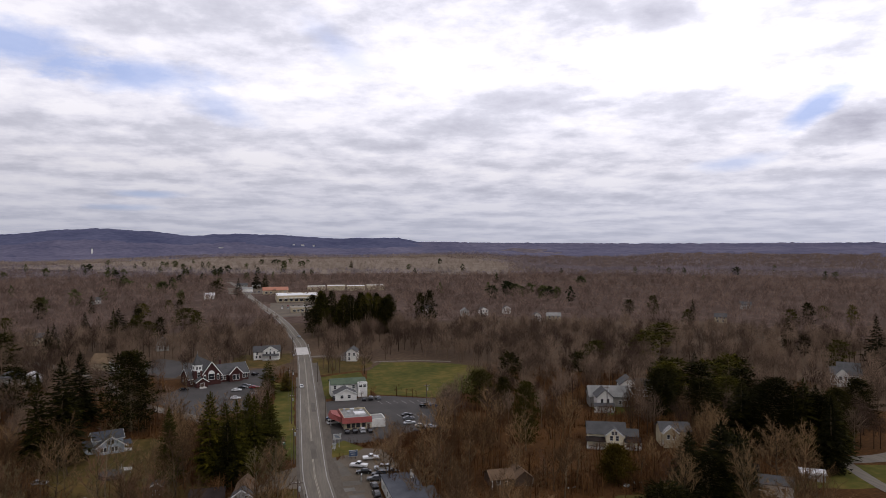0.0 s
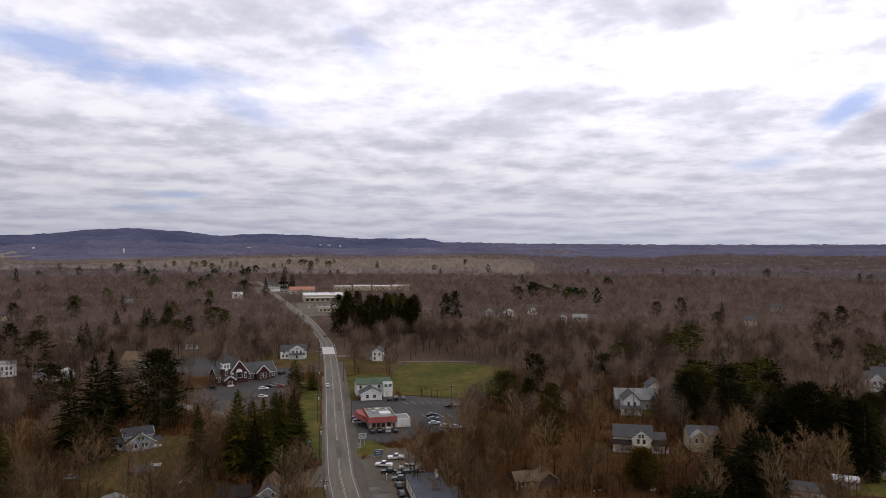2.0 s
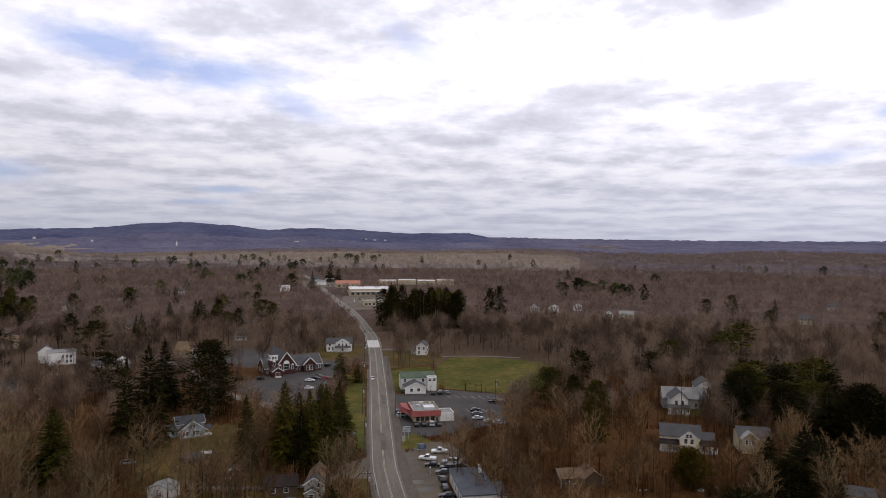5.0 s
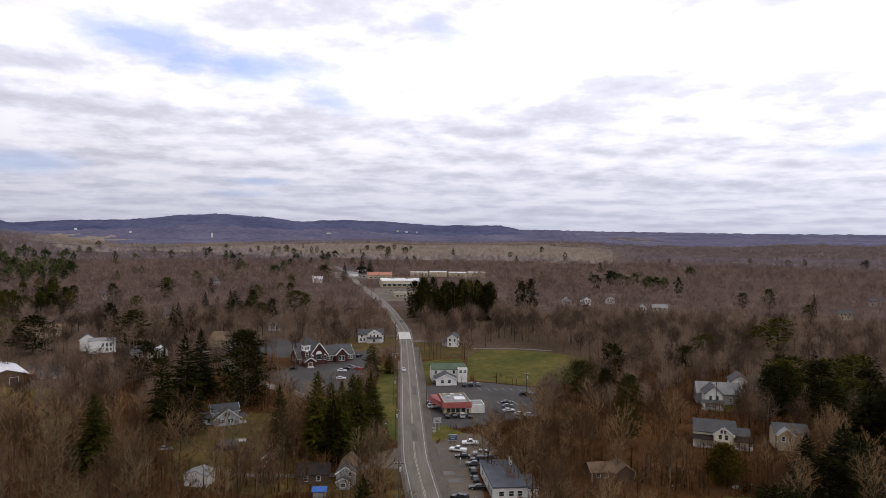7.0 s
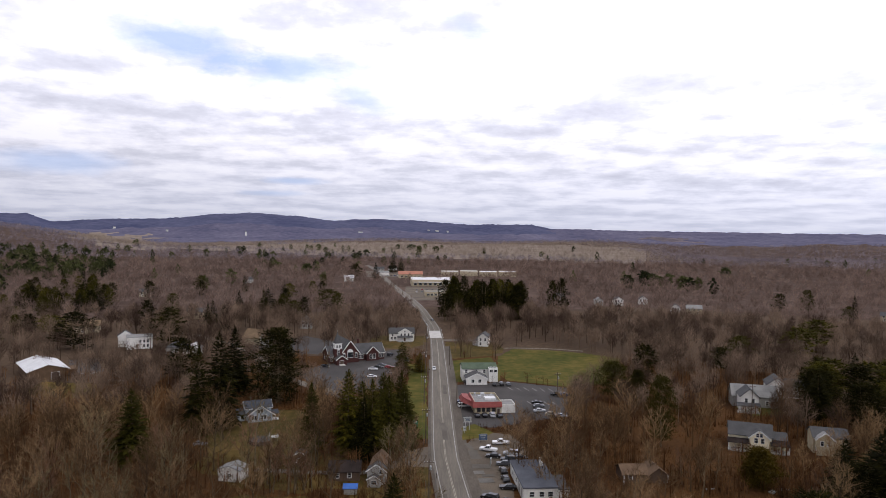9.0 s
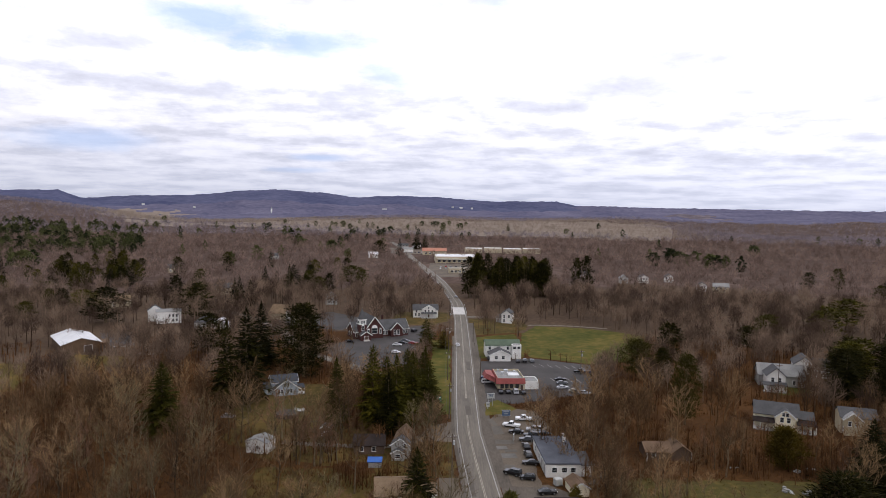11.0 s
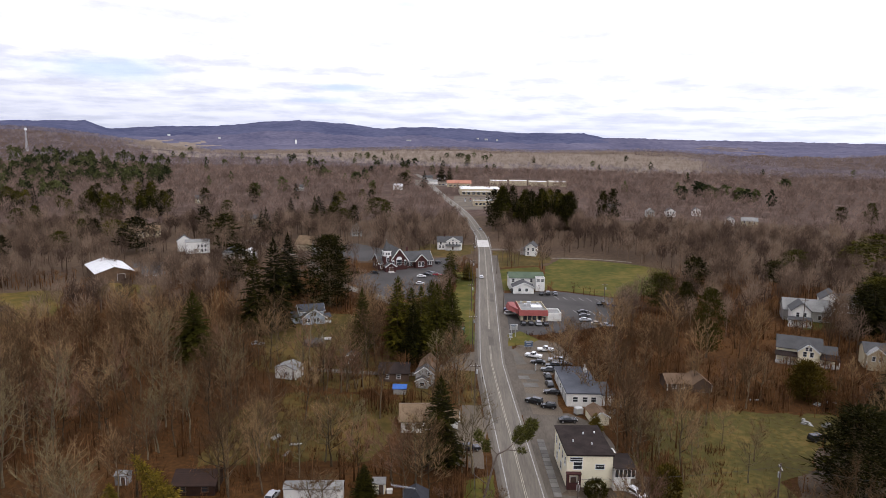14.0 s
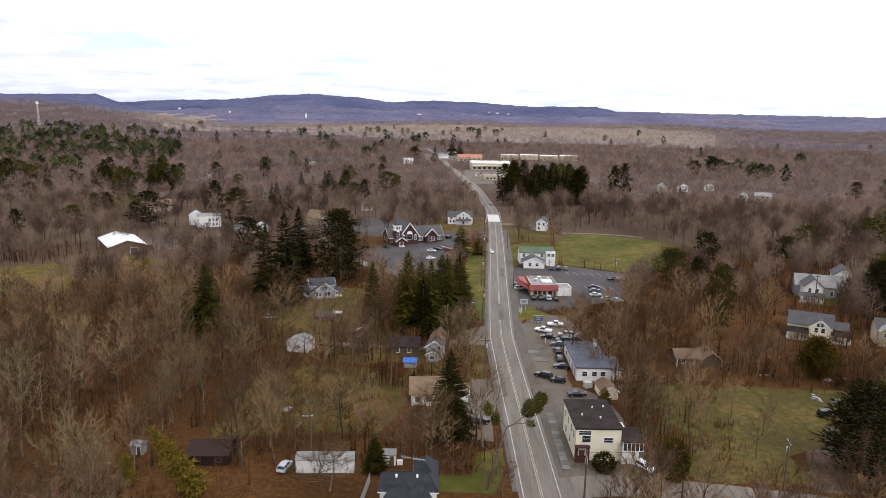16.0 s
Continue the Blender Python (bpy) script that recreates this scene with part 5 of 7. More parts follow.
for x, y, rz, w, wall, cover in FAR_HOUSES:
    h = house("wood_house", x, y, rz, "pale house half hidden in bare woods", clear=8, lane=0.012 * math.hypot(x, y), group="houses in the woods")
    R = block(h, (-w / 2, 0, w / 2, 8.0), 4.6, "gx" if w > 8.5 else "gy", 2.4, wall, cover, 0.4)
    windows(h, R, "f", spread(3, w, 2.9, 0.6) + spread(2, w, 0.8, 0.6), 1.0, 1.5)

# scattered white houses on the far slopes, and a pale steeple
for az, el, w in ((-23.9, -0.2, 14), (-20.2, -0.4, 11), (-5.1, -0.4, 24), (0.6, -0.15, 12), (1.3, -0.2, 18), (2.2, -0.22, 11)):
    r = on_slope(az, el)
    hx, hy = math.sin(radians(az)) * r, math.cos(radians(az)) * r
    h = thing("hill_house", hx, hy, float(land(hx, hy)) - 1.0, -az, "white house on the far wooded slope", "house", "houses on the far slopes")
    block(h, (-w / 2, 0, w / 2, 10.0), 7.0, "gx", 2.5, M_WHITE, M_FLATROOF, 0.5)
r = on_slope(-14.3, -0.75)
hx, hy = math.sin(radians(-14.3)) * r, math.cos(radians(-14.3)) * r
h = thing("steeple", hx, hy, float(land(hx, hy)) - 1.0, 14, "pale church steeple among far trees", "steeple")
part("tower", boxes((-3.5, -3.5, 0, 3.5, 3.5, 22.0)), M_WHITE, h)
bm = bmesh.new()
bmesh.ops.create_cone(bm, cap_ends=True, segments=4, radius1=5.0, radius2=0.1, depth=9.0, matrix=pose(0, 0, 26.5, 0, 0, 45))
part("spire", bm, M_FLATROOF, h)

# the shops far up the road
h = house("long_store", 12.0, 742.0, 3, "long low white store with a flat pale roof", "store", 26, 90)
R = block(h, (-22, 0, 24, 48), 6.5, "flat", 0.6, M_TANWALL, M_WHITEROOF)
windows(h, R, "f", spread(8, 46, 1.0), 3.2, 2.4)
part("canopy", boxes((-20, -2.0, 4.2, 22, -0.004, 4.7)), M_TRIM, h, "pale shop-front canopy")
h = house("low_store", 8.0, 628.0, 3, "low store with a pale flat roof", "store", 18, 60)
R = block(h, (-4, 0, 16, 14), 4.2, "flat", 0.4, M_TANWALL, M_FLATROOF)
windows(h, R, "f", spread(5, 20, 0.9), 2.4, 1.8)
h = house("orange_roofed_store", -14.0, 862.0, 4, "store with a faded orange roof", "store", 18, 70)
R = block(h, (-14, 0, 16, 18), 5.0, "gx", 3.4, M_TANWALL, M_ORANGEROOF, 0.6)
windows(h, R, "f", spread(5, 30, 1.0), 2.6, 2.0)
h = house("white_store_row", 70.0, 905.0, -3, "row of long white store roofs behind the pines", "store", 40, 50)
for k in range(4):
    block(h, (-44 + 26 * k, 3 * (k % 2), -20.3 + 26 * k, 26), 5.6 + 0.5 * (k % 2), "flat", 0.5, M_TANWALL, M_WHITEROOF)
h = house("garage_row", -58.0, 905.0, 10, "row of small pale buildings beside the road", "store", 12, 60)
block(h, (0, 0, 16, 9), 4.0, "gx", 2.0, M_WHITE, M_FLATROOF, 0.4)


# ---- trees ----
rng = np.random.default_rng(7)


def frame_of(d):
    d = d / np.linalg.norm(d)
    a = np.cross(d, [0.31, 0.2, 0.93])
    a /= np.linalg.norm(a)
    return d, a, np.cross(d, a)


def add_tube(V, T, p, q, r0, r1, sides):
    d, a, b = frame_of(q - p)
    n = len(V)
    for c, r in ((p, r0), (q, r1)):
        for k in range(sides):
            w = k * math.tau / sides
            V.append(c + (a * math.cos(w) + b * math.sin(w)) * r)
    for k in range(sides):
        k2 = (k + 1) % sides
        T.append((n + k, n + k2, n + sides + k2))
        T.append((n + k, n + sides + k2, n + sides + k))


def add_sliver(V, T, p, q, w, r):
    d, a, b = frame_of(q - p)
    s = r.uniform(0, math.tau)
    o = (a * math.cos(s) + b * math.sin(s)) * w
    n = len(V)
    V.extend((p - o, p + o, q))
    T.append((n, n + 1, n + 2))


def bare_tree(seed, h, spread_, limbs=10, twigs=7, fork=0.3, fine=1.0):
    """A leafless broadleaf tree: trunk and limbs, and a crown of twigs."""
    r = np.random.default_rng(seed)
    V, T, TV, TT = [], [], [], []
    p = np.zeros(3)
    lean = np.array([r.normal(0, 0.05), r.normal(0, 0.05), 1.0])
    pts, n = [p], 6
    for k in range(n):
        p = p + lean * h * 0.86 / n + np.array([*r.normal(0, 0.012 * h, 2), 0])
        pts.append(p)
    rad = [0.0115 * h * (1 - 0.86 * k / n) + 0.02 for k in range(n + 1)]
    rad[0] *= 1.35
    for k in range(n):
        add_tube(V, T, pts[k], pts[k + 1], rad[k], rad[k + 1], 6 if k < 3 else 4)
    for i in range(limbs):
        u = fork + (0.97 - fork) * (i + r.uniform(0, 0.8)) / limbs
        k = min(n - 1, int(u * n))
        o = pts[k] + (pts[k + 1] - pts[k]) * (u * n - k)
        az = i * 2.4 + r.normal(0, 0.5)
        out = spread_ * (1.15 - 0.75 * u) * r.uniform(0.75, 1.15)
        up = h * (0.16 + 0.16 * (1 - u)) * r.uniform(0.8, 1.3)
        end = o + np.array([math.cos(az) * out, math.sin(az) * out, up])
        bend = o + (end - o) * 0.5 + np.array([math.cos(az) * out * 0.12, math.sin(az) * out * 0.12, -0.08 * up])
        w = rad[k] * 0.55
        add_tube(V, T, o, bend, w, w * 0.6, 4)
        add_tube(V, T, bend, end, w * 0.6, 0.02, 3)
        for j in range(5):
            s = 0.3 + 0.7 * (j + r.uniform(0, 0.9)) / 5
            q = o + (bend - o) * (s * 2) if s < 0.5 else bend + (end - bend) * (s * 2 - 1)
            dv = np.array([math.cos(az), math.sin(az), 0]) * r.uniform(0.1, 0.9) + np.array([*r.normal(0, 0.55, 2), r.uniform(0.5, 1.5)])
            dv = dv / np.linalg.norm(dv) * h * r.uniform(0.10, 0.19)
            add_sliver(TV, TT, q, q + dv, 0.05, r)
            add_sliver(TV, TT, q, q + dv, 0.05, r)
            for m in range(twigs):
                f = r.uniform(0.15, 1.0)
                t0 = q + dv * f
                tw = dv / np.linalg.norm(dv) * 0.6 + r.normal(0, 0.55, 3) + np.array([0, 0, 0.35])
                tw = tw / np.linalg.norm(tw) * h * r.uniform(0.05, 0.10)
                add_sliver(TV, TT, t0, t0 + tw, r.uniform(0.022, 0.045) * fine, r)
    return np.array(V), np.array(T), np.array(TV), np.array(TT)


def spruce(seed, h, w, whorls=24, arms=10, shape=1.0, ragged=0.2, droop=0.25, bare=0.06, sprays=7, fine=1.0):
    """A conifer: a trunk and tiers of drooping boughs."""
    r = np.random.default_rng(seed)
    V, T, TV, TT = [], [], [], []
    add_tube(V, T, np.zeros(3), np.array([0, 0, h * 0.96]), 0.014 * h + 0.06, 0.03, 6)
    for i in range(whorls):
        u = i / (whorls - 1)
        z = h * (bare + (0.99 - bare) * u)
        reach = w * (1 - u) ** shape * r.uniform(1 - ragged, 1 + ragged * 0.6) + 0.12
        if u < 0.12:
            reach *= 0.72 + 2.3 * u
        m = max(5, int(arms * (0.5 + 0.5 * (1 - u))))
        for k in range(m):
            az = k * math.tau / m + i * 1.1 + r.normal(0, 0.18)
            L = reach * r.uniform(0.7, 1.12)
            c, s = math.cos(az), math.sin(az)
            z0 = z + r.normal(0, 0.012 * h)
            tip = np.array([c * L, s * L, z0 - L * droop * r.uniform(0.4, 1.3) + 0.04 * h * u])
            mid_ = np.array([c * L * 0.55, s * L * 0.55, z0 + 0.02 * L])
            side = np.array([-s, c, 0])
            base = np.array([0, 0, z0])
            wd = L * 0.11 + 0.08
            n = len(TV)
            TV.extend((base, mid_ - side * wd - [0, 0, 0.05 * L], mid_ + side * wd - [0, 0, 0.05 * L], tip))
            TT.extend(((n, n + 1, n + 2), (n + 1, n + 3, n + 2)))
            for q in range(sprays):
                f = r.uniform(0.2, 0.98)
                o = base + (mid_ - base) * f * 1.8 if f < 0.55 else mid_ + (tip - mid_) * (f - 0.55) / 0.45
                d = side * r.choice((-1, 1)) * r.uniform(0.3, 1.0) + np.array([c, s, 0]) * r.uniform(0.3, 0.9) + np.array([0, 0, r.uniform(-0.75, 0.12)])
                add_sliver(TV, TT, o, o + d * (0.30 * L + 0.25) * fine, (0.055 * L + 0.07) * fine, r)
    return np.array(V), np.array(T), np.array(TV), np.array(TT)


def pine(seed, h, w, clumps=60, per=16, low=0.2, coarse=1.0, long=1.0):
    """A pine: a trunk, upswept branches, and an uneven crown of needle clumps with gaps."""
    r = np.random.default_rng(seed)
    V, T, TV, TT = [], [], [], []
    add_tube(V, T, np.zeros(3), np.array([r.normal(0, 0.02 * h), r.normal(0, 0.02 * h), h * 0.95]), 0.013 * h + 0.06, 0.04, 6)
    side = r.uniform(0, math.tau)
    for i in range(clumps):
        u = (i + r.uniform(0, 1)) / clumps
        z = h * (low + (0.97 - low) * u)
        env = w * math.sin(math.pi * (0.2 + 0.77 * u)) ** 0.75
        az = i * 2.4 + r.normal(0, 0.4)
        L = env * r.uniform(0.3, 1.0) * (1 + 0.22 * math.cos(az - side))
        c = np.array([math.cos(az) * L, math.sin(az) * L, z + 0.10 * L])
        add_tube(V, T, np.array([0, 0, z - 0.12 * L]), c, 0.05, 0.02, 3)
        size = w * r.uniform(0.22, 0.36)
        for k in range(per):
            q = c + r.normal(0, 1, 3) * np.array([0.5, 0.5, 0.24]) * size
            d = (q - c) * 0.9 + np.array([math.cos(az) * 0.35, math.sin(az) * 0.35, 0.45]) * size + r.normal(0, 0.25, 3) * size
            d = d / (np.linalg.norm(d) + 1e-6) * size * r.uniform(0.4, 0.8) * long
            add_sliver(TV, TT, q - d * 0.3, q + d * 0.7, size * 0.16 * coarse, r)
    return np.array(V), np.array(T), np.array(TV), np.array(TT)


def round_bush(seed, h, w, n=900):
    """A dense clipped or rounded evergreen bush, out of many small sprays."""
    r = np.random.default_rng(seed)
    V, T, TV, TT = [], [], [], []
    add_tube(V, T, np.zeros(3), np.array([0, 0, h * 0.6]), 0.09, 0.04, 5)
    for k in range(n):
        d = r.normal(0, 1, 3)
        d /= np.linalg.norm(d)
        q = np.array([d[0] * w, d[1] * w, h * 0.47 + max(d[2], -0.85) * h * 0.5]) * np.array([1, 1, 1]) * r.uniform(0.80, 1.03)
        t = d + r.normal(0, 0.5, 3) + [0, 0, 0.4]
        t = t / np.linalg.norm(t) * r.uniform(0.25, 0.6)
        add_sliver(TV, TT, q, q + t, 0.14, r)
    return np.array(V), np.array(T), np.array(TV), np.array(TT)


def tree_meshes(kind, arrays, trunk_mat, crown_mat):
    V, T, TV, TT = arrays
    return mesh_arrays("trunk", V, T, trunk_mat), mesh_arrays("crown", TV, TT, crown_mat)


def plant(name, meshes, x, y, rz, sx, sz, label, category, group, tilt=(0, 0)):
    ob = new(name)
    ob.matrix_basis = pose(x, y, float(land(x, y)) - 0.05, tilt[0], tilt[1], rz) @ Matrix.Diagonal((sx, sx, sz, 1))
    tagged(ob, label, category, group)
    for nm, me in zip(("trunk", "crown"), meshes):
        part(nm, me, None, ob)
    return ob


SPRUCES = [tree_meshes("spruce", spruce(10 + i, 20, 4.0, 26, 11, (0.75, 0.9, 0.6, 0.8)[i], 0.3, 0.28), M_BARK, M_SPRUCE) for i in range(4)]
GREENS = [tree_meshes("spruce", spruce(30 + i, 20, 4.0, 24, 11, (0.6, 0.75)[i], 0.35, 0.2), M_BARK, M_PINE) for i in range(2)]
PINES = [tree_meshes("pine", pine(20 + i, 20, 5.0, 64, 18, (0.2, 0.3, 0.12)[i]), M_BARK, M_PINE) for i in range(3)]
DARKPINES = [tree_meshes("pine", pine(40 + i, 20, 5.0, 76, 20, (0.1, 0.16)[i]), M_BARK, M_SPRUCE) for i in range(2)]
CEDARS = [tree_meshes("cedar", spruce(50, 20, 4.0, 26, 11, 0.5, 0.2, 0.05), M_BARK, M_CEDAR)]
BUSHES = [tree_meshes("bush", round_bush(60, 3.0, 1.8, 1500), M_BARK, M_CEDAR), tree_meshes("bush", round_bush(61, 3.0, 1.8), M_BARK, M_SPRUCE)]
NEARBY = {k: [tree_meshes("conifer", spruce(400 + 10 * j + i, 20, w, 36, 16, sh + 0.12 * i, 0.3, dr, 0.05, 12, 0.62), M_BARK, mat) for i in range(2)]
          for j, (k, w, sh, dr, mat) in enumerate((("s", 4.0, 0.7, 0.28, M_SPRUCE), ("g", 4.0, 0.62, 0.2, M_PINE), ))}
NEARBY["p"] = [tree_meshes("pine", pine(440 + i, 20, 5.0, 150, 36, 0.12, 0.45, 0.75), M_BARK, M_PINE) for i in range(2)]
NEARBY["d"] = [tree_meshes("pine", pine(450 + i, 20, 5.0, 200, 44, 0.04, 0.45, 0.7), M_BARK, M_SPRUCE) for i in range(2)]
KINDS = {"s": (SPRUCES, "spruce_tree", "dark green spruce with drooping boughs", "spruce"), "g": (GREENS, "spruce_tree", "green spruce with open layered boughs", "spruce"),
         "p": (PINES, "pine_tree", "green pine with ragged plumes of needles", "pine"), "d": (DARKPINES, "pine_tree", "tall dark pine with a dense crown", "pine"),
         "c": (CEDARS, "cedar_tree", "narrow olive-green cedar by the road", "cedar"), "b": (BUSHES, "evergreen_bush", "dense rounded evergreen garden bush", "bush")}
EVERGREENS = []


def evergreens(kinds, rows, group):
    """Rows of place, height and half width; the kinds by letter, in order."""
    for i, (x, y, hh, w) in enumerate(rows):
        k = kinds[i % len(kinds)]
        meshes, name, label, category = KINDS[k]
        if k in NEARBY and math.hypot(x, y) < 275:
            meshes = NEARBY[k]
        base_h, base_w = (3.0, 1.8) if k == "b" else (20.0, 5.0 if k in "pd" else 4.0)
        plant(name, meshes[i % len(meshes)], x, y, (i * 77) % 360, w / base_w * (1.0 if k == "b" else 1.3 if k == "g" else 1.2), hh / base_h, label, category, group)
        EVERGREENS.append((x, y, max(2.0, w * 0.8)))
        if hh > 14 and math.hypot(x, y) < 300:
            KEEP.append((x, y, w * 0.75, 9.0))


evergreens("sgssdggggggcsbdc", [(-4.5, 121.8, 17.6, 4.7), (-74.4, 177.5, 19.5, 5.4), (-61.6, 210.5, 29.1, 6.6), (-68.5, 253.6, 24.7, 6.6), (-50.3, 242.3, 26.7, 7.6), (-29.7, 187.5, 19.3, 3.4),
                                 (-19.4, 186.0, 23.1, 4.2), (-12.7, 183.2, 21.2, 4.2), (-8.5, 188.8, 20.8, 4.2), (-5.5, 203.0, 19.2, 4.4), (-7.4, 288.1, 14.1, 3.9), (0.0, 295.1, 8.1, 3.2),
                                 (-17.0, 108.8, 6.5, 2.2), (23.3, 112.0, 3.4, 1.9), (69.1, 114.6, 17.1, 6.8), (28.0, 139.0, 4.6, 1.7)], "evergreens near the road")
DOME = tree_meshes("bush", pine(62, 9.0, 4.6, 170, 44, 0.03, 0.5, 0.8), M_BARK, M_CEDAR)
OVAL = tree_meshes("bush", round_bush(63, 7.6, 2.5, 4000), M_BARK, M_CEDAR)
plant("dome_evergreen", DOME, 83.3, 163.3, 0, 1.0, 1.05, "broad rounded olive-green evergreen before the house", "bush", "")
plant("oval_evergreen", OVAL, 34.8, 110.1, 0, 1, 1, "tall oval olive-green evergreen beside the cream house", "bush", "")
for spot in ((83.3, 163.3, 5.0), (34.8, 110.1, 2.4)):
    EVERGREENS.append(spot)
OLIVES = tree_meshes("cedar", spruce(52, 20, 4.0, 34, 14, 0.45, 0.3, 0.0, 0.04, 10, 0.7), M_BARK, M_OLIVE)
KEEP.append((-47.5, 100.0, 6.5, 26.0))
plant("cedar_tree", OLIVES, -44.6, 99.4, 40, 0.68, 0.80, "leaning yellow-green cedar at the wood's edge", "cedar", "", (4, -27))
plant("cedar_tree", OLIVES, -57.5, 101.0, 10, 0.5, 0.28, "short bushy olive-green cedar", "cedar", "")


def bent_pine():
    """A pine that leans over the road, with two ragged tufts."""
    r = np.random.default_rng(77)
    ob = thing("bent_pine", 2.6, 104.1, 0, 0, "bent pine leaning over the road with ragged needle tufts", "pine")
    V, T = [], []
    pts = [np.array(p) for p in ((0, 0, 0), (0.7, 0.4, 2.8), (1.5, 0.9, 5.5), (2.2, 1.7, 8.0), (3.0, 2.4, 10.2), (4.6, 3.6, 10.5), (5.8, 4.9, 11.0), (7.8, 6.9, 12.1))]
    for k in range(7):
        add_tube(V, T, pts[k], pts[k + 1], 0.26 - 0.03 * k, 0.23 - 0.03 * k, 6)
    for a, b in ((4, (1.2, 3.2, 11.6)), (3, (2.2, 2.6, 9.8)), (5, (7.2, 4.9, 9.7)), (6, (8.9, 7.5, 13.6)), (2, (-1.4, 1.6, 7.4)), (1, (2.4, 0.2, 5.0))):
        add_tube(V, T, pts[a], np.array(b), 0.09, 0.03, 4)
    part("trunk", mesh_arrays("trunk", V, T, M_POLE), None, ob)
    for c, size, n in (((7.6, 6.8, 12.0), (1.7, 1.6, 1.1), 1500), ((9.0, 7.6, 13.2), (1.1, 1.2, 1.0), 900), ((6.6, 6.0, 11.2), (1.0, 1.0, 0.6), 400), ((-0.2, 3.9, 12.6), (0.7, 0.8, 1.1), 420), ((1.1, 3.2, 11.2), (0.7, 0.7, 1.0), 420),
                       ((7.2, 4.9, 9.8), (0.8, 0.8, 0.4), 160)):
        TV, TT = [], []
        for k in range(n):
            d = r.normal(0, 1, 3)
            d /= np.linalg.norm(d)
            q = np.array(c) + d * np.array(size) * r.uniform(0.25, 1.0) ** 0.6 + r.normal(0, 0.12, 3)
            t = d * 0.8 + r.normal(0, 0.5, 3) + [0.2, 0, 0.5]
            t = t / np.linalg.norm(t) * r.uniform(0.3, 0.75)
            add_sliver(TV, TT, q, q + t, 0.07, r)
        part("needle_tuft", mesh_arrays("needle_tuft", TV, TT, M_TUFT), None, ob)


KEEP.append((-74.4, 177.5, 5.0, 26.0))
KEEP.append((83.3, 163.3, 6.0, 16.0))
bent_pine()
evergreens("gsgsg", [(-16.0, 190.5, 19.0, 4.0), (-66.0, 205.0, 26.0, 5.4), (-10.5, 196.5, 20.0, 4.4), (-14.6, 180.5, 17.0, 3.8), (-4.2, 192.0, 17.5, 3.8)], "evergreens near the road")
evergreens("dpdsssdpsssp", [(-173.4, 346.3, 18.8, 9.1), (-201.9, 377.5, 13.0, 7.5), (-130.8, 358.8, 20.0, 7.4), (-122.4, 395.7, 17.8, 4.2), (-117.5, 410.8, 15.3, 4.6), (-100.5, 439.9, 22.9, 5.7),
                            (-91.1, 447.2, 15.8, 5.3), (-68.2, 498.8, 17.9, 8.4), (-239.0, 448.4, 15.3, 4.7), (-245.4, 498.3, 12.7, 6.0), (-233.6, 500.9, 12.8, 6.0), (-260.3, 444.3, 9.5, 5.6)], "evergreens of the west woods")
evergreens("dpsppdddpd", [(90.8, 272.4, 16.6, 5.1), (71.2, 249.0, 14.3, 5.5), (57.8, 247.4, 7.9, 3.2), (69.7, 193.2, 21.0, 3.6), (151.8, 316.2, 13.7, 5.3), (132.9, 295.8, 11.7, 4.6),
                           (104.0, 499.3, 27.4, 4.7), (98.7, 508.1, 25.0, 3.9), (189.6, 334.8, 15.2, 8.9), (77.0, 237.8, 13.3, 3.2)], "evergreens of the east woods")
evergreens("sdsssddppds", [(104.0, 142.0, 17.0, 6.5), (92.0, 136.0, 15.0, 5.5), (135.0, 182.0, 20.0, 7.0), (153.0, 166.0, 19.0, 6.5), (158.0, 178.0, 18.0, 6.5), (146.0, 186.0, 18.0, 6.5),
                          (132.0, 222.0, 17.0, 6.5), (146.0, 236.0, 18.0, 6.5), (160.0, 236.0, 17.0, 7.0), (180.0, 246.0, 16.0, 6.5), (128.0, 214.0, 18.0, 6.0)], "evergreens of the east woods")
evergreens("dpd", [(138.0, 206.0, 16.0, 6.0), (152.0, 214.0, 15.0, 6.0), (168.0, 226.0, 15.0, 6.0)], "evergreens of the east woods")
evergreens("sdsspdpppss", [(97.7, 138.9, 20.5, 8.0), (141.0, 174.9, 22.2, 6.8), (147.1, 170.6, 22.0, 7.7), (143.6, 156.2, 19.7, 4.5), (138.1, 228.7, 17.9, 6.8), (151.9, 230.0, 17.2, 7.0),
                           (172.3, 239.7, 18.1, 6.2), (206.3, 347.5, 17.6, 8.5), (261.5, 281.0, 15.2, 5.5), (286.5, 282.8, 25.4, 6.1), (149.0, 198.3, 13.2, 5.3)], "evergreens of the east woods")
evergreens("dssssss", [(-94.0, 271.2, 18.2, 5.4), (-121.7, 460.7, 19.3, 5.6), (-100.1, 450.6, 22.1, 6.6), (-129.6, 429.0, 16.1, 4.1), (79.5, 126.3, 11.7, 4.7),
                        (-55.1, 832.5, 21.8, 4.9), (-40.2, 967.0, 23.6, 7.2)], "evergreens of the west woods")
evergreens("dsd", [(142.1, 178.7, 17.0, 5.0), (143.7, 170.3, 19.0, 5.5), (150.9, 168.8, 18.0, 5.5), (167.4, 179.5, 17.0, 5.0), (97.4, 151.3, 15.0, 5.0), (109.1, 151.3, 14.0, 4.5), (152.1, 254.3, 15.0, 5.0), (171.0, 261.6, 15.0, 5.5), (174.8, 249.8, 14.0, 5.0), (189.3, 194.7, 16.0, 5.0)], "evergreens of the east woods")
evergreens("sdg", [(-28.4, 970.9, 21.3, 5.6), (-80.4, 844.0, 18.7, 8.0), (150.8, 1636.8, 17.1, 4.8)], "far single evergreens")
# the dark grove beside the bend of the road
grove = []
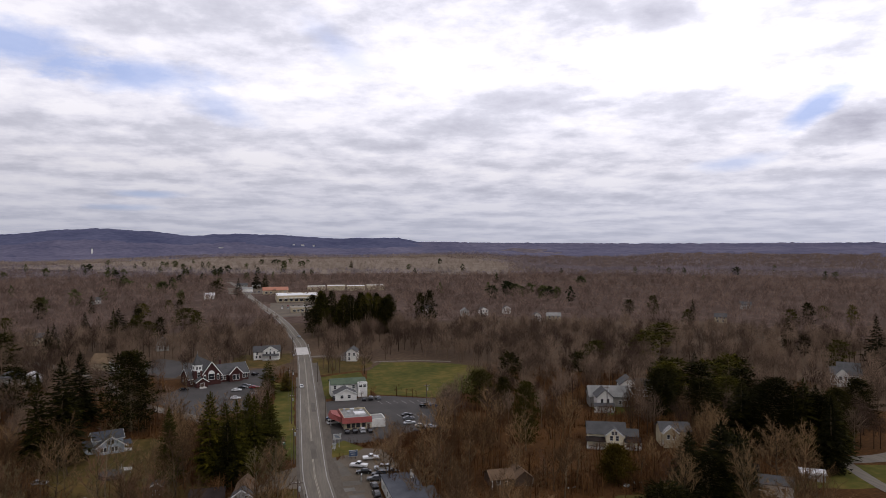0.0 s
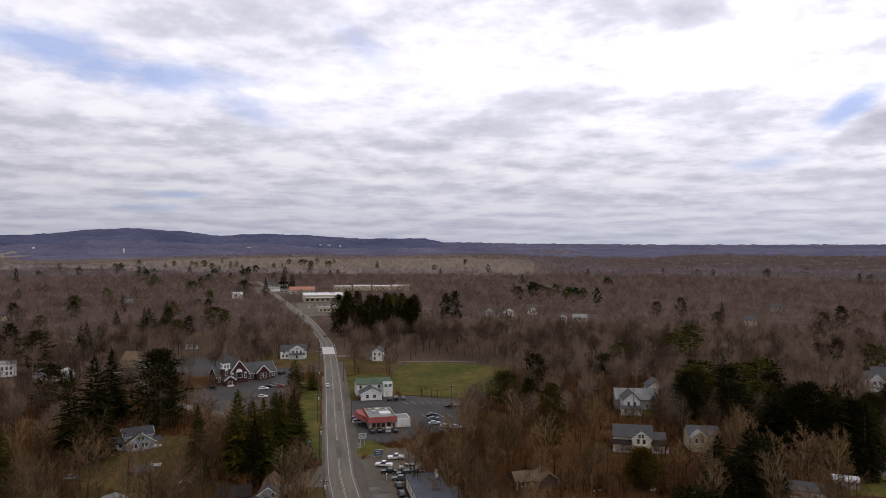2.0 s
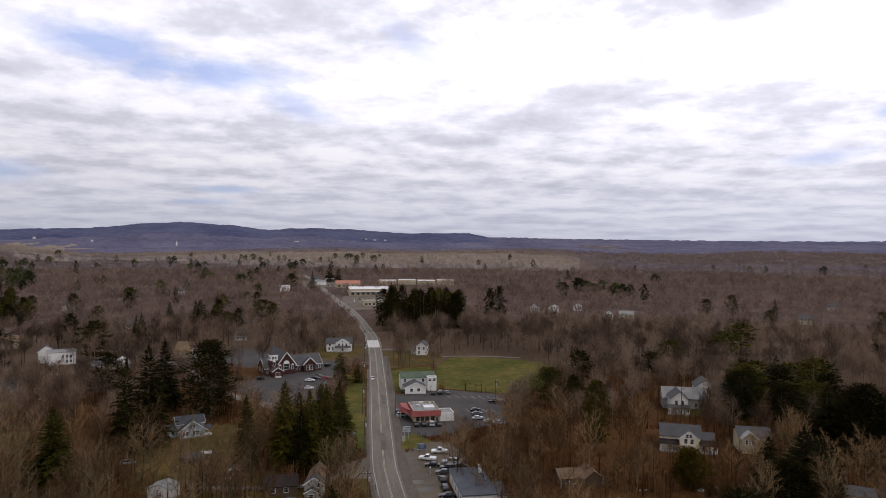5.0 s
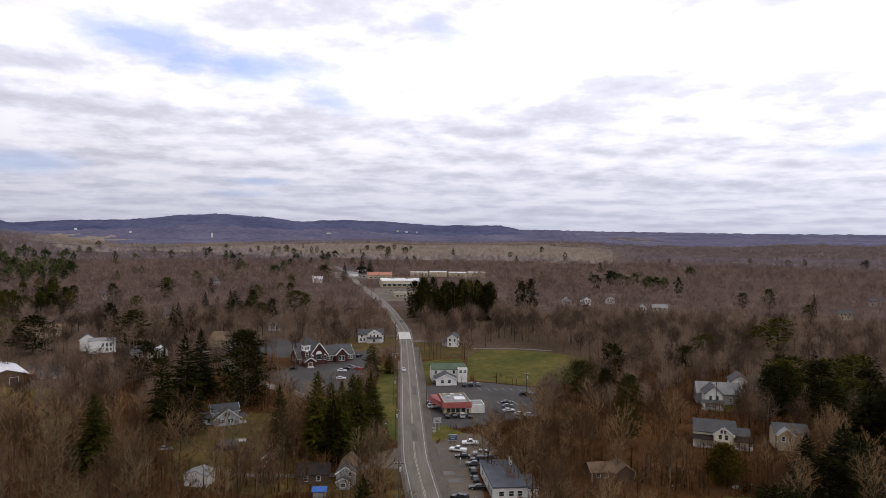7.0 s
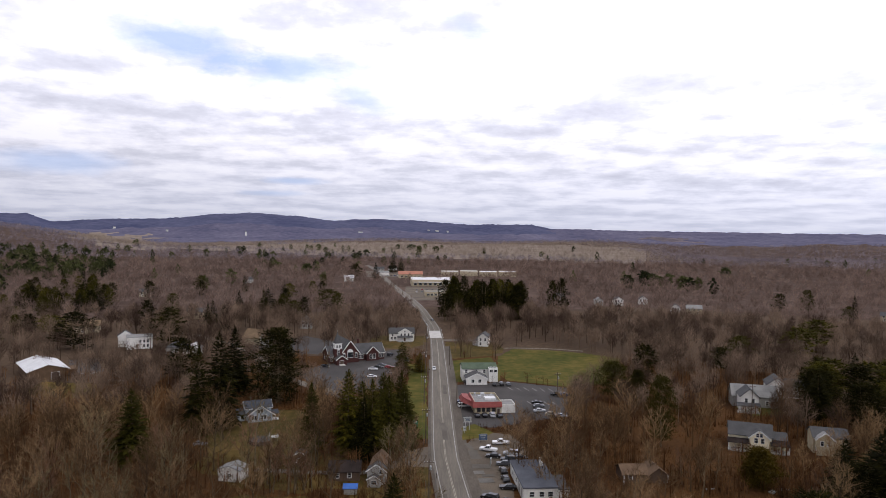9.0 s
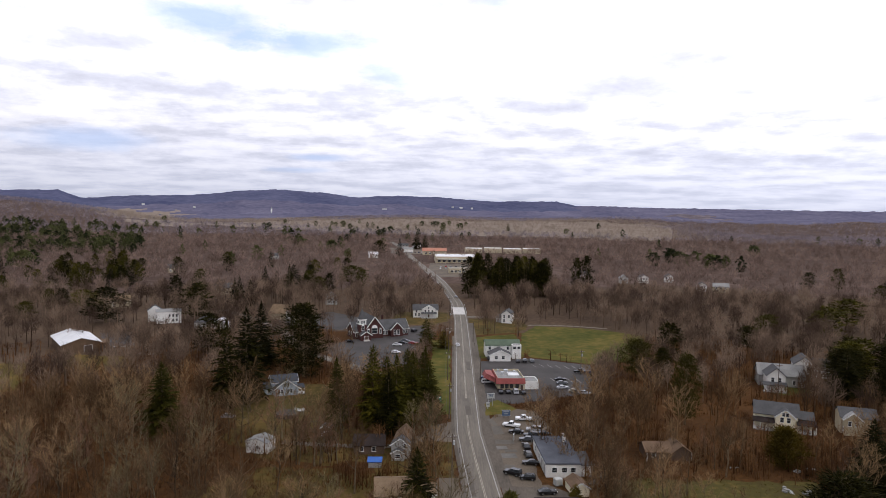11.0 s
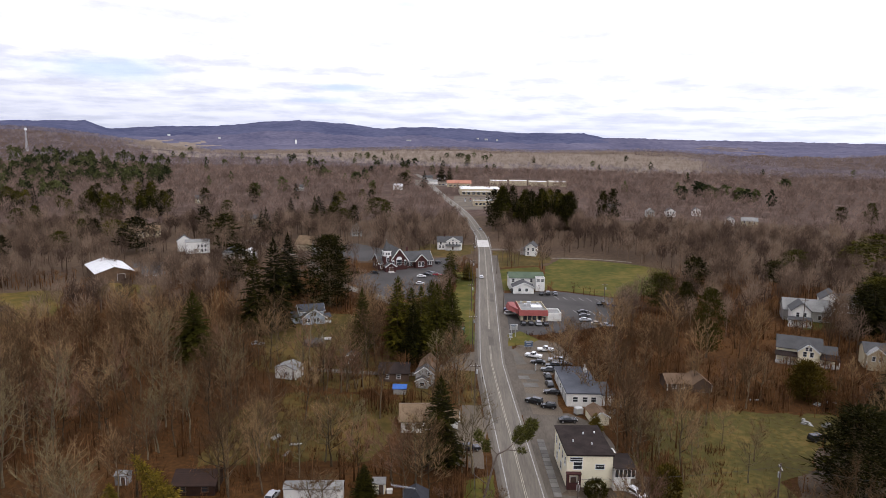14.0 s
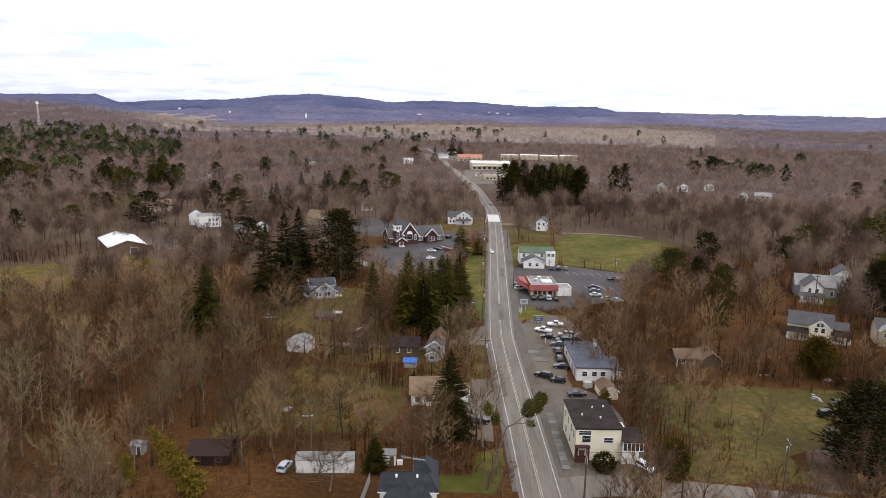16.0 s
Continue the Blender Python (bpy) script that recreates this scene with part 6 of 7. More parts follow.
for k in range(70):
    u = rng.uniform(0, 1)
    gx = 17 + 57 * u + rng.normal(0, 1.5)
    grove.append((gx, 458 + rng.uniform(0, 1) ** 1.6 * 70 + 12 * u, rng.uniform(17, 30) * (1 - 0.12 * u), rng.uniform(3.4, 5.6)))
evergreens("sdgdsp", grove, "dark grove beside the road bend")

# leafless trees
BARES = [tree_meshes("bare", bare_tree(100 + i, (15, 17, 14, 18, 16, 13)[i], (4.4, 5.0, 4.8, 4.2, 5.8, 4.2)[i], 14, 19, (0.28, 0.32, 0.2, 0.36, 0.18, 0.24)[i], 0.62),
                     M_BARK, (M_TWIG, M_TWIG, M_TWIG, M_TWIG, M_TWIG, M_REDTWIG)[i]) for i in range(6)]
PALES = [tree_meshes("bare", bare_tree(120 + i, (17, 14)[i], (3.8, 4.8)[i], 12, 14, 0.34, 0.6), M_PALEBARK, M_PALETWIG) for i in range(2)]
# a broad old tree
BROAD = tree_meshes("bare", bare_tree(140, 13, 6.5, 18, 24, 0.18, 0.6), M_BARK, M_TWIG)


def free(x, y, margin=0.0, lanes=True):
    """Which of many places may carry a tree."""
    x, y = np.asarray(x, float), np.asarray(y, float)
    ok = np.ones(x.shape, bool)
    for pts in CLEAR:
        ok &= ~inside(x, y, pts)
    for line, half in LINES:
        L = np.array([(p.x, p.y) for p in line[::2]])
        for i in range(0, len(x), 4000):
            d = np.hypot(x[i:i + 4000, None] - L[None, :, 0], y[i:i + 4000, None] - L[None, :, 1]).min(1)
            ok[i:i + 4000] &= d > half + margin
    for bx, by, rad, lane in KEEP:
        D = math.hypot(bx, by)
        ux, uy = -bx / D, -by / D
        s = np.clip((x - bx) * ux + (y - by) * uy, 0, lane if lanes else 0.0)
        ok &= np.hypot(x - bx - ux * s, y - by - uy * s) > (rad if lanes else rad * 0.8)
    for ex, ey, rad in EVERGREENS:
        ok &= np.hypot(x - ex, y - ey) > rad
    return ok


def scatter(r0, r1, az0, az1, spacing, seed):
    """Uneven places in a sector of the land, about so far apart."""
    g = np.random.default_rng(seed)
    area = math.pi * (r1 * r1 - r0 * r0) * (az1 - az0) / 360
    n = int(area / spacing ** 2)
    r = np.sqrt(g.uniform(r0 * r0, r1 * r1, n))
    a = np.radians(g.uniform(az0, az1, n))
    x, y = np.sin(a) * r, np.cos(a) * r
    thin = np.array([noise.noise(Vector((p / 45, q / 45, 5.0))) for p, q in zip(x, y)]) if n < 30000 else np.zeros(n)
    keep_ = thin + g.uniform(-0.3, 0.9, n) > -0.05
    return x[keep_], y[keep_], g


def thinned(x, y, g, share=0.88):
    """Fewer trees on the rough grass."""
    drop = (inside(x, y, FIELDEDGE) | inside(x, y, PADDOCK)) & (g.uniform(0, 1, len(x)) < share) | inside(x, y, SHRUBLAND)
    return ~drop


# open yards round the trailer and the hipped house
CLEAR.append([(-37, 78), (4, 78), (4, 106), (-12, 109), (-37, 109)])
x, y, g = scatter(82, 225, -46, 42, 5.0, 11)
ok = free(x, y) & thinned(x, y, g)
x, y = x[ok], y[ok]
order = np.argsort(np.hypot(x, y))
near, rest = order[:300], order[300:]
for n, i in enumerate(near):
    pale = g.uniform() < 0.2 and x[i] < 25
    meshes = PALES[n % 2] if pale else BARES[int(g.integers(0, 6)) if g.uniform() < 0.85 else 5]
    s = g.uniform(0.62, 1.05) * (0.78 if x[i] > 28 and y[i] > 135 else 1.0)
    plant("bare_tree", meshes, x[i], y[i], g.uniform(0, 360), s * g.uniform(0.85, 1.15), s, "leafless tree with pale grey bark" if pale else "leafless grey-brown broadleaf tree", "tree", "bare trees of the near woods",
          (g.normal(0, 3), g.normal(0, 3)))
restx, resty = x[rest], y[rest]
# broad old trees that stand out
for bx, by, s, rz in ((-57.0, 199.0, 1.15, 10), (47.0, 205.0, 1.15, 80), (31.5, 158.5, 0.75, 60), (123.0, 150.0, 1.2, 30), (-34.0, 226.0, 0.9, 200), (-40.0, 300.0, 0.6, 20), (5.2, 102.5, 0.55, 70)):
    plant("broad_bare_tree", BROAD, bx, by, rz, s, s, "broad old leafless tree with spreading limbs", "tree", "broad old trees")

# single trees over the paddock, the yards and the rough field
STANDING = ((-25.0, 120.1, 0, 0.85), (-26.6, 122.0, 2, 0.78), (-37.7, 115.6, 3, 0.85), (-35.9, 122.2, 4, 0.75), (-31.4, 121.4, 1, 0.6), (-22.9, 129.1, 1, 0.7), (-38.8, 126.5, 0, 0.8), (-34.7, 139.4, 3, 0.75), (-27.5, 133.0, 2, 0.8),
            (52.5, 119.2, 0, 0.62), (53.4, 135.4, 2, 0.6), (53.3, 144.7, 4, 0.62), (46.1, 144.1, 1, 0.66), (47.9, 133.1, 3, 0.55), (40.7, 111.5, 0, 0.5), (37.4, 137.5, 1, 0.6), (32.6, 122.8, 2, 0.5), (38.2, 127.0, 4, 0.6), (41.5, 141.5, 0, 0.66),
            (44.0, 123.5, 3, 0.52), (57.0, 128.0, 1, 0.5), (35.0, 131.0, 3, 0.62))
for k, (bx, by, i, s) in enumerate(STANDING):
    pale = k % 4 == 1
    plant("bare_tree", PALES[k % 2] if pale else BARES[i], bx, by, 70 * k, s * 1.15, s, "leafless tree with pale grey bark" if pale else "leafless grey-brown broadleaf tree", "tree", "bare trees over the grass", (0, (k % 3 - 1) * 3))
plant("pale_bare_tree", PALES[1], -23.4, 101.4, 40, 1.0, 0.5, "low leafless tree with pale grey limbs", "tree", "broad old trees")
plant("broad_bare_tree", BROAD, -24.8, 102.1, 120, 1.0, 0.66, "broad old leafless tree with spreading limbs", "tree", "broad old trees")
for bx, by, rz, w in ((-2.9, 108.8, 0, 0.34), (-1.6, 110.2, 90, 0.3), (-4.1, 110.6, 200, 0.32), (-2.4, 111.6, 300, 0.28)):
    plant("brush", BARES[5], bx, by, rz, w, 0.15, "low reddish leafless brush beside the lawn", "bush", "brush by the corner lawn")


def far_tree(seed, h, w, n, width, trunk=True):
    """A light leafless tree for the distance: a thin trunk and upright sprays."""
    r = np.random.default_rng(seed)
    V, T = [], []
    if trunk:
        add_tube(V, T, np.zeros(3), np.array([0, 0, h * 0.8]), 0.2, 0.05, 3)
    for k in range(n):
        d = r.normal(0, 1, 3)
        d /= np.linalg.norm(d)
        q = np.array([d[0] * w, d[1] * w, h * 0.60 + d[2] * h * 0.30]) * np.array([1, 1, 1]) * r.uniform(0.35, 0.9)
        q[2] = h * 0.60 + d[2] * h * 0.30 * r.uniform(0.3, 1)
        t = np.array([d[0] * 0.5, d[1] * 0.5, 0.75]) + r.normal(0, 0.35, 3)
        t = t / np.linalg.norm(t) * h * r.uniform(0.12, 0.25)
        add_sliver(V, T, q - t * 0.3, q + t * 0.7, width * r.uniform(0.6, 1.3), r)
    return np.array(V), np.array(T)


def far_conifer(seed, h, w, tiers, arms, shape):
    """A pine for the distance: an uneven crown of a few needle clumps."""
    V, T, TV, TT = pine(seed, h, w, tiers, arms, shape, 3.2, 2.0)
    if seed % 2:
        taper = 1.25 - 0.95 * np.clip(TV[:, 2:3] / h, 0, 1)
        TV = TV * np.concatenate([taper, taper, np.ones_like(taper)], 1)
    return TV, TT


def forest(name, x, y, templates, mat, label, g, lo=0.75, hi=1.15):
    """Many trees joined into one mesh."""
    vs, ts, tones, n = [], [], [], 0
    z = land(x, y)
    pick = g.integers(0, len(templates), len(x))
    for k, (V, T) in enumerate(templates):
        sel = np.where(pick == k)[0]
        if not len(sel):
            continue
        a, s = g.uniform(0, math.tau, len(sel)), g.uniform(lo, hi, len(sel))
        c, sn = np.cos(a), np.sin(a)
        W = np.empty((len(sel), len(V), 3), np.float32)
        wide = s * g.uniform(0.85, 1.2, len(sel))
        W[:, :, 0] = (V[None, :, 0] * c[:, None] - V[None, :, 1] * sn[:, None]) * wide[:, None] + x[sel][:, None]
        W[:, :, 1] = (V[None, :, 0] * sn[:, None] + V[None, :, 1] * c[:, None]) * wide[:, None] + y[sel][:, None]
        W[:, :, 2] = V[None, :, 2] * s[:, None] + z[sel][:, None]
        vs.append(W.reshape(-1, 3))
        tones.append(np.repeat(g.uniform(0, 1, len(sel)), len(V)))
        ts.append((T[None] + (np.arange(len(sel)) * len(V))[:, None, None] + n).reshape(-1, 3))
        n += len(sel) * len(V)
    ob = new(name, mesh_arrays(name, np.concatenate(vs), np.concatenate(ts), mat))
    ob.data.attributes.new("tone", "FLOAT", "POINT").data.foreach_set("value", np.concatenate(tones).astype(np.float32))
    return tagged(ob, label, "trees", kind="stuff")


JOINED = []
for i in range(5):
    V, T, TV, TT = bare_tree(160 + i, (15, 16, 13, 17, 14)[i], (3.8, 4.2, 4.4, 3.6, 3.4)[i], 12, 12, 0.26, 0.8)
    JOINED.append((np.concatenate([V, TV]), np.concatenate([T, TT + len(V)])))
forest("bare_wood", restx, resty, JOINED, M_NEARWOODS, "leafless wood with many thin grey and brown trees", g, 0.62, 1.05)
g2 = np.random.default_rng(21)
x, y = g2.uniform(24, 66, 100), g2.uniform(186, 226, 100)
ok = inside(x, y, SHRUBLAND) & free(x, y, 0, False)
forest("scrub_wood", x[ok], y[ok], JOINED[:3], M_NEARWOODS, "low scrubby bare trees before the car park", g2, 0.3, 0.48)
MIDTREES = [far_tree(200 + i, (14, 16, 13, 15)[i], (3.4, 3.8, 4.2, 3.2)[i], 190, 0.07) for i in range(4)]
FARTREES = [far_tree(220 + i, (13, 15, 14)[i], (3.8, 4.2, 4.6)[i], 42, 0.16, False) for i in range(3)]
DIMTREES = [far_tree(240 + i, (13, 15)[i], (5.2, 6.0)[i], 14, 0.40, False) for i in range(2)]
x, y, g = scatter(225, 480, -52, 46, 7.0, 12)
ok = free(x, y)
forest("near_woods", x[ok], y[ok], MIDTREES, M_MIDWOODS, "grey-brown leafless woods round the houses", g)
x, y, g = scatter(480, 1250, -52, 46, 9.2, 13)
ok = free(x, y, 2)
x, y = x[ok], y[ok]
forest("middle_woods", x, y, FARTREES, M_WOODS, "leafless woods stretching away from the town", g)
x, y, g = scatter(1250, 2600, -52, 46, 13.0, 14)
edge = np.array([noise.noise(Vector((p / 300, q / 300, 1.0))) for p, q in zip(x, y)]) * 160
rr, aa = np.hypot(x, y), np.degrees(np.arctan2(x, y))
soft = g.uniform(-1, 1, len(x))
# Trees of the band and west slope that get the painted sunlight
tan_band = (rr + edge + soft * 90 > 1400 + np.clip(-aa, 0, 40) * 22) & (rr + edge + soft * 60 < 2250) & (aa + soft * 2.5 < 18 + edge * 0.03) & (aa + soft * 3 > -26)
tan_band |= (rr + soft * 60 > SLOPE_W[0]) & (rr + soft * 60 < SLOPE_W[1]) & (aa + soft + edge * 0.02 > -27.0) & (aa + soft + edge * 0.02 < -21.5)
forest("pale_woods", x[tan_band], y[tan_band], DIMTREES, M_SUNLITWOODS, "far band of woods coloured pale tan as if sunlit", g)
forest("far_woods", x[~tan_band], y[~tan_band], DIMTREES, M_HAZEWOODS, "far leafless woods tinted purplish for haze", g)

# scattered evergreens further off, and the pine wood to the west
FARCON = [far_conifer(260 + i, (16, 18, 15, 17)[i], (5.6, 5.2, 6.2, 5.0)[i], 20, 16, (0.12, 0.2, 0.1, 0.15)[i]) for i in range(4)]
g = np.random.default_rng(15)
px, py = [], []
for az0, az1, r0, r1, count in ((-38, -24, 860, 1500, 420), (-37, -31, 600, 900, 60), (-25, -8, 700, 1000, 26), (-24, 2, 1050, 2000, 90), (16, 21.5, 720, 850, 16), (21.5, 27, 680, 800, 16), (8, 44, 800, 1900, 36),
                               (-30, -24, 540, 690, 64), (-25, -8, 560, 700, 14), (-30, -6, 420, 540, 12), (28, 44, 380, 620, 20), (-44, -30, 380, 640, 36)):
    a_, r_ = np.radians(g.uniform(az0, az1, count)), g.uniform(r0, r1, count)
    px.append(np.sin(a_) * r_)
    py.append(np.cos(a_) * r_)
px, py = np.concatenate(px), np.concatenate(py)
clump = np.array([noise.noise(Vector((p / 60, q / 60, 9.0))) for p, q in zip(px, py)]) > -0.08
ok = free(px, py, 4) & clump
px, py = px[ok], py[ok]
close = np.hypot(px, py) < 700
for i, (ex, ey) in enumerate(zip(px[close], py[close])):
    meshes, name, label, category = KINDS["dpdpsp"[i % 6]]
    plant(name, meshes[i % len(meshes)], ex, ey, i * 67 % 360, g.uniform(0.75, 1.25), g.uniform(0.6, 0.95), label, category, "evergreens of the middle distance")
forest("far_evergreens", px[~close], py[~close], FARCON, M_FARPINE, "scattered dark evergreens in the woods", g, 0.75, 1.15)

# understory of thin saplings
SAPLINGS = [far_tree(320 + i, (5.5, 4.5, 6.5)[i], (1.7, 2.0, 1.5)[i], 44, 0.04) for i in range(3)]
x, y, g = scatter(82, 330, -48, 43, 3.2, 17)
ok = free(x, y, -1.5, False) & thinned(x, y, g, 0.93)
forest("understory", x[ok], y[ok], SAPLINGS, M_UNDER, "reddish-brown understory of thin leafless saplings", g, 0.6, 1.3)

# shrubs by the road and behind the houses
g = np.random.default_rng(18)
sx_, sy_ = [], []
for cx, cy, rad, n_ in ((-1.5, 112.5, 3.0, 34), (37.0, 122.0, 4.0, 30), (36.0, 152.0, 3.0, 22), (90.0, 158.0, 6.0, 60), (40.0, 196.0, 7.0, 90), (47.0, 186.0, 7.0, 60), (-2.0, 146.0, 2.0, 12), (-20.0, 150.0, 5.0, 46), (72.0, 161.0, 6.0, 50)):
    sx_.append(cx + g.normal(0, rad * 0.6, n_))
    sy_.append(cy + g.normal(0, rad * 0.6, n_))
forest("shrubs", np.concatenate(sx_), np.concatenate(sy_), SAPLINGS, M_UNDER, "tangled reddish-brown leafless shrubs", g, 0.45, 0.9)
# rough grass on the fields
BLADES = []
for i in range(3):
    r_ = np.random.default_rng(330 + i)
    V, T = [], []
    for k in range(7):
        q = np.array([*r_.normal(0, 0.3, 2), 0])
        add_sliver(V, T, q, q + np.array([*r_.normal(0, 0.12, 2), r_.uniform(0.15, 0.45)]), 0.05, r_)
    BLADES.append((np.array(V), np.array(T)))
x, y = g.uniform(28, 92, 7000), g.uniform(104, 160, 7000)
ok = inside(x, y, FIELD) | inside(x, y, FIELDEDGE)
forest("rough_grass", x[ok], y[ok], BLADES, M_DRYGRASS, "rough dry grass tufts on the field", g, 0.3, 0.75)

# brush on the wood floor
TUFTS = []
for i in range(4):
    r_ = np.random.default_rng(300 + i)
    V, T = [], []
    for k in range(16):
        q = np.array([*r_.normal(0, 0.55, 2), 0])
        add_sliver(V, T, q, q + np.array([*r_.normal(0, 0.5, 2), r_.uniform(0.6, 2.2)]), 0.05, r_)
    TUFTS.append((np.array(V), np.array(T)))
x, y, g = scatter(84, 260, -46, 42, 2.3, 16)
ok = free(x, y, -2.0, False)
forest("brush", x[ok], y[ok], TUFTS, M_BRUSH, "low brown brush and saplings on the wood floor", g, 0.5, 1.4)


# ---- cars ----
CARS = {}


def car_meshes(kind, paint):
    key = (kind, paint)
    if key in CARS:
        return CARS[key]
    L, W, roof_h = {"sedan": (4.6, 1.78, 1.42), "suv": (4.7, 1.86, 1.75), "pickup": (5.5, 1.95, 1.85), "hatch": (4.1, 1.75, 1.5)}[kind]
    prof = {"sedan": [(-0.5, 0.32), (0.5, 0.32), (0.5, 0.66), (0.46, 0.82), (0.22, 0.92), (-0.30, 0.95), (-0.49, 0.88), (-0.5, 0.6)],
            "hatch": [(-0.5, 0.32), (0.5, 0.32), (0.5, 0.68), (0.45, 0.85), (0.24, 0.95), (-0.46, 0.98), (-0.5, 0.6)],
            "suv": [(-0.5, 0.38), (0.5, 0.38), (0.5, 0.85), (0.46, 1.0), (0.24, 1.08), (-0.49, 1.1), (-0.5, 0.7)],
            "pickup": [(-0.5, 0.45), (0.5, 0.45), (0.5, 0.95), (0.46, 1.06), (0.22, 1.12), (-0.12, 1.12), (-0.12, 1.06), (-0.5, 1.06)]}[kind]
    body = bmesh.new()
    poly_prism(body, [(u * L, z) for u, z in prof], "y", -W / 2, W / 2)
    bmesh.ops.bevel(body, geom=[e_ for e_ in body.edges], offset=0.05, segments=2, affect="EDGES")
    c0, c1, t0, t1 = {"sedan": (-0.38, 0.20, -0.24, 0.06), "hatch": (-0.47, 0.23, -0.40, 0.08), "suv": (-0.48, 0.22, -0.44, 0.08), "pickup": (-0.13, 0.21, -0.10, 0.08)}[kind]
    zb = max(z for u, z in prof) - 0.04
    glass, top = bmesh.new(), bmesh.new()
    a = [glass.verts.new(p) for p in ((c0 * L, -W / 2 + 0.06, zb), (c1 * L, -W / 2 + 0.06, zb), (c1 * L, W / 2 - 0.06, zb), (c0 * L, W / 2 - 0.06, zb))]
    b = [glass.verts.new(p) for p in ((t0 * L, -W / 2 + 0.22, roof_h - 0.07), (t1 * L, -W / 2 + 0.22, roof_h - 0.07), (t1 * L, W / 2 - 0.22, roof_h - 0.07), (t0 * L, W / 2 - 0.22, roof_h - 0.07))]
    for i in range(4):
        glass.faces.new((a[i], a[(i + 1) % 4], b[(i + 1) % 4], b[i]))
    glass.faces.new(b)
    box(top, (t0 - 0.01) * L, -W / 2 + 0.2, roof_h - 0.069, (t1 + 0.01) * L, W / 2 - 0.2, roof_h, 0.03)
    pillars = [finish(tube(bmesh.new(), (u0 * L, s * (W / 2 - 0.07), zb), (u1 * L, s * (W / 2 - 0.21), roof_h - 0.05), 0.05, 0.05, 4), "pillar", CARPAINT[paint])
               for u0, u1 in ((c0, t0), (c1, t1), ((c0 + c1) / 2, (t0 + t1) / 2)) for s in (-1, 1)]
    if kind == "pickup":
        box(body, -0.485 * L, -W / 2 + 0.1, 1.062, -0.14 * L, -W / 2 + 0.2, 1.16)
        box(body, -0.485 * L, W / 2 - 0.2, 1.062, -0.14 * L, W / 2 - 0.1, 1.16)
    wheel, rim = bmesh.new(), bmesh.new()
    tube(wheel, (0, -0.11, 0), (0, 0.11, 0), 0.34, 0.34, 14)
    tube(rim, (0, -0.115, 0), (0, 0.115, 0), 0.2, 0.2, 10)
    lamp = bmesh.new()
    box(lamp, 0.488 * L, -0.18, 0.62, 0.503 * L, 0.18, 0.78)
    CARS[key] = (L, W, finish(body, "body", CARPAINT[paint]), finish(glass, "window_glass", M_GLASS), finish(top, "roof", CARPAINT[paint]), finish(wheel, "wheel", M_TYRE), finish(rim, "rim", M_RIM),
                 finish(lamp, "headlight", M_LAMP), pillars)
    return CARS[key]


def car(kind, paint, x, y, rz, group="", z=0.09):
    L, W, body, glass, top, wheel, rim, lamp, pillars = car_meshes(kind, paint)
    word = {"sedan": "sedan", "suv": "sport utility car", "pickup": "pickup truck", "hatch": "hatchback"}[kind]
    ob = thing(kind if kind != "suv" else "sport_utility_car", x, y, z, rz, f"{paint} {word} parked on the asphalt", "truck" if kind == "pickup" else "car", group)
    ob.scale = (0.89, 0.89, 0.89)
    part("body", body, None, ob)
    part("window_glass", glass, None, ob, "dark tinted glass")
    part("roof", top, None, ob)
    for pillar in pillars:
        part("pillar", pillar, None, ob)
    for s in (-1, 1):
        part("headlight", lamp, None, ob, "clear headlight").matrix_basis = pose(0, s * W * 0.36, 0)
    for u in (-0.31, 0.32):
        for s in (-1, 1):
            w = part("wheel", wheel, None, ob, "black tyre")
            w.matrix_basis = pose(u * L, s * (W / 2 - 0.1), 0.34)
            part("rim", rim, None, w)
    return ob


for row in (("pickup", "white", 19.4, 189.0, 158), ("pickup", "white", 23.6, 195.0, 178), ("suv", "silver", 25.3, 185.6, 172), ("sedan", "black", 20.2, 183.6, 170), ("suv", "black", 24.0, 180.6, 175),
            ("sedan", "black", 27.6, 182.0, 0), ("sedan", "grey", 22.4, 177.6, 172), ("sedan", "black", 21.6, 172.4, 95), ("hatch", "black", 21.4, 166.6, 96), ("sedan", "black", 21.4, 161.0, 172),
            ("suv", "black", 16.4, 154.6, 150), ("hatch", "black", 19.6, 152.0, 168), ("sedan", "black", 22.9, 144.2, 8)):
    car(*row, group="used cars at the workshop")
for row in (("sedan", "black", 19.2, 224.2, 92), ("sedan", "black", 21.7, 224.4, 92), ("suv", "silver", 24.2, 224.2, 92), ("sedan", "black", 26.7, 223.8, 92), ("suv", "white", 15.5, 236.4, 12), ("sedan", "blue", 15.4, 243.0, 10),
            ("suv", "black", 18.6, 272.8, 95), ("sedan", "black", 29.9, 269.4, 80), ("suv", "black", 32.5, 269.8, 88), ("sedan", "grey", 35.4, 270.2, 92), ("sedan", "black", 42.0, 241.4, 12), ("sedan", "grey", 41.7, 236.4, 10),
            ("sedan", "silver", 41.0, 230.4, 10), ("sedan", "tan", 44.2, 225.6, -15), ("sedan", "silver", 47.2, 224.0, -15), ("pickup", "black", 51.4, 253.2, 0), ("sedan", "blue", 54.4, 252.4, 0)):
    car(*row, group="cars at the restaurant")
for row in (("sedan", "black", -42.4, 304.0, -10), ("sedan", "white", -20.6, 298.4, 0), ("sedan", "black", -18.4, 302.6, -5), ("sedan", "grey", -17.4, 307.4, -5), ("sedan", "red", -13.6, 302.4, -8),
            ("sedan", "white", -20.0, 283.0, 0), ("sedan", "silver", -12.0, 290.6, -10), ("suv", "black", -14.5, 332.0, 60), ("suv", "blue", -6.0, 318.0, 80)):
    car(*row, group="cars at the church")
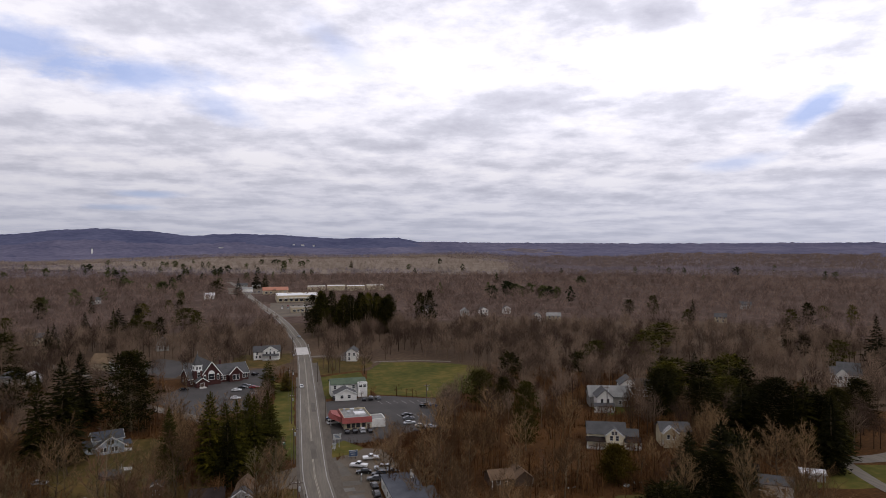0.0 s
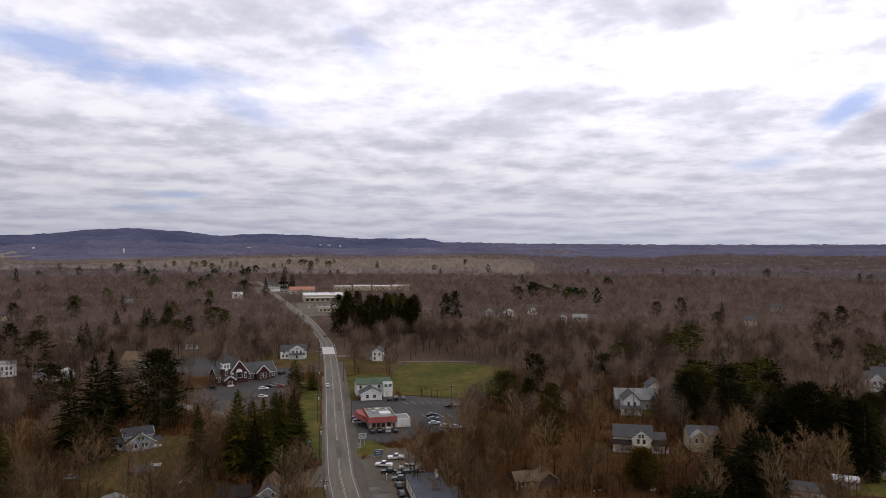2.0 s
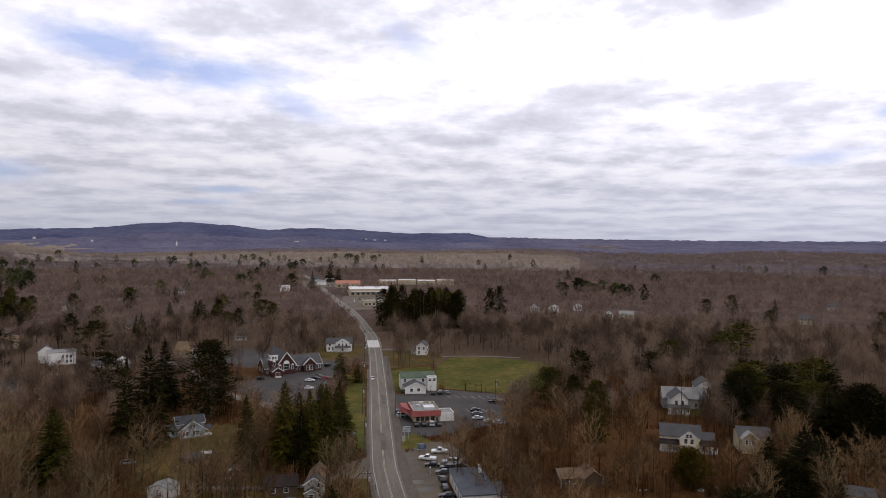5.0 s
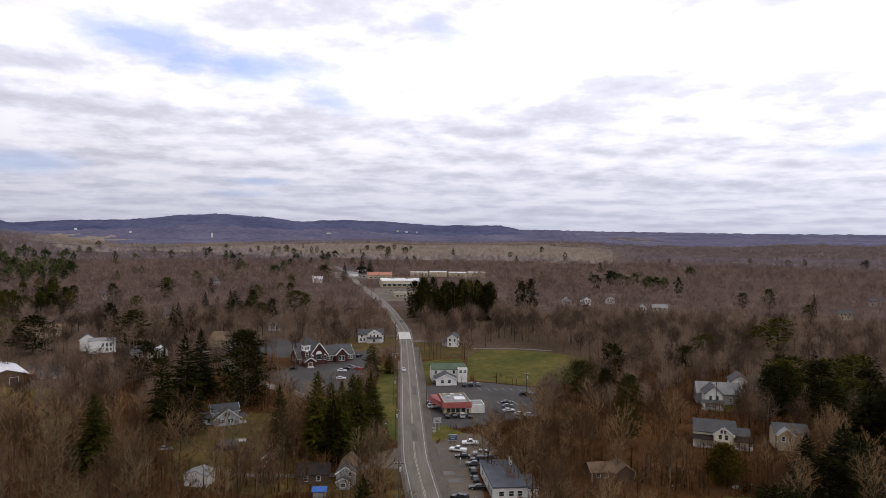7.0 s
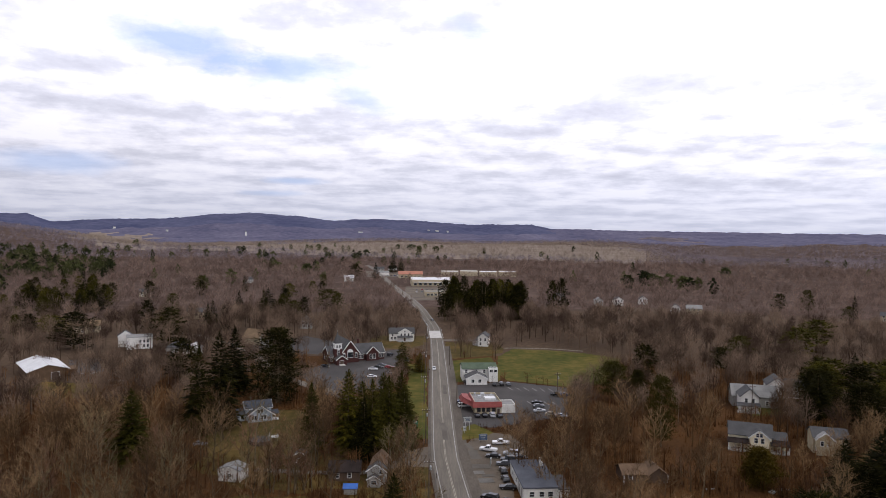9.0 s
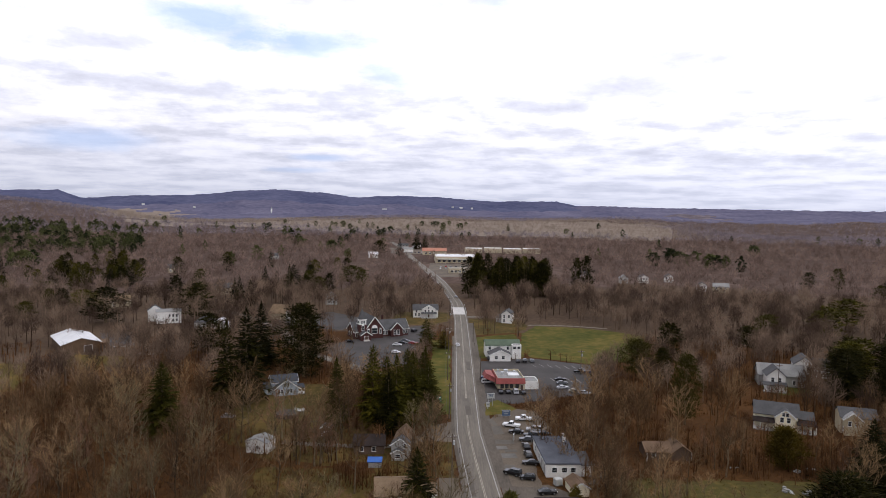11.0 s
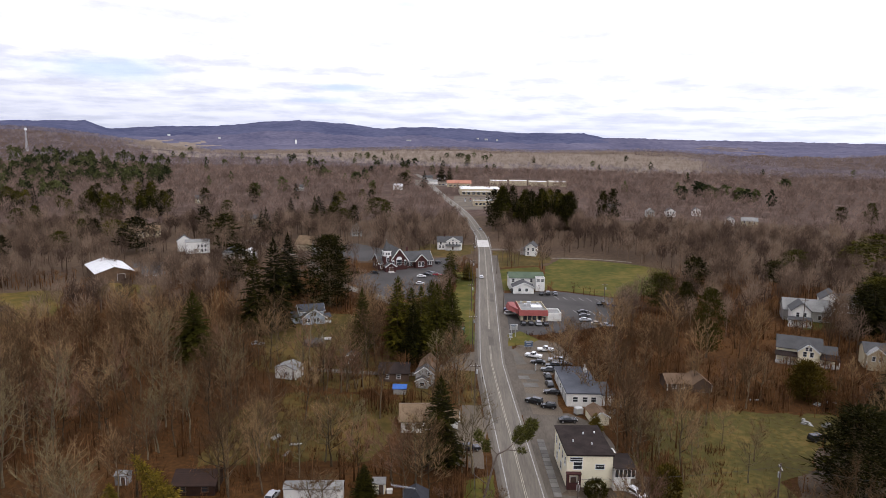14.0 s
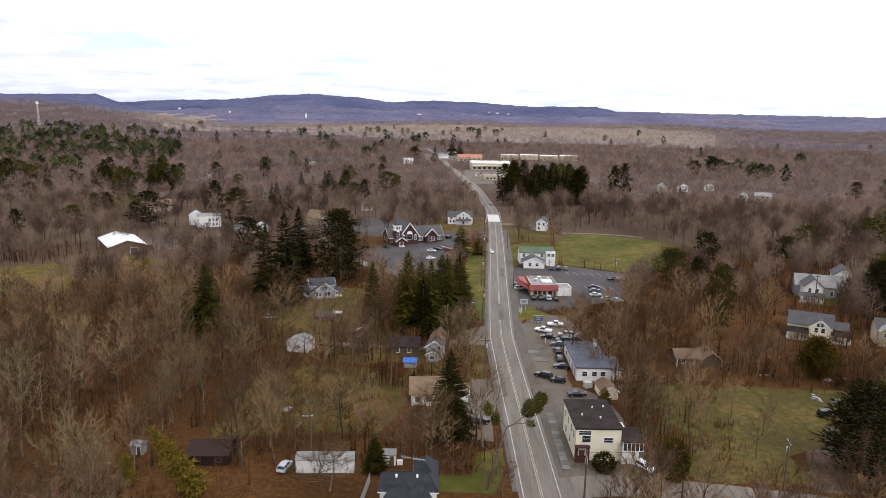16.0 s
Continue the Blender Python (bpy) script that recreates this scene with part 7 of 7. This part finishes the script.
sign = thing("direction_sign", -2.3, 208.0, 0, 4, "pair of green road direction signs on steel posts", "sign", "")
for dx in (-1.35, 1.35):
    part("post", boxes((dx - 0.05, 0, 0, dx + 0.05, 0.1, 3.3)), M_STEEL, sign)
for dx in (-0.95, 0.95):
    board = part("sign_board", boxes((dx - 0.9, -0.06, 1.4, dx + 0.9, -0.004, 3.3)), M_SIGNGREEN, sign, "green sign board")
    part("lettering", boxes(*[(dx - 0.7, -0.075, 1.75 + 0.5 * k, dx + 0.7 - 0.3 * (k % 2), -0.062, 1.93 + 0.5 * k) for k in range(3)]), M_TRIM, board)
car("hatch", "white", 30.6, 113.0, -55)
tagged(car("hatch", "silver", -32.8, 107.8, 83), "silver hatchback parked on bare ground by the trailer")
car("suv", "black", 1.2, 128.5, 20)
car("sedan", "silver", -62.0, 193.5, -5)
car("suv", "black", 74.5, 138.5, 20)
car("sedan", "white", 6.2, 300.0, 92, "cars on the road", 0.1)
car("sedan", "silver", 8.0, 462.0, 100, "cars on the road", 0.1)
for k in range(12):
    car(("sedan", "suv", "hatch")[k % 3], ("white", "silver", "red", "grey", "black")[k % 5], -4 + 5.2 * (k % 6), 668 + 22 * (k // 6), 90, "cars at the long store", 0.1)
for k in range(8):
    car(("sedan", "suv")[k % 2], ("white", "silver", "black", "blue")[k % 4], -48 + 4.6 * k, 890 + 2 * k, 80, "cars at the far forecourt", 0.1)

# ---- poles, wires and signs ----
POLES = []


def utility_pole(x, y, h=10.5, rz=0, arm=True):
    ob = thing("utility_pole", x, y, 0, rz, "weathered wooden utility pole with a cross-arm", "utility pole", "poles along the roads")
    part("pole", tube(bmesh.new(), (0, 0, 0), (0, 0, h), 0.17, 0.11, 8), M_POLE, ob)
    if arm:
        part("cross_arm", boxes((-1.2, -0.07, h - 0.9, 1.2, 0.07, h - 0.75)), M_POLE, ob)
        for u in (-1.05, -0.4, 0.4, 1.05):
            part("insulator", tube(bmesh.new(), (u, 0, h - 0.75), (u, 0, h - 0.55), 0.05, 0.04, 6), M_LAMP, ob)
        part("transformer", tube(bmesh.new(), (0.34, 0, h - 2.6), (0.34, 0, h - 1.7), 0.24, 0.24, 10), M_STEEL, ob, "grey steel transformer can")
    POLES.append((x, y, h))
    return ob


def wire(a, b, sag):
    bm = bmesh.new()
    rows = []
    across = Vector((b[1] - a[1], a[0] - b[0], 0)).normalized()
    for k in range(13):
        t = k / 12
        p = Vector(a).lerp(Vector(b), t) - Vector((0, 0, sag * 4 * t * (1 - t)))
        rows.append([bm.verts.new(p + (across * math.cos(w) + Vector((0, 0, 1)) * math.sin(w)) * 0.025) for w in (0.0, math.tau / 3, math.tau * 2 / 3)])
    for one, two in zip(rows, rows[1:]):
        for k in range(3):
            bm.faces.new((one[k], one[(k + 1) % 3], two[(k + 1) % 3], two[k]))
    bm.faces.new(rows[0])
    bm.faces.new(rows[-1][::-1])
    tagged(new("power_line", finish(bm, "power_line", M_WIRE)), "thin dark power line strung between poles", "cable", "power lines")


for px_, py_ in ((3.2, 62.0), (2.3, 152.0), (1.9, 196.0), (1.6, 240.0), (2.2, 288.0), (3.0, 336.0), (3.2, 384.0), (-2.0, 440.0), (-9.0, 500.0)):
    utility_pole(px_, py_)
for i in range(len(POLES) - 1):
    (ax, ay, ah), (bx, by, bh) = POLES[i], POLES[i + 1]
    for u in (-1.05, 1.05):
        wire((ax + u, ay, ah - 0.55), (bx + u, by, bh - 0.55), 0.8)
k0 = len(POLES)
for px_, py_ in ((18.2, 101.2), (52.6, 108.0), (88.0, 100.0)):
    utility_pole(px_, py_, 9.5, 80)
for i in range(k0, len(POLES) - 1):
    (ax, ay, ah), (bx, by, bh) = POLES[i], POLES[i + 1]
    wire((ax, ay, ah - 0.5), (bx, by, bh - 0.5), 0.6)
utility_pole(51.2, 250.8, 9.5, 10)
utility_pole(112.5, 226.0, 11.0, 10)
utility_pole(13.2, 240.0, 9.0, 0, False)
utility_pole(13.5, 310.0, 9.0, 0, False)


def board_sign(x, y, rz, w, h, z, face, label, legs=2, writing=0):
    ob = thing("sign", x, y, 0, rz, label, "sign")
    p = part("panel", boxes((-w / 2, -0.08, z, w / 2, 0.08, z + h)), face, ob)
    part("panel_frame", boxes((-w / 2 - 0.1, -0.1, z - 0.1, w / 2 + 0.1, 0.1, z - 0.004), (-w / 2 - 0.1, -0.1, z + h + 0.004, w / 2 + 0.1, 0.1, z + h + 0.1)), M_STEEL, p)
    for k in range(legs):
        u = (k + 0.5) / legs * w - w / 2
        part("post", boxes((u - 0.09, 0.081, 0, u + 0.09, 0.25, z + h)), M_POLE if face != M_SIGNWHITE else M_STEEL, ob)
    for k in range(writing):
        bw = w * (0.7, 0.5, 0.62)[k % 3]
        zz = z + h * (1 - (k + 0.8) / (writing + 0.6))
        part("bar", boxes((-bw / 2, -0.09, zz, bw / 2, -0.081, zz + h * 0.12)), M_SIGNBLUE if face == M_SIGNWHITE else M_SIGNWHITE, ob)


board_sign(-2.6, 207.8, 4, 3.6, 2.2, 0.5, M_SIGNGREEN, "large dark green roadside sign on posts", 2, 2)
board_sign(14.9, 209.0, 5, 2.4, 1.4, 2.6, M_SIGNWHITE, "white letter-board sign above a red base", 2, 3)
board_sign(13.8, 205.6, 0, 1.0, 1.2, 0.9, M_SIGNWHITE, "small white roadside sign on the grass island", 1, 1)
board_sign(18.6, 196.6, 4, 2.4, 1.6, 0.9, M_SIGNBLUE, "slate-blue sign by the forecourt", 2, 2)
board_sign(19.0, 178.0, 80, 1.2, 1.6, 0.1, M_SIGNWHITE, "white sandwich board on the forecourt", 1)

# communication tower on the west hill
tw = thing("radio_tower", -850.0, 1290.0, float(land(-850, 1290)), 0, "tall steel lattice radio tower on the hill", "tower")
for sx, sy in ((-1, -1), (1, -1), (1, 1), (-1, 1)):
    part("leg", tube(bmesh.new(), (sx * 1.8, sy * 1.8, 0), (sx * 0.5, sy * 0.5, 46), 0.25, 0.2, 5), M_STEEL, tw)
for k in range(9):
    w_ = 1.8 - 1.3 * k / 9
    bm = bmesh.new()
    for s in (-1, 1):
        tube(bm, (-w_, s * w_, 5.1 * k), (w_ * 0.92, s * w_ * 0.92, 5.1 * k + 5), 0.12, 0.12, 4)
        tube(bm, (s * w_, -w_, 5.1 * k), (s * w_ * 0.92, w_ * 0.92, 5.1 * k + 5), 0.12, 0.12, 4)
    part("brace", bm, M_STEEL, tw)
part("antenna", tube(bmesh.new(), (0, 0, 40), (0, 0, 44), 2.4, 2.4, 10), M_LAMP, tw, "white antenna drum")

# garden and yard clutter
st = thing("storage_tank", 26.0, 149.0, 0.05, 20, "white plastic bulk container beside the workshop", "container")
part("tank", boxes((-0.9, -0.7, 0.15, 0.9, 0.7, 1.6, 0.1)), M_SIGNWHITE, st)
part("pallet", boxes((-1, -0.8, 0, 1, 0.8, 0.15)), M_POLE, st)
for x_, y_, rz_ in ((35.5, 157.0, 10), (37.0, 154.0, 40), (36.4, 159.5, 70), (33.8, 149.8, 20), (83.0, 144.0, 30), (80.0, 146.0, 0), (76.0, 147.5, 50)):
    b_ = thing("scrap_pile", x_, y_, 0.05, rz_, "heap of pale scrap and boards", "scrap", "scrap heaps")
    part("scrap", boxes((-0.9, -0.6, 0, 0.7, 0.5, 0.35), (-0.5, -0.9, 0.352, 0.4, 0.3, 0.6), (0.3, 0.1, 0.352, 1.1, 0.7, 0.75)), M_FLATROOF, b_)
pool = thing("round_pool", -45.5, 196.0, 0.05, 0, "round covered garden pool behind the bungalow", "pool")
bm = tube(bmesh.new(), (0, 0, 0), (0, 0, 1.1), 3.2, 3.2, 24)
part("pool_wall", bm, M_POLE, pool)
part("pool_cover", tube(bmesh.new(), (0, 0, 1.104), (0, 0, 1.14), 3.05, 2.9, 24), M_LOT, pool, "dark pool cover")
deck = thing("garden_deck", -42.5, 199.0, 0.05, 0, "small grey wooden deck beside the pool", "deck")
part("deck_floor", boxes((-1.5, -1.2, 0.9, 1.5, 1.2, 1.05)), M_GREYWALL, deck)
for sx in (-1.4, 1.3):
    for sy in (-1.1, 1.0):
        part("post", boxes((sx, sy, 0, sx + 0.1, sy + 0.1, 2.0)), M_GREYWALL, deck)


# guard rails at the bridge deck
for side in (-4.2, 4.2):
    rail = thing("guard_rail", 8.8 + side, 386.0, 0.08, 0.5, "pale steel guard rail at the bridge deck", "guard rail", "guard rails")
    part("rail", boxes((-0.05, 0, 0.45, 0.05, 38, 0.8)), M_SIGNWHITE, rail)
    for k in range(10):
        part("post", boxes((0.051, k * 4.0 + 0.5, 0, 0.16, k * 4.0 + 0.62, 0.78)), M_STEEL, rail)

# board fence beside the hipped house
fence = thing("board_fence", -17.5, 97.0, 0, 88, "grey weathered board fence beside the hipped house", "fence")
for k in range(16):
    part("slat", boxes((k * 0.5, 0, 0, k * 0.5 + 0.42, 0.04, 1.8 + 0.05 * (k % 3))), M_GREYWALL, fence)
part("rail", boxes((0, 0.041, 0.4, 8.0, 0.09, 0.5)), M_GREYWALL, fence)
part("rail", boxes((0, 0.041, 1.3, 8.0, 0.09, 1.4)), M_GREYWALL, fence)

# pale logs, boards and drums lying in the wood and yards
for x_, y_, rz_, n_ in ((-34.0, 128.5, 10, 3), (-38.5, 131.5, 60, 4), (-56.5, 112.5, 15, 2), (-34.5, 124.5, 75, 2), (60.5, 165.0, 20, 4), (70.5, 160.5, 5, 3), (85.0, 158.5, 40, 5), (88.5, 160.0, 0, 4), (77.5, 147.0, 80, 3), (-140.5, 287.5, 8, 5), (-137.0, 288.2, 12, 4), (-124.0, 275.0, 10, 5), (-119.0, 274.0, 30, 4), (-112.0, 273.0, 0, 5)):
    pile = thing("board_pile", x_, y_, 0.02, rz_, "small pile of pale weathered boards on the ground", "boards", "board piles")
    for k in range(n_):
        part("board", boxes((-1.3 + 0.15 * k, 0.32 * k, 0.0 + 0.08 * (k % 2), 1.1 + 0.1 * k, 0.32 * k + 0.26, 0.07 + 0.08 * (k % 2))), M_SIGNWHITE if k % 2 else M_FLATROOF, pile)

# mail boxes along the road
for x_, y_ in ((4.2, 140.0), (4.4, 168.0), (2.9, 262.0), (13.6, 300.0)):
    mb = thing("mail_box", x_, y_, 0.08, 90, "small dark mail box on a wooden post", "mail box", "mail boxes")
    part("post", boxes((-0.05, -0.05, 0, 0.05, 0.05, 1.05)), M_POLE, mb)
    part("box", boxes((-0.25, -0.1, 1.054, 0.25, 0.1, 1.3, 0.03)), M_WIRE, mb)

# children's swing frame in a garden
sw = thing("swing_frame", -36.0, 184.0, 0.02, 20, "wooden garden swing frame with a red seat", "swing")
for sx in (-1.6, 1.6):
    for sy in (-0.9, 0.9):
        part("leg", tube(bmesh.new(), (sx, sy, 0), (sx, 0, 2.4), 0.06, 0.05, 6), M_POLE, sw)
part("beam", tube(bmesh.new(), (-1.8, 0, 2.4), (1.8, 0, 2.4), 0.07, 0.07, 6), M_POLE, sw)
for sx in (-0.6, 0.6):
    part("rope", tube(bmesh.new(), (sx, 0, 0.5), (sx, 0, 2.35), 0.02, 0.02, 4), M_WIRE, sw)
    part("seat", boxes((sx - 0.25, -0.12, 0.44, sx + 0.25, 0.12, 0.5)), M_REDROOF, sw, "red swing seat")

# slabs of the pavement beside the cream house
walk_way = tagged(new("pavement", finish(patch([(15.9, 111.5), (17.5, 111.5), (16.6, 135.0), (15.0, 135.0)], 0.06, 0.05, 3.0, 60), "pavement", M_APRON)), "narrow concrete pavement beside the cream house", "pavement", kind="structure")
slab_mesh = finish(boxes((-0.72, -0.78, 0, 0.72, 0.78, 0.12, 0.02)), "slab", M_SLAB)
for k in range(14):
    sl = part("slab", slab_mesh, None, walk_way)
    sl.matrix_basis = pose(16.7 - 0.062 * k, 112.4 + 1.65 * k, 0.064, 0, 0, 2.2)
